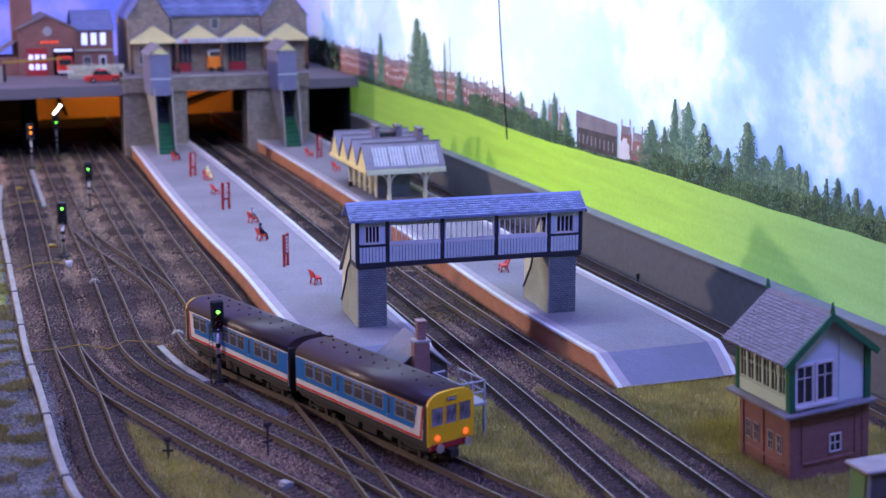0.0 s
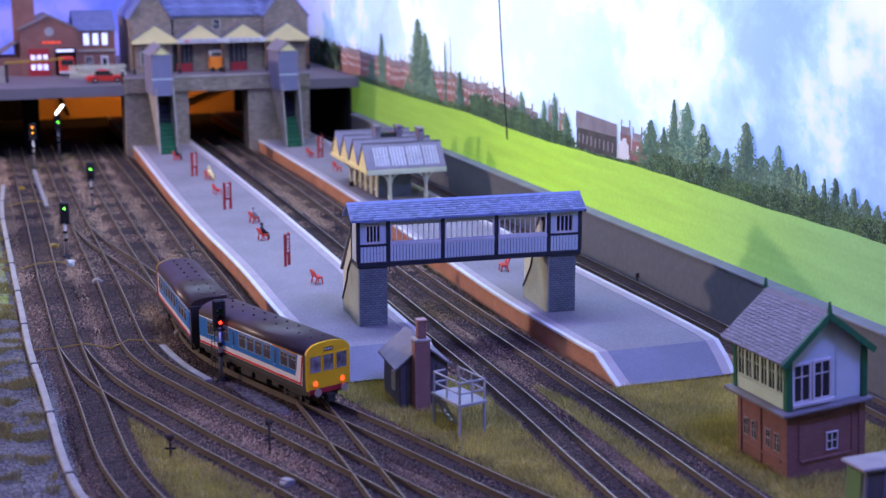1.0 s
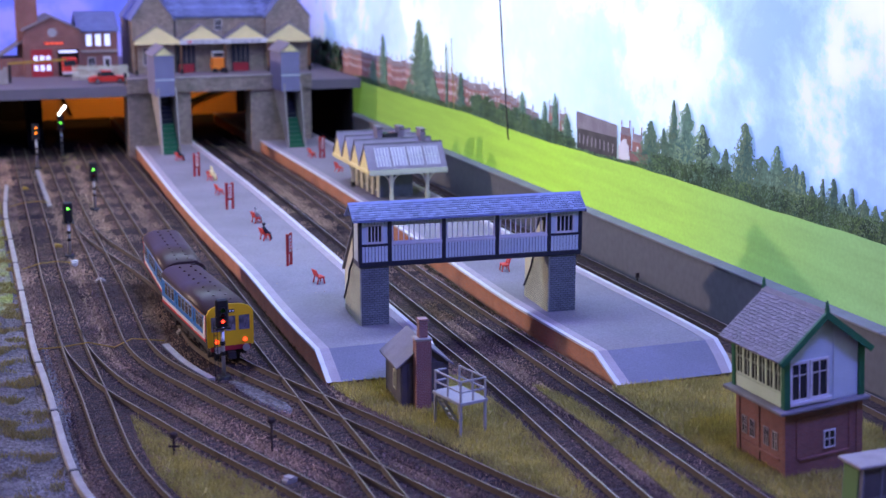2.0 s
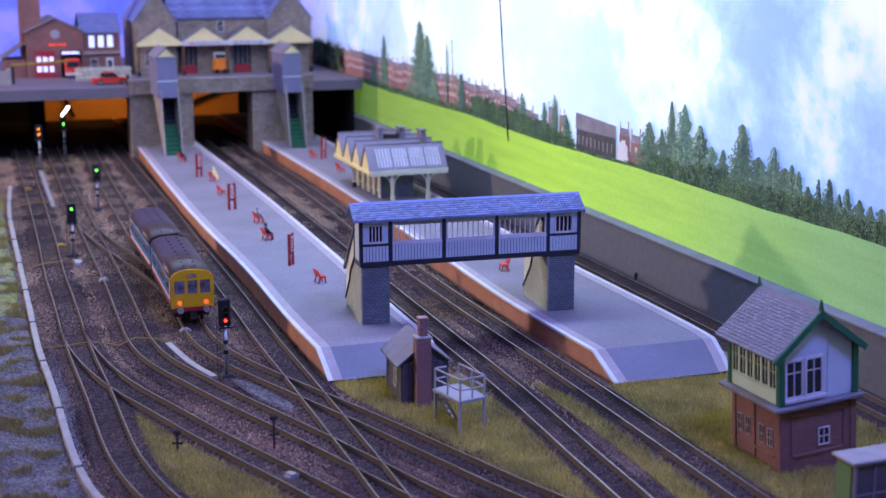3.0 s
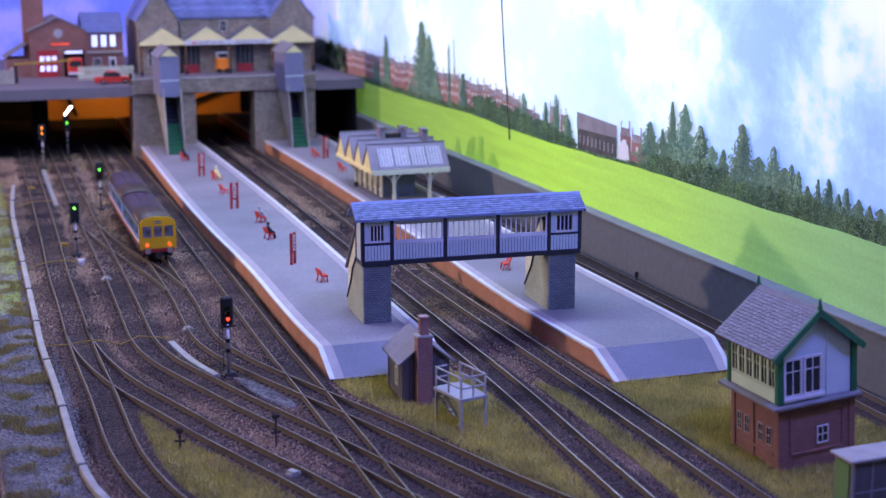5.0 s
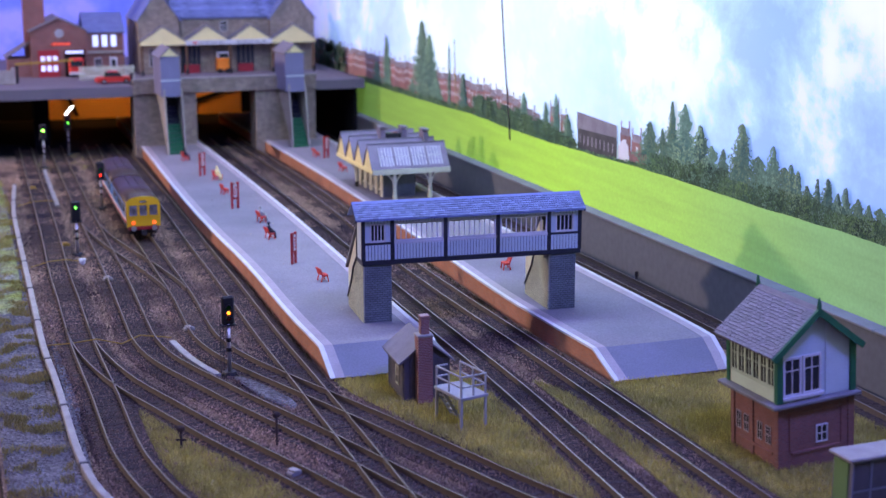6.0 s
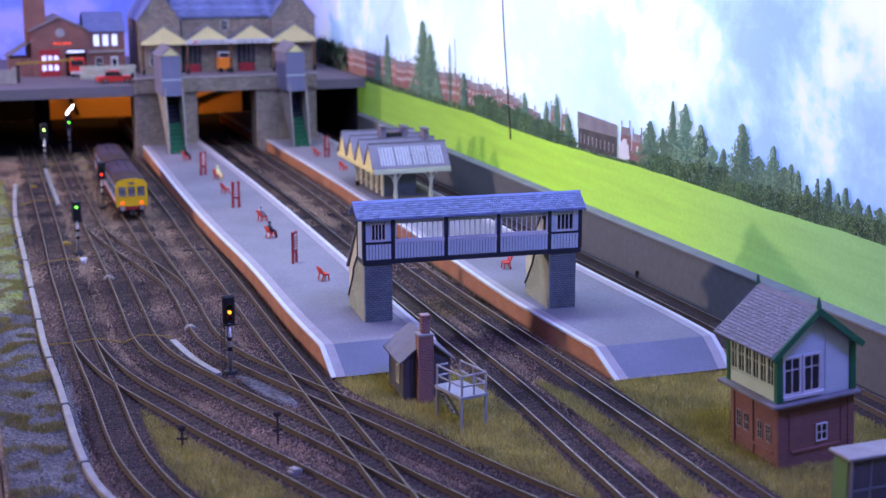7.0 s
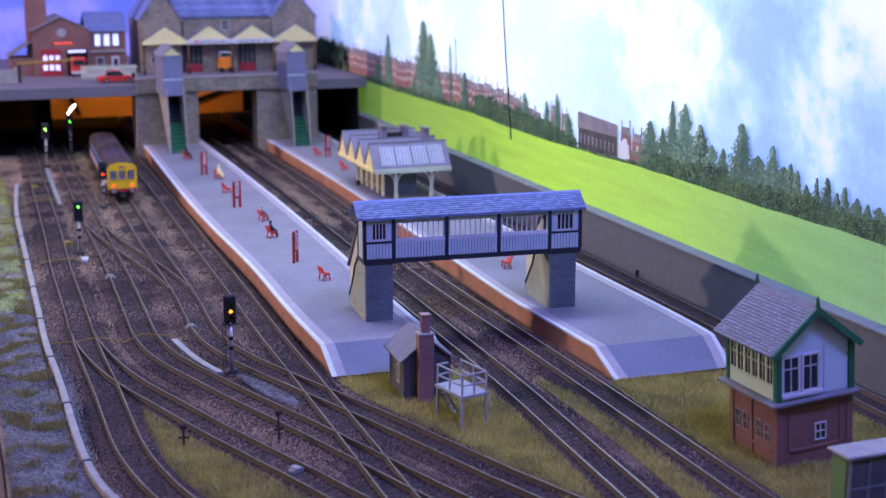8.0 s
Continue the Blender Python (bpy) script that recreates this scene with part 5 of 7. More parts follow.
def signal(name_label, x, y, lamps, h=20.0, ladder=True, turn=0.0, feather=False, head=11.2):
    """A colour light signal. lamps: rows of (colour, height in the head); one glowing bulb stands behind the lit lens."""
    root = thing("colour_light_signal", name_label, "signal", at(x, y, 0, turn), group="colour light signals")
    bm = bmesh.new()
    tube(bm, (0, 0, -1.4), (0, 0, 0.9), 3.6, 10, 2.6)
    part("base", bm, M["black"], root, "black round base")
    bm = bmesh.new()
    tube(bm, (0, 0, 0), (0, 0, h + 1), 0.8, 8)
    part("post", bm, M["steel"], root, "silver grey post", smooth=True)
    for k in range(2):
        part("post_band", tube(bmesh.new(), (0, 0, h * 0.45 + k * 4), (0, 0, h * 0.45 + k * 4 + 1.6), 1.0, 8), M["black"], root)
    part("head", slab(-2.5, -1.0, h, 2.5, 1.2, h + head, bev=0.7), M["black"], root, "black signal head with hood")
    part("backplate_foot", slab(-2.8, -1.6, h - 0.4, 2.8, 1.6, h + 0.1), M["black"], root)
    for colour, z in lamps:
        hood = bmesh.new()
        n = 8
        for i in range(n):
            a0, a1 = math.pi * (i / n) - 0.2, math.pi * ((i + 1) / n) - 0.1
            pts = [(1.05 * math.cos(a), h + z + 1.05 * math.sin(a)) for a in (a0, a1)] + [(1.25 * math.cos(a), h + z + 1.25 * math.sin(a)) for a in (a1, a0)]
            prism(hood, pts, "y", -2.1, -0.9)
        part("lens_hood", hood, M["black"], root)
        part("lens", tube(bmesh.new(), (0, -1.02, h + z), (0, -1.95, h + z), 0.92, 12, 0.85), M["lens_" + colour], root, colour + " glass lens")
    if ladder:
        bm = bmesh.new()
        for xx in (-2.9, -1.6):
            bar(bm, (xx, 1.6, -1), (xx, 1.6, h + 2), 0.22, 0.22)
        for k in range(10):
            bar(bm, (-2.9, 1.6, 0.5 + k * 2), (-1.6, 1.6, 0.5 + k * 2), 0.2, 0.2)
        part("ladder", bm, M["black"], root)
    if feather:
        arm = part("route_indicator", bar(bmesh.new(), (-1.0, 0, h + head + 0.8), (4.2, 0, h + head + 7.2), 2.4, 1.2), M["black"], root, "slanting route indicator")
        for k in range(5):
            t = k / 4
            c = (-0.8 + t * 4.8, -0.8, h + head + 1.2 + t * 5.6)
            part("lamp", tube(bmesh.new(), c, (c[0], c[1] - 0.5, c[2]), 0.85, 10), M["asp_white"], arm, "glowing white lamp")
    root["head_base"] = h
    return root


def bulb(root, z):
    """The glowing bulb behind one of a signal's coloured lenses."""
    h = root["head_base"]
    return part("bulb", tube(bmesh.new(), (0, 0, 0), (0, -0.45, 0), 0.66, 12), M["bulb"], root, "glowing white bulb", m=at(0, -1.1, h + z))


def bench(x, y, rz):
    root = thing("platform_bench", "small bright red slatted platform bench", "bench", at(x, y, TOP, rz), group="platform benches")
    for dx in (-2.4, 2.4):
        bm = bmesh.new()
        bar(bm, (dx, -1.7, 0), (dx, -1.2, 3.0), 0.5, 0.5)
        bar(bm, (dx, 1.9, 0), (dx, 1.2, 3.0), 0.5, 0.5)
        bar(bm, (dx, -1.6, 2.9), (dx, 1.5, 2.9), 0.5, 0.5)
        bar(bm, (dx, 1.3, 2.9), (dx, 2.4, 6.2), 0.5, 0.5)
        part("leg_frame", bm, M["red"], root)
    for k in range(3):
        part("seat_slat", slab(-2.9, -1.6 + k * 1.05, 3.0, 2.9, -0.8 + k * 1.05, 3.45), M["red"], root)
    for k in range(3):
        part("back_slat", slab(-2.9, 1.45 + k * 0.38, 3.9 + k * 0.95, 2.9, 1.85 + k * 0.38, 4.6 + k * 0.95), M["red"], root)
    return root


def seated_doll(x, y, rz, mat):
    """A tiny seated model figure as one plain shape."""
    bm = bmesh.new()
    tube(bm, (0, 0.8, 3.4), (0, 1.0, 7.0), 1.0, 8, 1.25)
    tube(bm, (0, 0.9, 7.0), (0, 0.9, 7.9), 0.5, 6)
    bmesh.ops.create_icosphere(bm, subdivisions=2, radius=0.95, matrix=Matrix.Translation((0, 0.9, 8.6)))
    for s in (-0.6, 0.6):
        tube(bm, (s, 0.6, 3.9), (s, -2.2, 3.9), 0.6, 6)
        tube(bm, (s, -2.2, 4.0), (s, -2.8, 0.3), 0.5, 6)
        tube(bm, (s * 2.2, 0.9, 6.6), (s * 1.6, -1.0, 4.6), 0.4, 6)
    ob = part("seated_doll", bm, mat, None, m=at(x, y, TOP, rz), smooth=True)
    return tagged(ob, "tiny plain seated model figure on a bench", "doll")


def platform_sign(x, y, rz, w=1.0):
    root = thing("platform_sign", "tall red station sign board with a white lettered strip", "sign", at(x, y, TOP, rz), group="platform signs")
    for dx in (-1.9, 1.9):
        part("post", slab(dx - 0.75, -0.5, 0, dx + 0.75, 0.5, 16.0, bev=0.15), M["darkred"], root)
    part("board", slab(-1.2, -0.25, 5.5, 1.2, 0.3, 15.2), M["darkred"], root)
    part("white_panel", slab(-1.05, -0.75, 7.0, 1.05, -0.5, 14.8), M["white"], root, "white panel")
    for k in range(4):
        part("lettering_bar", slab(-0.7, -0.85, 8 + k * 1.6, 0.6, -0.74, 8.8 + k * 1.6), M["red"], root)
    return root


def trough(pts, w, h, mat, name, label, piece=44.0, z=GROUND + 0.2):
    root = thing(name, label, "cable trough")
    line = Line(pts, 3)
    s = 0.0
    while s < line.length - 6:
        bm = bmesh.new()
        e = min(s + piece - 0.7, line.length)
        sweep(bm, line, s, e, 6, [(-w / 2, z - 0.5), (w / 2, z - 0.5), (w / 2, z + h - 0.25), (w / 2 - 0.3, z + h), (-w / 2 + 0.3, z + h), (-w / 2, z + h - 0.25)])
        lid = part("trough_lid", bm, mat, root)
        if piece > 60 and s > 0:
            c, wv = line.place(s), line.way(s)
            part("joint_clip", slab(-w / 2 - .2, -0.7, z, w / 2 + .2, 0.7, z + h + 0.25), M["timber"], root, m=at(c[0], c[1], 0, math.degrees(math.atan2(wv[1], wv[0])) - 90))
        s += piece
    return root


def wire(pts, r, mat, label):
    bm = bmesh.new()
    for a, b in zip(pts, pts[1:]):
        tube(bm, a, b, r, 6)
    return tagged(part("cable", bm, mat), label, "cable")


def ground_lever(x, y, h=7.0, rz=0):
    root = thing("ground_lever", "small rusty point lever standing by the track", "lever", at(x, y, 0, rz), group="ground levers")
    part("post", tube(bmesh.new(), (0, 0, -1.5), (0, 0, h), 0.42, 8), M["sleeper"], root)
    part("lamp_box", slab(-1.3, -0.8, h, 1.3, 0.8, h + 2.0, bev=0.5), M["sleeper"], root)
    part("arm", slab(-1.8, -0.3, h * 0.42, 1.8, 0.3, h * 0.42 + 0.6), M["sleeper"], root)
    return root


def point_motor(x, y, rz, mat, label="pale point motor box beside the rail"):
    root = thing("point_motor", label, "point motor", at(x, y, GROUND, rz), group="point motors")
    part("box", slab(-2.4, -1.4, 0, 2.4, 1.4, 2.4, bev=0.4), mat, root)
    part("lid", slab(-1.5, -1.7, 2.3, 1.2, 1.7, 3.0, bev=0.25), mat, root)
    part("rod", slab(2.2, -0.25, 0.5, 5.5, 0.25, 1.0), M["rail"], root)
    return root


def waiting_room():
    root = thing("platform_canopy", "cream ridge-and-furrow platform canopy with glazed slate roof", "canopy")
    X0, X1, Y0, P, Z0, Z1 = 243.5, 292.5, 819.5, 20.5, 27.0, 41.0
    for k in range(4):
        ya, yb = Y0 + k * P, Y0 + (k + 1) * P
        ym = (ya + yb) / 2
        part("gable_board", prism(bmesh.new(), [(ya, Z0), (yb, Z0), (ym, Z1)], "x", X0, X0 + 0.8), M["cream"], root, "cream gable board")
        part("gable_board", prism(bmesh.new(), [(ya, Z0), (yb, Z0), (ym, Z1)], "x", X1 - 0.8, X1), M["cream"], root)
        bm = bmesh.new()
        prism(bm, [(ya, Z0 + 0.3), (ym, Z1 + 0.3), (ym, Z1 + 1.0), (ya - 0.6, Z0 + 0.7)], "x", X0 - 0.8, X1 + 0.8)
        prism(bm, [(yb, Z0 + 0.3), (ym, Z1 + 0.3), (ym, Z1 + 1.0), (yb, Z0 + 1.0)], "x", X0 - 0.8, X1 + 0.8)
        part("roof_slope", bm, M["canopyroof"], root, "violet-grey slate slopes")
        part("ridge", slab(X0 - 0.9, ym - 0.5, Z1 + 0.7, X1 + 0.9, ym + 0.5, Z1 + 1.5), M["greyslate"], root)
        nrm = Vector((0, -(Z1 - Z0), P / 2)).normalized()
        for j in range(4):
            xa = X0 + 5.5 + j * 10.6
            bm = bmesh.new()
            for t0, t1, xs, xe, lift in [(0.12, 0.86, xa, xa + 8.2, 1.0)]:
                a = Vector((0, ya + (ym - ya) * t0, Z0 + (Z1 - Z0) * t0)) + nrm * 0.55
                b = Vector((0, ya + (ym - ya) * t1, Z0 + (Z1 - Z0) * t1)) + nrm * 0.55
                prism(bm, [(a.y, a.z), (b.y, b.z), (b.y - 0.3, b.z + 0.3), (a.y - 0.3, a.z + 0.3)], "x", xs, xe)
            sky = part("skylight", bm, M["canopyglass"], root, "lilac skylight with white bars")
            bm = bmesh.new()
            for q in range(5):
                x = xa + 8.2 * q / 4
                bar(bm, (x, a.y - 0.4, a.z + 0.4), (x, b.y - 0.4, b.z + 0.4), 0.45, 0.35)
            m_ = (a + b) / 2
            bar(bm, (xa, m_.y - 0.4, m_.z + 0.4), (xa + 8.2, m_.y - 0.4, m_.z + 0.4), 0.4, 0.35)
            part("glazing_bar", bm, M["white"], sky)
    part("fascia", slab(X0 - 0.2, Y0 - 1.0, 24.2, X1 + 1.0, Y0 - 0.1, 27.4, bev=0.15), M["palecream"], root, "pale cream fascia")
    part("fascia", slab(X0 - 0.9, Y0, 24.8, X0 - 0.1, Y0 + 4 * P, 27.2, bev=0.15), M["cream"], root, "cream fascia")
    for x, y in ((258, 821.5), (281.5, 822.5), (249.6, 877.5), (281.5, 877.5), (258, 897)):
        col = part("column", slab(x - 0.9, y - 0.9, 7.8, x + 0.9, y + 0.9, 25, bev=0.25), M["palecream"], root, "cream cast-iron column")
        part("column_foot", slab(x - 1.2, y - 1.2, 7.8, x + 1.2, y + 1.2, 11.2, bev=0.2), M["black"] if y > 850 else M["palecream"], col)
        for s in (-1, 1):
            bm = bmesh.new()
            arc = [(0.8 + 6.0 * (1 - math.cos(i / 6 * math.pi / 2)), 17.0 + 7.2 * math.sin(i / 6 * math.pi / 2)) for i in range(7)]
            ring = [(x + s * (d - 0.3), z + 0.15) for d, z in arc] + [(x + s * (d + 0.3), z - 0.25) for d, z in arc[::-1]]
            prism_y = [[bm.verts.new((px, y + o, pz)) for px, pz in ring] for o in (-0.3, 0.3)]
            for i in range(len(ring)):
                j = (i + 1) % len(ring)
                bm.faces.new((prism_y[0][i], prism_y[0][j], prism_y[1][j], prism_y[1][i]))
            for i in range(6):
                for row in prism_y:
                    bm.faces.new((row[i], row[i + 1], row[12 - i], row[13 - i]))
            part("bracket", bm, M["palecream"], col, "curved bracket")
    wb = part("waiting_room_wall", slab(254, 832, 7.8, 275, 888, 25.5, bev=0.2), M["greybrick"], root, "grey brick waiting room")
    for k in range(5):
        part("wall_pilaster", slab(253.2, 832.5 + k * 12, 7.8, 254.2, 836.5 + k * 12, 25), M["palecream"], wb, "cream pilaster")
        if k < 4:
            window(wb, 838 + k * 12, 843 + k * 12, 12, 22, 253.9, 2, 2, face="x", mat_frame=M["palecream"])
    # raised vents along the middle valley
    for x, y in ((262, 868), (276, 866), (285, 850)):
        v = part("roof_vent", prism(bmesh.new(), [(y - 4.5, 38), (y - 4.5, 46.0), (y + 4.5, 47.5), (y + 4.5, 38)], "x", x, x + 3.2), M["canopyroof"], root, "upright slate vent")
        part("vent_cap", slab(x - 0.4, y - 5.0, 47.0, x + 3.6, y + 5.0, 47.9), M["greyslate"], v)
    part("roof_light", slab(265, 864, 40, 276, 872, 43.4, bev=0.2), M["glass"], root)
    return root


def road_bridge():
    root = thing("road_bridge", "stone road bridge over the tracks carrying the station forecourt", "bridge", kind="structure")
    part("road_deck", slab(-160, 1106, 50.2, 322, 1395, 55.0, bev=0.3), M["road"], root, "grey road surface")
    part("deck_edge", slab(-160, 1104.6, 47.0, 136.4, 1106.2, 55.4, bev=0.2), M["road"], root, "pale concrete deck edge")
    part("deck_edge", slab(281.2, 1104.6, 47.4, 322, 1106.2, 55.2, bev=0.2), M["road"], root)
    for x0, x1 in ((136.5, 185.0), (232.0, 281.0)):
        part("bridge_pier", slab(x0, 1106, -1.4, x1, 1128, 50.4, bev=0.3), M["stonewall"], root, "rough stone pier")
    part("bridge_beam", slab(136.2, 1103.5, 48.8, 281.2, 1107, 59.5, bev=0.25), M["stonewall"], root, "stone parapet beam")
    part("beam_coping", slab(135.6, 1102.8, 59.4, 281.8, 1108, 60.6, bev=0.3), M["concrete"], root)
    # black sheets put in for the deck's shade; they also hide sky
    part("back_cloth", slab(-160, 1376, -3, 90, 1379, 50.2), M["void"], root, "black sheet standing in for shade behind the arches")
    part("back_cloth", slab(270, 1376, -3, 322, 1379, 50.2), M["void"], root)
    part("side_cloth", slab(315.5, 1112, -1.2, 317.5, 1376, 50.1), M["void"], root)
    part("back_board", slab(84, 1370, -1.2, 273, 1373, 50.1), M["ply"], root, "bare board lit orange")
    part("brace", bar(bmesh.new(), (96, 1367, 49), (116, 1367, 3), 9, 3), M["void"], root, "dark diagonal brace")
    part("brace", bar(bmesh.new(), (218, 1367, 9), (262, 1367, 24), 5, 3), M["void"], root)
    # columns carry the same shade as black colour
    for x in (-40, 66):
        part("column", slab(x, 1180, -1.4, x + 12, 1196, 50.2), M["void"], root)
    # the deck's shade on the floor, laid as a black sheet
    part("black_floor", slab(-160, 1150, -1.1, 316, 1366, -0.30), M["void"], root, "black sheet standing in for the deck's shade on the floor")
    return root


def stair_tower(x, y):
    root = thing("stair_tower", "covered white-edged stair from the platform up to the station", "stair")
    w = 14.5
    part("enclosure", slab(x, y + 10, 50.0, x + w, y + 48, 80.5, bev=0.2), M["boarding"], root, "violet-grey boarded enclosure")
    for k in range(6):
        part("board_strip", slab(x + 0.5 + k * 2.4, y + 9.6, 50.2, x + 2.4 + k * 2.4, y + 10.1, 80), M["boarding"], root)
    part("band", slab(x - 0.2, y + 9.3, 62.0, x + w + 0.2, y + 10.2, 62.9), M["board"], root)
    bm = gable(bmesh.new(), x, x + w, y + 9.5, y + 48, 80.3, 86.5, 0.7, "y", 1.4)
    part("roof", bm, M["greyslate"], root, "grey pitched roof")
    part("gable_board", prism(bmesh.new(), [(x, 80.4), (x + w, 80.4), (x + w / 2, 86.4)], "y", y + 9.2, y + 10), M["cream"], root, "cream gable")
    for xx in (x + 0.2, x + w - 1.4):
        part("stringer", prism(bmesh.new(), [(y - 1, 7.8), (y + 2, 7.8), (y + 48, 50), (y + 48, 56), (y + 9, 56), (y - 1, 11)], "x", xx + 1.5, xx + 2.6), M["concrete"], root, "pale side wall")
    for k in range(14):
        # upper steps are dark: the opening's shade is put into their colour
        part("step", slab(x + 2.4, y + k * 3.1, 7.8 if k == 0 else 6 + k * 3.0, x + w + 0.4, y + (k + 1) * 3.1 + 0.3, 10 + k * 3.05), M["green"] if k < 7 else M["navy"], root)
    return root


def station_building():
    root = thing("station_building", "two-storey stone station building with slate roofs and cream canopy gables", "station")
    y0, zd = 1203.0, 55.0
    part("main_wall", slab(157, y0, zd, 303, y0 + 70, 101.5), M["stonewall"], root, "rough brown stone walls")
    part("main_roof", gable(bmesh.new(), 185, 284, y0, y0 + 66, 101.5, 128, 1.0, "x", 1.5), M["slate"], root, "violet slate roof")
    slate_rows(root, 185, 284, y0 - 1.5, 101.6, y0 + 33, 129.2, M["slate"], 3.0, 6.0)
    for x0, x1 in ((154.5, 188.5), (266, 304.5)):
        m = (x0 + x1) / 2
        part("wing", prism(bmesh.new(), [(x0, zd), (x1, zd), (x1, 100), (m, 124), (x0, 100)], "y", y0 - 4, y0 + 72), M["stonewall"], root, "gabled stone wing")
        part("wing_roof", gable(bmesh.new(), x0, x1, y0 - 4, y0 + 72, 100.4, 124.4, 1.0, "y", 1.3), M["slate"], root)
        part("kneeler", slab(m - 2.5, y0 - 5, 122, m + 2.5, y0 + 3, 131, bev=0.3), M["stonewall"], root, "stone chimney")
    for x in (205, 245):
        part("chimney", slab(x, y0 + 28, 124, x + 5, y0 + 38, 138, bev=0.3), M["stonewall"], root, "stone chimney")
    part("downpipe", tube(bmesh.new(), (190, y0 - 0.8, zd), (190, y0 - 0.8, 101), 0.6, 6), M["navy"], root)
    window(root, 224, 229, 90, 98, y0, 2, 2)
    window(root, 163, 167, 62, 76, y0 - 4, 2, 2)
    window(root, 170, 174, 62, 76, y0 - 4, 2, 2)
    for x in (191, 237):
        d = part("doorway", slab(x, y0 - 0.8, zd, x + 15, y0 + 0.5, 76), M["navy"], root, "dark arched doorway")
        part("door_panel", slab(x + 1, y0 - 1.4, zd, x + 14, y0 - 0.7, 62), M["darkred"], d, "dark red lower doors")
        part("arch_head", tube(bmesh.new(), (x + 7.5, y0 - 0.9, 76), (x + 7.5, y0 + 0.4, 76), 7.5, 18), M["navy"], d)
        for k in range(3):
            part("door_bar", slab(x + 3.5 + k * 4, y0 - 1.3, 62, x + 4.1 + k * 4, y0 - 0.7, 78), M["stonewall"], d)
    # canopy of four gables on brackets
    xs = [154.5, 191.5, 228.0, 265.0, 303.0]
    yc = y0 - 14
    for i, (a, b) in enumerate(zip(xs, xs[1:])):
        part("canopy_gable", prism(bmesh.new(), [(a, 79.6), (b, 79.6), (b, 82.5), ((a + b) / 2, 94.5), (a, 82.5)], "y", yc, yc + 0.8), M["cream"], root, "cream canopy gable")
        bm = bmesh.new()
        for s, e in ((a, (a + b) / 2), (b, (a + b) / 2)):
            prism(bm, [(s, 82.6), (e, 94.6), (e, 95.6), (s, 83.6)], "y", yc - 0.6, y0 - 0.2)
        part("canopy_roof", bm, M["greyslate"], root)
        if i in (1, 2):
            sg = part("name_board", slab(a, yc - 0.7, 79.4, b, yc - 0.05, 83.2), M["white"], root, "white name board with small lettering")
            for k in range(5):
                part("lettering_bar", slab(a + 6 + k * 5.4, yc - 0.9, 80.6, a + 10 + k * 5.4, yc - 0.65, 82), M["red"] if i == 1 and k == 0 else M["grey"], sg)
        part("canopy_post", slab(a + 0.2, yc + 0.2, zd, a + 2.0, yc + 2, 80, bev=0.2), M["wood"], root, "brown canopy post")
        part("post_foot", slab(a - 0.2, yc - 0.2, zd, a + 2.4, yc + 2.4, zd + 4), M["black"], root)
    part("canopy_post", slab(300.5, yc + 0.2, zd, 302.3, yc + 2, 80, bev=0.2), M["wood"], root, "brown canopy post")
    part("post_foot", slab(300.1, yc - 0.2, zd, 302.7, yc + 2.4, zd + 4), M["black"], root)
    return root


def orange_van():
    root = thing("parcels_van", "small orange and white van parked under the station canopy", "van", at(218.5, 1193, 55))
    part("body", slab(0, 0, 2.0, 11, 8, 12.5, bev=0.9), M["orange"], root)
    part("upper_body", slab(0.3, 0.3, 12.4, 10.7, 7.8, 17.5, bev=0.8), M["white"], root, "white upper body")
    part("windscreen", slab(1.5, -0.1, 13.2, 9.5, 0.4, 16.3), M["glass"], root)
    for x in (2.2, 8.8):
        part("wheel", tube(bmesh.new(), (x, -0.2, 2.0), (x, 1.4, 2.0), 2.0, 12), M["black"], root)
    return root


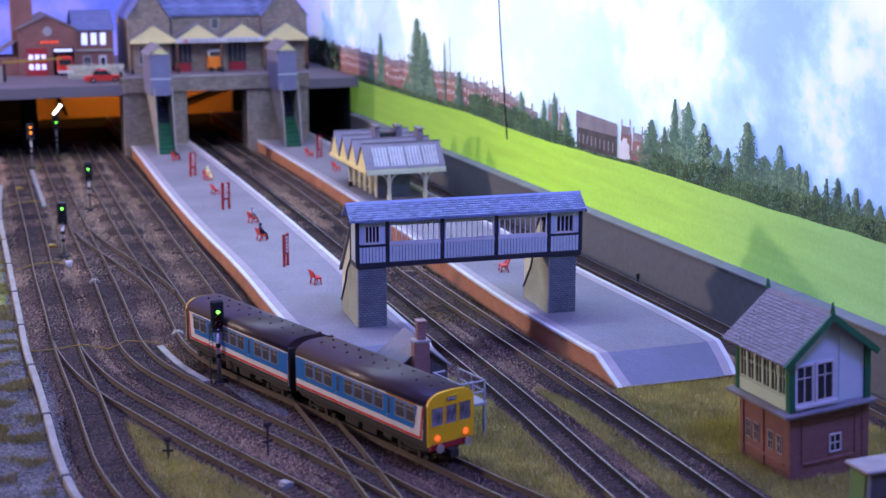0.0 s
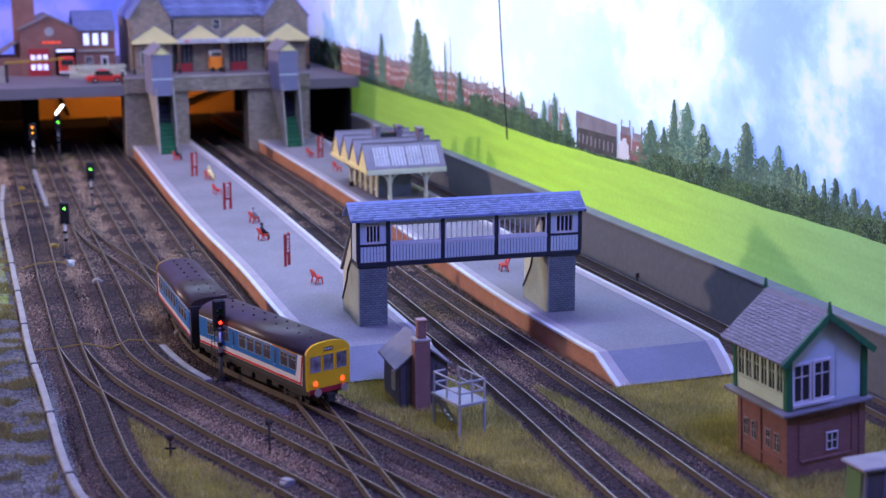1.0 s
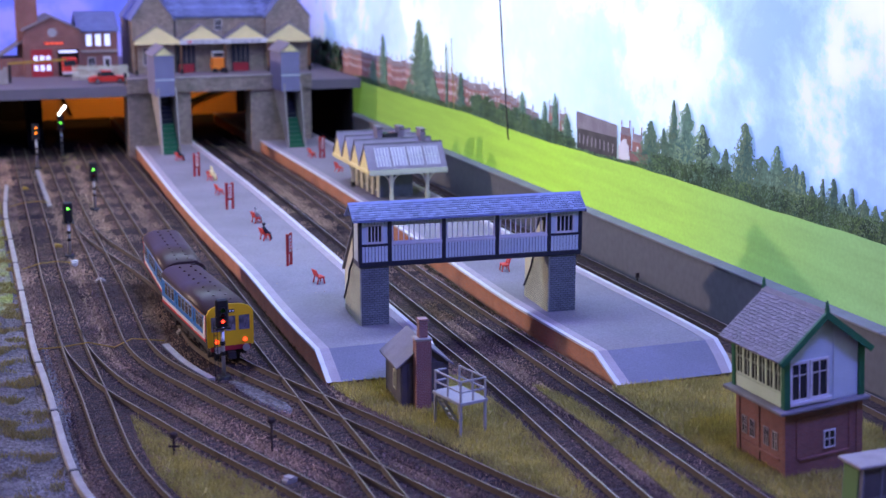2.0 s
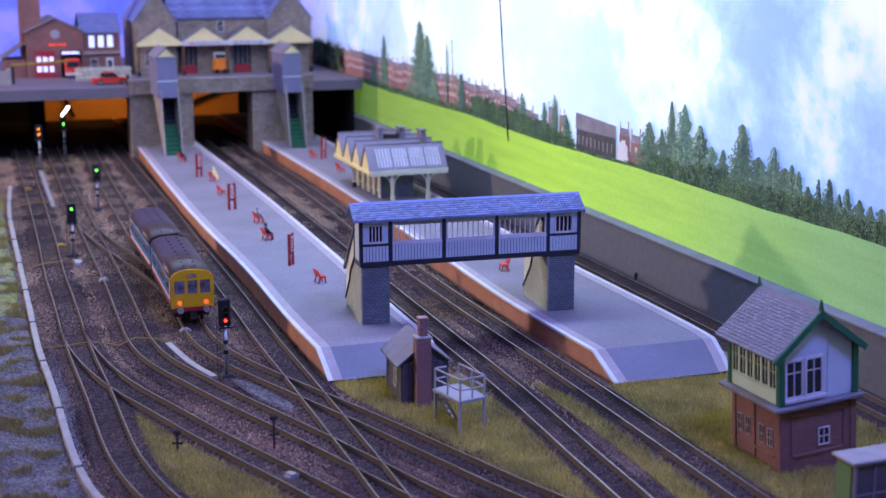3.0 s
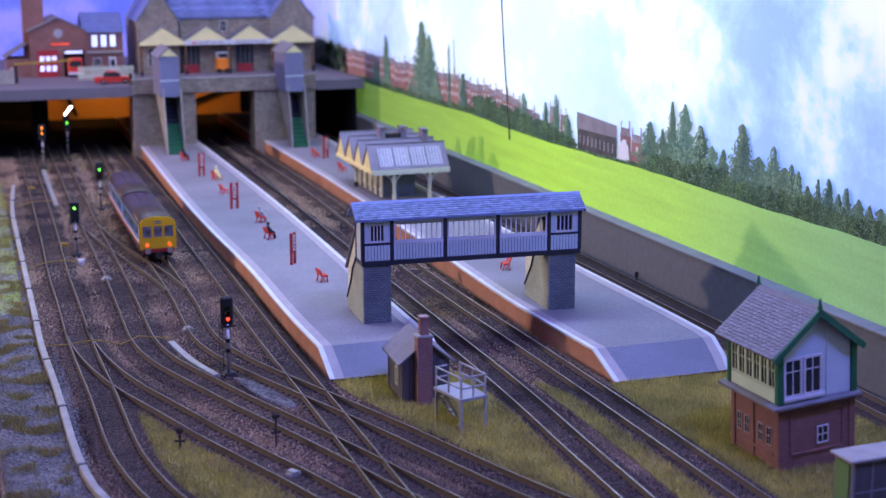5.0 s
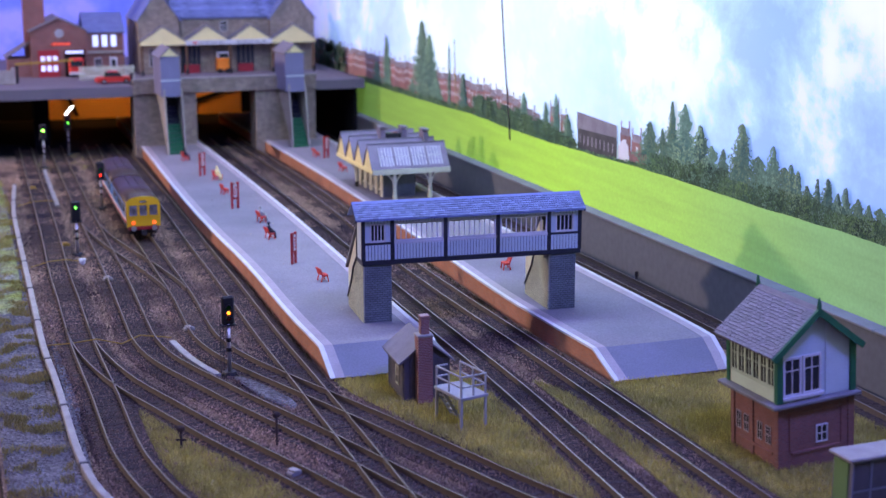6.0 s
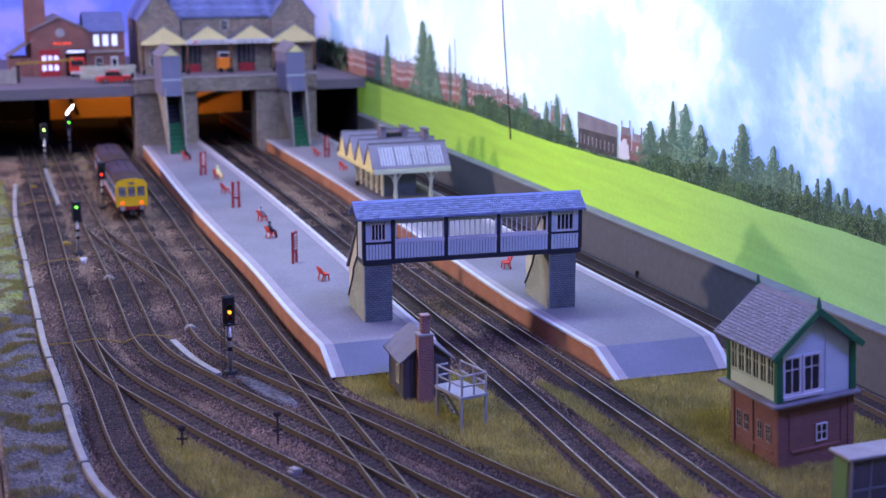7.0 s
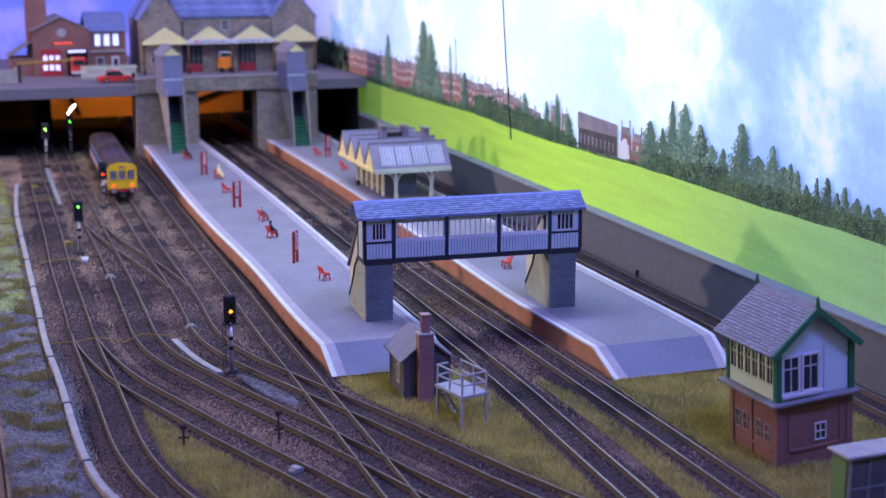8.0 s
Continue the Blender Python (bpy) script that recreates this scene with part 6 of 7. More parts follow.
def fire_station():
    root = thing("fire_station", "red-brick fire station with a hose tower and lit windows", "building")
    y0, zd = 1203.0, 55.0
    part("hall", prism(bmesh.new(), [(68, zd), (113, zd), (113, 92), (90.5, 102.5), (68, 92)], "y", y0, y0 + 60), M["brick"], root, "red brick engine hall")
    part("hall_roof", gable(bmesh.new(), 68, 113, y0, y0 + 60, 92.3, 102.8, 0.9, "y", 1.2), M["greyslate"], root)
    part("wing", slab(112.5, y0 + 3, zd, 143, y0 + 50, 91), M["brick"], root, "two-storey brick wing")
    part("wing_roof", gable(bmesh.new(), 112, 143, y0 + 3, y0 + 50, 91, 105, 0.9, "x", 1.4), M["slate"], root, "violet slate roof")
    part("string_course", slab(112.6, y0 + 1.2, 73.5, 143.4, y0 + 3.2, 75.2), M["concrete"], root)
    part("hose_tower", slab(64.5, y0 + 12, zd, 81, y0 + 30, 150, bev=0.3), M["brick"], root, "tall brick hose tower")
    part("clock", tube(bmesh.new(), (91, y0 - 0.6, 90.5), (91, y0 + 0.2, 90.5), 3.6, 20), M["grey"], root, "round grey plaque")
    sg = part("lit_sign", slab(84, y0 - 0.5, 80.5, 100, y0 + 0.1, 83.0), M["darkred"], root, "small lit red sign")
    for k in range(4):
        part("lettering_bar", slab(85 + k * 3.7, y0 - 0.8, 81, 88 + k * 3.7, y0 - 0.45, 82.5), M["sign_lit"], sg)
    for x, red in ((73.5, True), (94.5, False)):
        # the open doorway is a black panel: its inner shade is colour
        d = part("engine_door", slab(x, y0 - 0.7, zd, x + 16.5, y0 + 0.3, 77.0), M["darkred"] if red else M["void"], root, "red folding door" if red else "dark doorway painted as a black panel")
        if red:
            for r in range(2):
                for k in range(3):
                    part("door_pane", slab(x + 2 + k * 4.9, y0 - 1.0, 60 + r * 7.6, x + 5.2 + k * 4.9, y0 - 0.65, 64.4 + r * 7.6), M["window_lit"], d)
        else:
            part("strip_light", slab(x + 1, y0 - 1.0, 74, x + 15, y0 - 0.65, 76), M["window_lit"], d, "lit strip in the hall")
    for k in range(3):
        window(root, 118 + k * 7.4, 122 + k * 7.4, 79, 88, y0 + 3, 1, 1, mat_glass=M["window_lit"])
    window(root, 119, 124, 59, 69, y0 + 3, 2, 2)
    part("side_door", slab(131, y0 + 2.2, zd, 137, y0 + 3.2, 70), M["white"], root, "white side door")
    part("door_glass", slab(132.4, y0 + 1.9, 61, 135.6, y0 + 2.3, 68), M["glass"], root)
    part("annexe", slab(50, y0 + 6, zd, 68, y0 + 40, 70), M["brick"], root, "low brick annexe")
    part("annexe_roof", prism(bmesh.new(), [(48, 70), (68.2, 83), (68.2, 84), (48, 71)], "y", y0 + 5, y0 + 41), M["greyslate"], root)
    return root


def fire_engine():
    root = thing("fire_engine", "red fire engine standing in the dark doorway painted as a black panel", "fire engine", at(97, 1192, 55))
    part("cab", slab(0, 0, 2.5, 11.5, 10, 15.5, bev=0.8), M["red"], root)
    part("windscreen", slab(1, -0.3, 9, 10.5, 0.3, 13.5), M["glass"], root)
    part("bumper", slab(-0.3, -0.8, 2.4, 11.8, 0.2, 4.6, bev=0.2), M["white"], root)
    for x in (2, 9.5):
        part("wheel", tube(bmesh.new(), (x - 1, 2.4, 2.3), (x + 1, 2.4, 2.3), 2.3, 12), M["black"], root)
    return root


def red_car(x, y, rz):
    root = thing("car", "small glossy red saloon car parked on the road", "car", at(x, y, 55, rz))
    part("body", prism(bmesh.new(), [(0, 1.6), (28, 1.6), (28.4, 4.0), (27, 5.2), (19.5, 5.6), (7, 5.6), (1, 5.0), (-0.4, 3.6)], "y", 0, 11), M["red"], root)
    part("cabin", prism(bmesh.new(), [(6, 5.5), (20, 5.5), (16.6, 9.2), (9, 9.2)], "y", 0.9, 10.1), M["glass"], root, "dark glass cabin")
    part("roof", slab(8.8, 0.8, 9.0, 16.8, 10.2, 9.7, bev=0.3), M["red"], root)
    for wx in (5.5, 22.5):
        for wy in (-0.2, 9.6):
            wheel = part("wheel", tube(bmesh.new(), (wx, wy, 2.0), (wx, wy + 1.6, 2.0), 2.0, 14), M["black"], root)
            part("hub", tube(bmesh.new(), (wx, wy - 0.1, 2.0), (wx, wy + 1.7, 2.0), 0.9, 10), M["steel"], wheel)
    return root


def forecourt_fence():
    root = thing("picket_fence", "white slatted forecourt fence", "fence", at(103, 1168, 55))
    n = 20
    first = None
    for k in range(n):
        if first is None:
            first = part("paling", slab(-0.6, -0.3, 0, 0.6, 0.3, 11), M["palecream"], root)
        else:
            again(first, at(k * 2.2, 0, 0))
    for z in (2.5, 8.5):
        part("rail", slab(-1, -0.8, z, n * 2.2, -0.3, z + 0.9), M["palecream"], root)
    other = thing("low_wall", "pale roadside wall panel", "wall", at(20, 1150, 55))
    part("panel", slab(0, 0, 0, 30, 1.4, 11, bev=0.2), M["concrete"], other)
    part("pillar", slab(29, -0.6, 0, 32, 2, 13, bev=0.2), M["concrete"], other)
    gate = thing("barrier", "yellow barrier pole across the fire station yard", "barrier", at(53, 1158, 55))
    part("post", slab(0, 0, 0, 2.2, 2, 14, bev=0.2), M["black"], gate)
    part("pole", bar(bmesh.new(), (0, 0.8, 15), (44, 0.8, 17), 1.6, 1.6), M["yellowwire"], gate, "yellow pole")
    bollard = thing("bollard", "short black bollard at the road edge", "bollard", at(137, 1115, 55))
    part("post", tube(bmesh.new(), (0, 0, 0), (0, 0, 8), 1.5, 10, 1.2), M["black"], bollard)
    part("cap", tube(bmesh.new(), (0, 0, 8), (0, 0, 9.2), 1.7, 10, 0.8), M["black"], bollard)


# ---- train
CAR_L, CAR_GAP, CAR_K = 118.0, 4.2, 0.632
BOGIE = 41.0


def railcar(label, cab):
    """One railcar, 118 mm long, x along the car with the cab at +x when cab is 1, at -x when cab is -1; z from the rail top."""
    root = thing("railcar", label, "train", group="two-car train")
    L, W = CAR_L / 2, 10.0

    def side(pname, z0, z1, x0, x1, mat, out, plabel="", cut0=0.0, cut1=0.0):
        """A painted band along both sides; cut0 and cut1 slant its ends."""
        for s in (-1, 1):
            bm = bmesh.new()
            w = W + out
            prism(bm, [(x0, z0), (x1, z0), (x1 + cut1, z1), (x0 + cut0, z1)], "y", s * (w - 0.5), s * w)
            part(pname, bm, mat, root, plabel)

    core = [(-W + .25, 7.4), (W - .25, 7.4), (W - .05, 12), (W - .15, 21.2), (-W + .15, 21.2), (-W + .05, 12)]
    part("body", prism(bmesh.new(), core, "x", -L + 0.3, L - 0.3), M["t_white"], root, "body shell")
    roof = [(W - 0.05, 20.9)] + [((W - 0.05) * math.cos(a) ** 0.75, 21.0 + 4.6 * math.sin(a) ** 0.9) for a in np.linspace(0.08, math.pi / 2, 7)]
    roof = roof + [(-x, z) for x, z in roof[-2::-1]]
    rf = part("roof", prism(bmesh.new(), roof, "x", -L + (0.2 if cab > 0 else 1.2), L - (1.2 if cab > 0 else 0.2)), M["t_roof"], root, "dark brown curved roof", smooth=False)
    for p in rf.data.polygons:
        p.use_smooth = len(p.vertices) == 4
    vent = None
    for k in range(9):
        for s in (-1, 1):
            m = at(-L + 10 + k * 12.2, s * 2.6, 25.0)
            if vent is None:
                vent = part("roof_vent", tube(bmesh.new(), (0, 0, 0), (0, 0, 1.0), 0.75, 8, 0.45), M["t_roof"], root, m=m)
            else:
                again(vent, m)
    part("exhaust", slab(-cab * L * 0.97 - 1, 4, 24, -cab * L * 0.97 + 1, 6, 25.8), M["t_roof"], root)
    e = 1 if cab > 0 else -1

    side("lower_band", 7.3, 9.1, -L + 0.4, L - 0.4, M["t_grey"], 0.02, "grey lower band")
    a, b = sorted((-e * (L - 0.4), e * (L - 5.0)))
    side("red_band", 9.35, 10.15, a, b, M["t_red"], 0.06, "red band")
    side("blue_band", 12.1, 20.15, *sorted((-e * (L - 0.4), e * (L - 11.0))), M["t_blue"], 0.06, "blue window band", 0.0 if e > 0 else -2.6, 2.6 if e > 0 else 0.0)
    a, b = sorted((e * (L - 6.2), e * (L - 5.0)))
    side("red_sweep", 9.35, 20.6, a, b, M["t_red"], 0.05, "red upsweep by the cab", e * 2.0, e * 2.0)
    a, b = sorted((e * (L - 3.9), e * (L - 0.5)))
    side("cab_side", 8.4, 21.0, a, b, M["t_grey"], 0.05, "grey cab side", e * 1.0 if e > 0 else 0.0, 0.0 if e > 0 else e * 1.0)
    a, b = sorted((e * (L - 34), e * (L - 9)))
    side("stripe", 20.25, 20.85, a, b, M["t_gold"] if cab > 0 else M["t_white"], 0.05, "amber stripe above the windows")
    side("gutter", 20.85, 21.25, -L + 0.4, L - 0.4, M["t_roof"], 0.12, "rain strip")
    # windows and doors
    xs = [L - 13.6, L - 22.2, L - 40.2, L - 49.2, L - 58.2, L - 67.2, L - 86.2, L - 95.2, L - 104.2]
    doors = [L - 31.2, L - 76.8]
    glass = None
    for k, x in enumerate(xs):
        for s in (-1, 1):
            wide = 3.7
            if glass is None:
                glass = part("window", slab(-wide, -0.2, 14.3, wide, 0.08, 19.5), M["carglass"], root)
                bm = bmesh.new()
                for q in ((-wide - .12, 14.1, -wide + .18, 19.7), (wide - .18, 14.1, wide + .12, 19.7), (-wide, 14.1, wide, 14.35), (-wide, 19.4, wide, 19.7), (-wide, 17.9, wide, 18.1), (-.12, 18.0, .12, 19.4)):
                    box(bm, q[0], -0.1, q[1], q[2], 0.13, q[3])
                trim = part("window_frame", bm, M["grey"], glass, "pale metal window frame")
                glass.matrix_basis = at(e * x, s * (W + 0.02), 0, 0 if s > 0 else 180)
            else:
                g = again(glass, at(e * x, s * (W + 0.02), 0, 0 if s > 0 else 180))
                again(trim, Matrix.Identity(4), g)
    for x in doors:
        for s in (-1, 1):
            d = part("door", slab(-2.3, -0.3, 12.1, 2.3, 0.09, 20.1), M["t_blue"], root, "blue door", m=at(e * x, s * (W + 0.02), 0, 0 if s > 0 else 180))
            part("door_band", slab(-2.3, -0.2, 10.2, 2.3, 0.08, 12.05), M["t_white"], d)
            part("door_window", slab(-1.0, 0.0, 14.0, 1.0, 0.13, 19.3), M["carglass"], d)
            part("door_handle", slab(1.4, 0.05, 13.0, 2.0, 0.24, 13.4), M["steel"], d)
    # cab end
    def face_slab(pname, y0, y1, z0, z1, mat, plabel="", out=0.0, thick=0.4, par=None):
        a, b = sorted((e * (L + out), e * (L + out - thick)))
        return part(pname, slab(a, y0, z0, b, y1, z1), mat, par or root, plabel)
    end = [(-W + .1, 7.6), (W - .1, 7.6), (W + .02, 12), (W - .02, 21.2)] + [((W - 0.1) * math.cos(a) ** 0.75, 21.1 + 4.3 * math.sin(a) ** 0.9) for a in np.linspace(0.15, math.pi / 2, 6)]
    end = end + [(-x, z) for x, z in end[-2:3:-1]] + [(-W + .02, 21.2), (-W - .02, 12)]
    a, b = sorted((e * (L - 1.3), e * (L + 0.3)))
    front = part("cab_front", prism(bmesh.new(), end, "x", a, b), M["t_yellow"], root, "yellow cab front")
    for y0, y1 in ((-8.3, -3.6), (-2.2, 2.2), (3.6, 8.3)):
        wn = face_slab("cab_window", y0, y1, 14.2, 20.4, M["cabglass"], "", 0.42, 0.5, front)
        bm = bmesh.new()
        for q in ((y0 - .3, 13.9, y0, 20.7), (y1, 13.9, y1 + .3, 20.7), (y0, 13.9, y1, 14.2), (y0, 20.4, y1, 20.7)):
            box(bm, *sorted((e * (L + 0.62), e * (L + 0.1)))[:1], q[0], q[1], max(e * (L + 0.62), e * (L + 0.1)), q[2], q[3])
        part("window_surround", bm, M["t_yellow"], wn)
        part("wiper", bar(bmesh.new(), (e * (L + 0.7), (y0 + y1) / 2, 15), (e * (L + 0.7), (y0 + y1) / 2 + 1.2, 18.5), 0.18, 0.18), M["black"], wn)
    hb = face_slab("headcode_box", -2.4, 2.4, 21.4, 23.6, M["t_yellow"], "", 0.6, 0.6, front)
    face_slab("headcode_blind", -1.9, 1.9, 21.8, 23.2, M["t_under"], "dark destination blind", 0.75, 0.3, hb)
    for y in (-1.2, 0.0, 1.2):
        face_slab("lettering_bar", y - 0.4, y + 0.3, 22.3, 22.8, M["t_white"], "", 0.8, 0.1, hb)
    face_slab("buffer_beam", -8.6, 8.6, 5.9, 7.9, M["darkred"], "dark red buffer beam", 0.35, 1.4)
    for y in (-6.1, 6.1):
        lp = part("tail_lamp", tube(bmesh.new(), (e * (L + 0.2), y, 10.0), (e * (L + 1.0), y, 10.0), 0.95, 12), M["lamp_red"] if cab > 0 else M["steel"], root, "glowing orange-red tail lamp" if cab > 0 else "")
        part("lamp_rim", tube(bmesh.new(), (e * (L + 0.2), y, 10.0), (e * (L + 0.7), y, 10.0), 1.25, 12), M["t_yellow"], lp)
        part("buffer_stem", tube(bmesh.new(), (e * L, y, 6.9), (e * (L + 3.0), y, 6.9), 0.75, 10), M["t_under"], root)
        part("buffer_head", tube(bmesh.new(), (e * (L + 2.6), y, 6.9), (e * (L + 3.3), y, 6.9), 1.55, 14), M["steel"], root, "pale round buffer head")
    part("coupling", slab(*sorted((e * (L - 1), e * (L + 3.4)))[:1], -1.6, 2.6, max(e * (L - 1), e * (L + 3.4)), 1.6, 5.4), M["t_under"], root)
    # gangway at the inner end
    a, b = sorted((-e * (L - 0.4), -e * (L + 1.3)))
    part("gangway", slab(a, -W + .4, 6.5, b, W - .4, 22.4, bev=0.3), M["t_under"], root, "black gangway end")
    # underframe, bogies and wheels
    part("underframe", slab(-L + 1, -8.2, 5.0, L - 1, 8.2, 7.5), M["t_under"], root, "black underframe")
    for x in (-10, 6):
        part("engine_box", slab(x - 6.5, -7.8, 2.2, x + 6.5, 7.8, 5.6, bev=0.4), M["t_under"], root)
    part("fuel_tank", tube(bmesh.new(), (18, -6, 4.0), (25, -6, 4.0), 1.8, 10), M["t_under"], root)
    for bx in (-BOGIE, BOGIE):
        bg = part("bogie", slab(bx - 11, -7.4, 2.6, bx + 11, 7.4, 5.0, bev=0.4), M["t_under"], root, "black bogie")
        for wx in (-8, 8):
            for s in (-1, 1):
                part("wheel", tube(bmesh.new(), (bx + wx, s * 4.4, 3.0), (bx + wx, s * 5.3, 3.0), 3.0, 14), M["t_under"], bg)
                part("axle_box", slab(bx + wx - 1.3, s * 6.6, 2.0, bx + wx + 1.3, s * 8.3, 4.2), M["t_under"], bg)
        for s in (-1, 1):
            part("step_board", slab(bx - 6, s * 7.6, 3.2, bx + 6, s * 8.6, 3.6), M["t_under"], bg)
    return resettle(root, 0, 0, 0, CAR_K, 0.93, 0.95)


RAIL_TOP = 1.95


# ---- grass
def blades(name, poly, n, mat, hmin, hmax, label, seed, clump=None, z=GROUND + 0.5):
    rng = np.random.default_rng(seed)
    poly = np.array(poly, float)
    lo, hi = poly.min(axis=0), poly.max(axis=0)
    x, y = lo[0] + (hi[0] - lo[0]) * rng.random(3 * n), lo[1] + (hi[1] - lo[1]) * rng.random(3 * n)
    keep = inside([tuple(p) for p in Line(np.vstack([poly, poly[:1]]), 2).p[:-1]], x, y)
    if clump:
        dens = np.array([noise.noise((a * clump, b * clump, seed)) for a, b in zip(x, y)])
        keep &= dens > rng.uniform(-0.02, 0.30, len(x))
    x, y = x[keep][:n], y[keep][:n]
    m = len(x)
    h = rng.uniform(hmin, hmax, m)
    a = rng.uniform(0, 6.28, m)
    w = rng.uniform(0.10, 0.2, m)
    lean = rng.normal(0, 0.35, (m, 2)) * h[:, None]
    v = np.empty((m, 3, 3))
    v[:, 0] = np.c_[x - w * np.cos(a), y - w * np.sin(a), np.full(m, z - 0.4)]
    v[:, 1] = np.c_[x + w * np.cos(a), y + w * np.sin(a), np.full(m, z - 0.4)]
    v[:, 2] = np.c_[x + lean[:, 0], y + lean[:, 1], z + h]
    return raw_mesh(name, v.reshape(-1, 3), np.arange(3 * m).reshape(-1, 3), mat, None, label, "grass", "stuff")


# ---- putting it together
footbridge()
signal_box()
lineside_hut()
access_stand()
relay_hut()
waiting_room()
road_bridge()
stair_tower(152.3, 1056)
stair_tower(249.0, 1062)
station_building()
orange_van()
fire_station()
fire_engine()
red_car(112, 1128, 3)
forecourt_fence()

SIG = {
    "far": signal("colour light signal with amber lamps at the yard throat", 65.8, 1077, [("amber", 8.6), ("amber", 4.6), ("green", 6.6)], h=21, ladder=False),
    "feather": signal("colour light signal showing green with a white slanting route indicator", 88.3, 1134.7, [("green", 5.4)], h=20, feather=True, ladder=False),
    "mid": signal("colour light signal on a striped post between the tracks", 87.8, 895.5, [("green", 6.7), ("red", 2.8)], h=18.5, head=11),
    "yard": signal("colour light signal showing green beside the yard track", 60.8, 763.7, [("green", 7.6)], h=18.2, head=11),
    "near": signal("tall colour light signal with a ladder beside the train's track", 96.8, 525.5, [("green", 7.1), ("amber", 4.9), ("red", 2.7)], h=19.8, head=11.4, turn=6),
}
bulb(SIG["feather"], 5.4)
bulb(SIG["yard"], 7.6)
BULBS = {"near": bulb(SIG["near"], 7.1), "mid": bulb(SIG["mid"], 6.7), "far_upper": bulb(SIG["far"], 8.6), "far_lower": bulb(SIG["far"], 4.6)}

for x, y, rz in ((162, 630, 98), (252.5, 624, -98), (159.5, 733, 100), (165, 780, 100), (162.5, 877, 100), (168, 931, 30), (161.5, 1024, 100), (256, 1008, 100), (257, 938, 100)):
    bench(x, y, rz)
seated_doll(159.8, 733, 100, M["navy"])
seated_doll(165.3, 780, 100, M["grey"])
seated_doll(168.2, 931, 30, M["cream"])
seated_doll(161.9, 1024, 100, M["navy"])
for x, y, rz in ((157.5, 670, 50), (159, 826, 12), (161.5, 952, 30), (262, 1002.5, 30)):
    platform_sign(x, y, rz)

trough([(40, 1000), (34, 903), (33, 813), (32, 726), (31, 633), (30.3, 586), (31.8, 536), (32, 501), (32.2, 458), (34, 426), (38.5, 405), (48, 375), (62, 350)], 2.5, 2.2, M["concrete"], "cable_trough", "pale concrete cable trough running along the line", 62)
trough([(82.5, 578), (85.5, 550), (92, 525)], 3.0, 1.5, M["concrete"], "walkway_board", "short pale timber walkway by the rail", 59)
trough([(64.5, 1064), (63.2, 1005), (62, 912)], 2.8, 1.6, M["concrete"], "concrete_walkway", "pale concrete strip between the yard tracks", 30)
wire([(31, 588, 0.4), (42, 586, 0.9), (52, 584.5, 2.2), (62, 581, 0.2), (70, 584.5, 2.2), (83, 583, 0.4)], 0.26, M["yellowwire"], "yellow cable laid across the tracks")
wire([(35, 740, 0.2), (44, 742, 2.1), (53, 744, 2.1), (60, 747, 0.2)], 0.26, M["yellowwire"], "yellow cable laid across the yard track")
wire([(38, 921, 0.2), (48, 923, 2.1), (57, 924.5, 2.1), (63, 926, 0.2)], 0.26, M["yellowwire"], "yellow cable laid across the yard track")
ground_lever(65.6, 449.2, 5.5, -20)
ground_lever(97.0, 444.0, 8.5, 20)
point_motor(95.5, 413, 30, M["concrete"])
point_motor(92.3, 594, 12, M["concrete"])
point_motor(61.5, 745, 75, M["white"], "white point motor box at the signal's foot")
point_motor(69.5, 700, 10, M["concrete"])
point_motor(56.5, 790, 10, M["yellowwire"], "yellowish point motor box by the yard track")
point_motor(51, 985, 10, M["yellowwire"], "yellowish point motor box by the yard track")
post = thing("marker_post", "small dark marker post at the foot of the wall", "post", at(315.5, 607, 0))
part("post", tube(bmesh.new(), (0, 0, -1.4), (0, 0, 5), 0.5, 6), M["black"], post)
part("plate", slab(-0.9, -0.3, 3.2, 0.9, 0.3, 5.6), M["black"], post)

MATS = {
    "siding": [(57, 492), (60, 488), (67, 460), (78, 433), (90, 402), (99, 372), (112, 335), (80, 350), (66, 395), (58, 425), (56.5, 460)],
    "hut": [(133, 504), (150, 503), (181, 503), (184.5, 480), (184, 440), (181.5, 400), (178, 350), (170, 345), (164, 385), (153, 423), (143, 457), (136, 485)],
    "six_foot": [(205, 478), (212, 462), (212.5, 430), (213, 380), (210, 330), (200, 330), (204, 380), (205.5, 430)],
    "signal_box": [(232, 466), (260, 464), (296, 462), (299, 420), (298, 330), (232, 320), (231, 360), (231, 430)],
}
for k, (key, poly) in enumerate(MATS.items()):
    patch("grass_mat", poly, GROUND + 0.7, M["soil"], "olive-brown grass mat between the tracks", "grass mat")
    area = 0.5 * abs(sum(a[0] * b[1] - b[0] * a[1] for a, b in zip(poly, poly[1:] + poly[:1])))
    blades("static_grass", poly, int(area * 4.2), M["grass"], 0.7, 2.3, "short dry olive-yellow static grass", 20 + k, z=GROUND + 0.9)
blades("grass_tufts", [(8.5, 380), (30, 380), (30, 560), (28, 640), (31, 760), (33, 900), (34, 1050), (12, 1050)], 34000, M["moss"], 0.5, 1.9, "scattered olive grass tufts on the gravel strip", 40, clump=0.10, z=GROUND + 0.5)
blades("grass_tufts", [(60, 1060), (100, 1060), (130, 1110), (90, 1140), (60, 1110)], 2500, M["moss"], 0.6, 2.0, "scattered green tufts near the bridge", 41, clump=0.12, z=GROUND + 0.4)

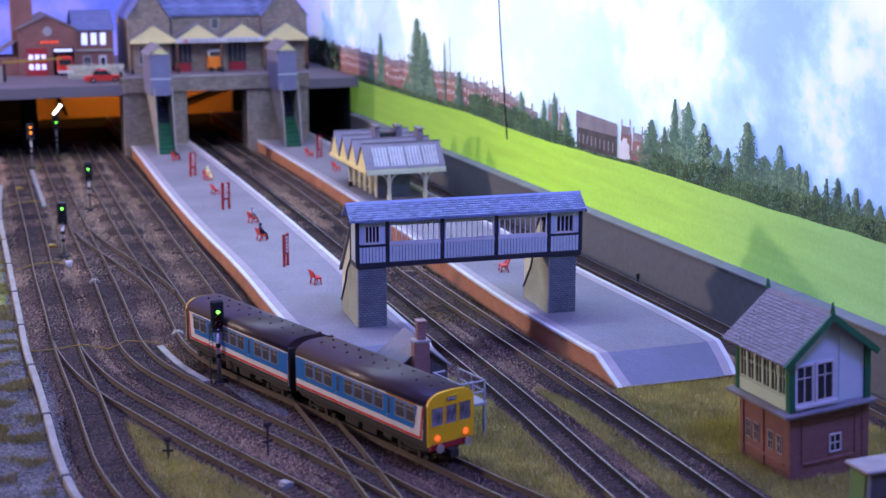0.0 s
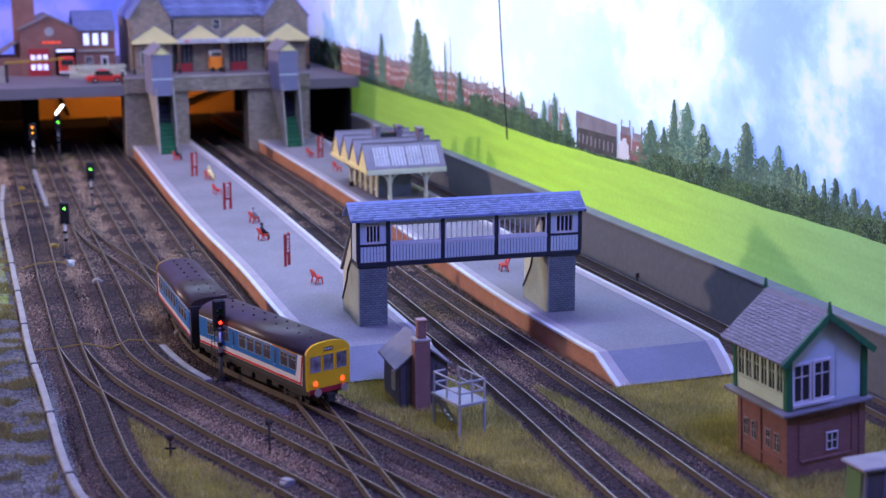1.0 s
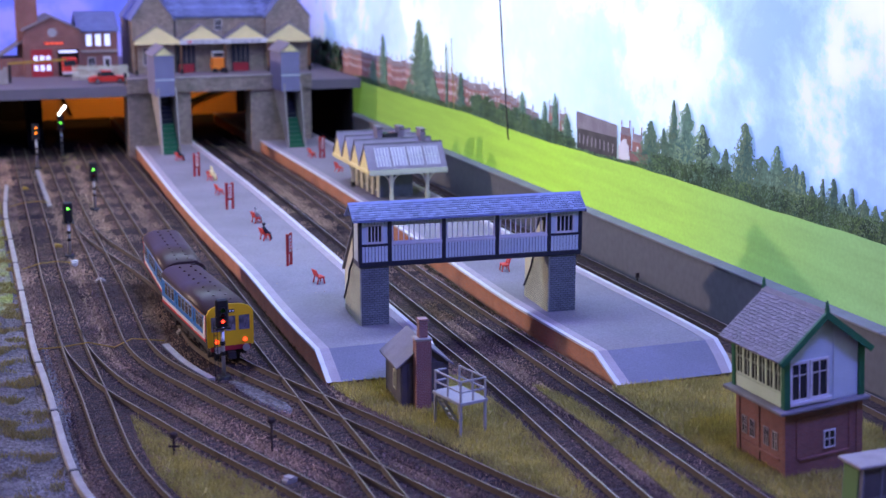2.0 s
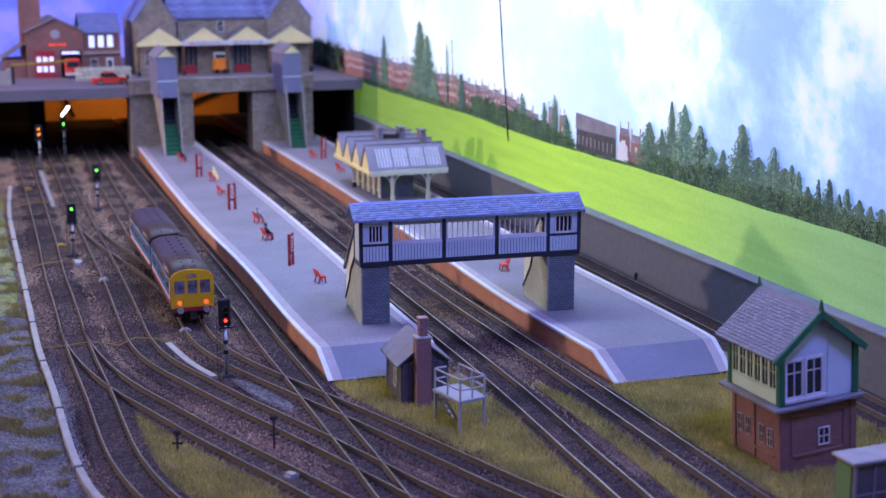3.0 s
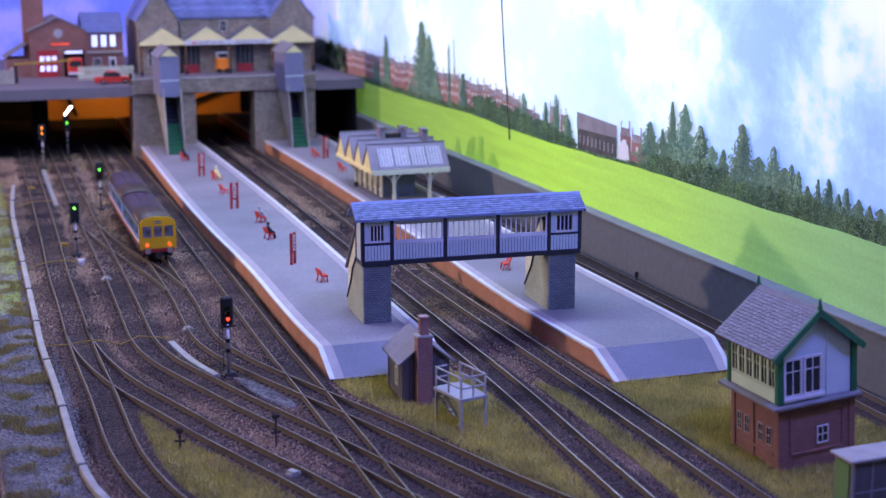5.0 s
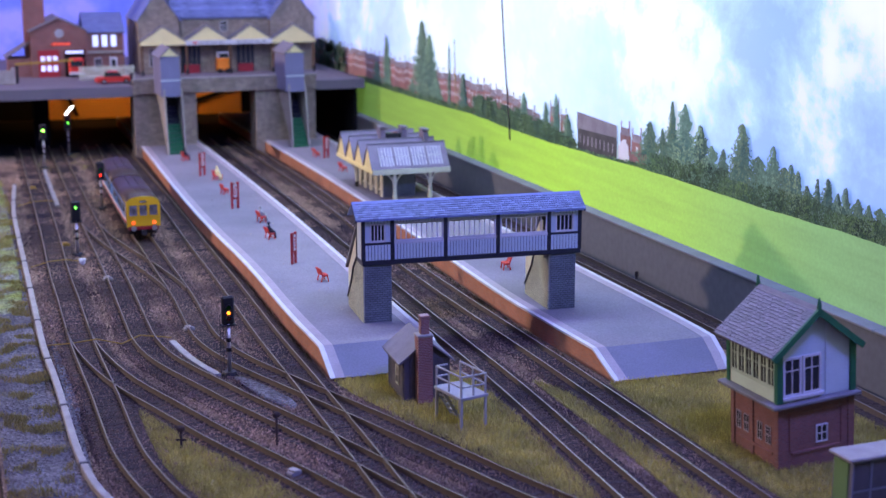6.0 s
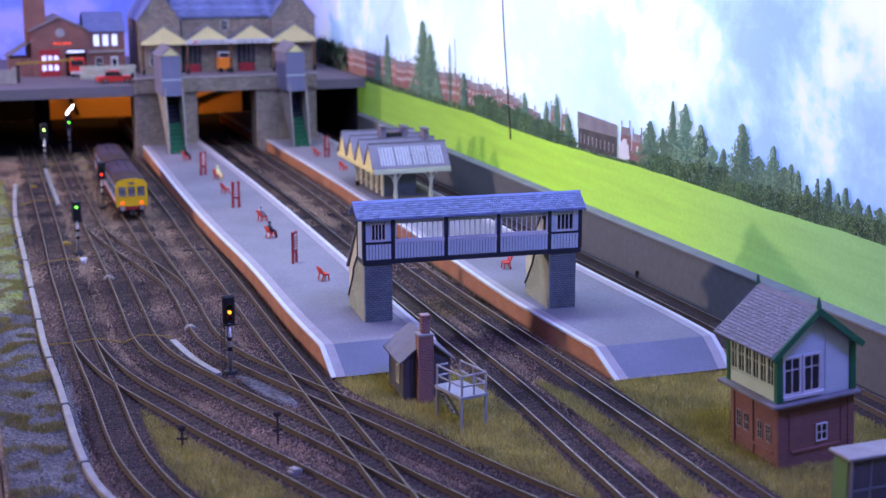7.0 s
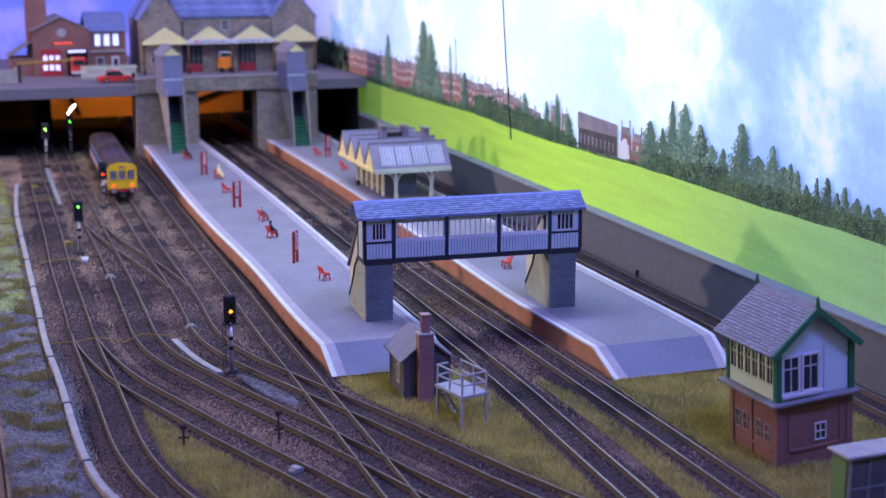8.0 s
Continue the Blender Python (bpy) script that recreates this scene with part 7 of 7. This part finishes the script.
blades("weeds", [(129.8, 530), (132.6, 530), (132.9, 600), (134.5, 660), (134.6, 720), (133.8, 800), (136.2, 930), (140, 1060), (137, 1060), (133, 930), (130.6, 800), (131.3, 700), (130.2, 600)], 5200, M["weed"], 0.4, 1.6, "dark brown-olive weeds along the platform's foot", 43, z=GROUND + 0.4)
blades("weeds", [(228.5, 470), (231.5, 470), (230.8, 560), (232.5, 640), (237.5, 830), (234.5, 830), (229.5, 640), (227.8, 560)], 3600, M["weed"], 0.3, 1.2, "dark brown-olive weeds along the platform's foot", 44, z=GROUND + 0.4)


def rubble(name, cx, cy, sx, sy, n, mat, label, seed, size=0.9):
    rng = np.random.default_rng(seed)
    base = np.array([(1, 0, 0), (0, 1, 0), (-1, 0, 0), (0, -1, 0), (0, 0, .8)])
    v, f = [], []
    for k in range(n):
        x, y, r, a = cx + rng.normal() * sx, cy + rng.normal() * sy, size * rng.uniform(0.4, 1.5), rng.uniform(0, 6.28)
        b = len(v)
        for p in base * rng.uniform(0.5, 1.3, (5, 3)):
            v.append((x + r * (p[0] * math.cos(a) - p[1] * math.sin(a)), y + r * (p[0] * math.sin(a) + p[1] * math.cos(a)), GROUND + 0.3 + r * p[2]))
        f += [(b + i, b + (i + 1) % 4, b + 4) for i in range(4)]
    raw_mesh(name, v, f, mat, None, label, "debris", "stuff")


rubble("ground_debris", 86, 735, 5.5, 45, 240, M["sleeper"], "dark lumps of debris between the tracks", 61)
rubble("ground_debris", 108, 470, 10, 30, 90, M["sleeper"], "dark lumps of debris by the crossing", 62, 0.8)
rubble("pale_debris", 88, 800, 18, 160, 70, M["gravel"], "pale specks scattered on the ballast", 63, 0.5)
rubble("pale_debris", 207, 560, 6, 110, 90, M["gravel"], "pale specks scattered on the ballast", 64, 0.45)

TRAIN = [railcar("blue, white and red railcar with yellow lit cab end", 1), railcar("blue, white and red railcar coupled behind the lit one", -1)]

loose_ballast()
for key in TRACKS:
    track(key)


# ---- what moves
def motions():
    line = LINES["C"]
    car_len = CAR_L * CAR_K
    # the cab front's place along the line (its y) at each time
    seen_t = [0.0, 0.5, 1.0, 1.5, 3.0, 3.5, 4.0, 4.5, 6.0, 6.5, 7.0, 7.5, 8.0]
    seen_y = [410.5, 441.8, 475.3, 506.2, 598.1, 631.3, 663.0, 691.5, 782.3, 813.0, 845.0, 876.5, 905.0]
    seen_s = [line.at_y(y) for y in seen_y]
    fit = np.polyfit(seen_t, seen_s, 4)
    rows = ([], [])
    for k in range(33):
        t = k * 0.25
        s_front = float(np.polyval(fit, t))
        for car in (0, 1):
            mid = s_front - car_len / 2 - car * (car_len + CAR_GAP)
            p_front, p_back = line.place(mid + BOGIE * CAR_K), line.place(mid - BOGIE * CAR_K)
            c = (p_front + p_back) / 2
            d = p_front - p_back
            rows[car].append((t, at(c[0], c[1], RAIL_TOP, math.degrees(math.atan2(d[1], d[0])))))
    walk(TRAIN[0], rows[0])
    walk(TRAIN[1], rows[1])
    # the bulbs shift from lens to lens as the signals change
    for key, h, steps in (("near", 19.8, [(0.0, 7.1), (0.44, 7.1), (0.48, 2.7), (5.2, 2.7), (5.24, 4.9), (8.0, 4.9)]),
                          ("mid", 18.5, [(0.0, 6.7), (5.2, 6.7), (5.24, 2.8), (8.0, 2.8)]),
                          ("far_upper", 21.0, [(0.0, 8.6), (5.2, 8.6), (5.24, 6.6), (8.0, 6.6)]),
                          ("far_lower", 21.0, [(0.0, 4.6), (5.2, 4.6), (5.24, 6.6), (8.0, 6.6)])):
        walk(BULBS[key], [(t, at(0, -1.1, h + z)) for t, z in steps])


motions()
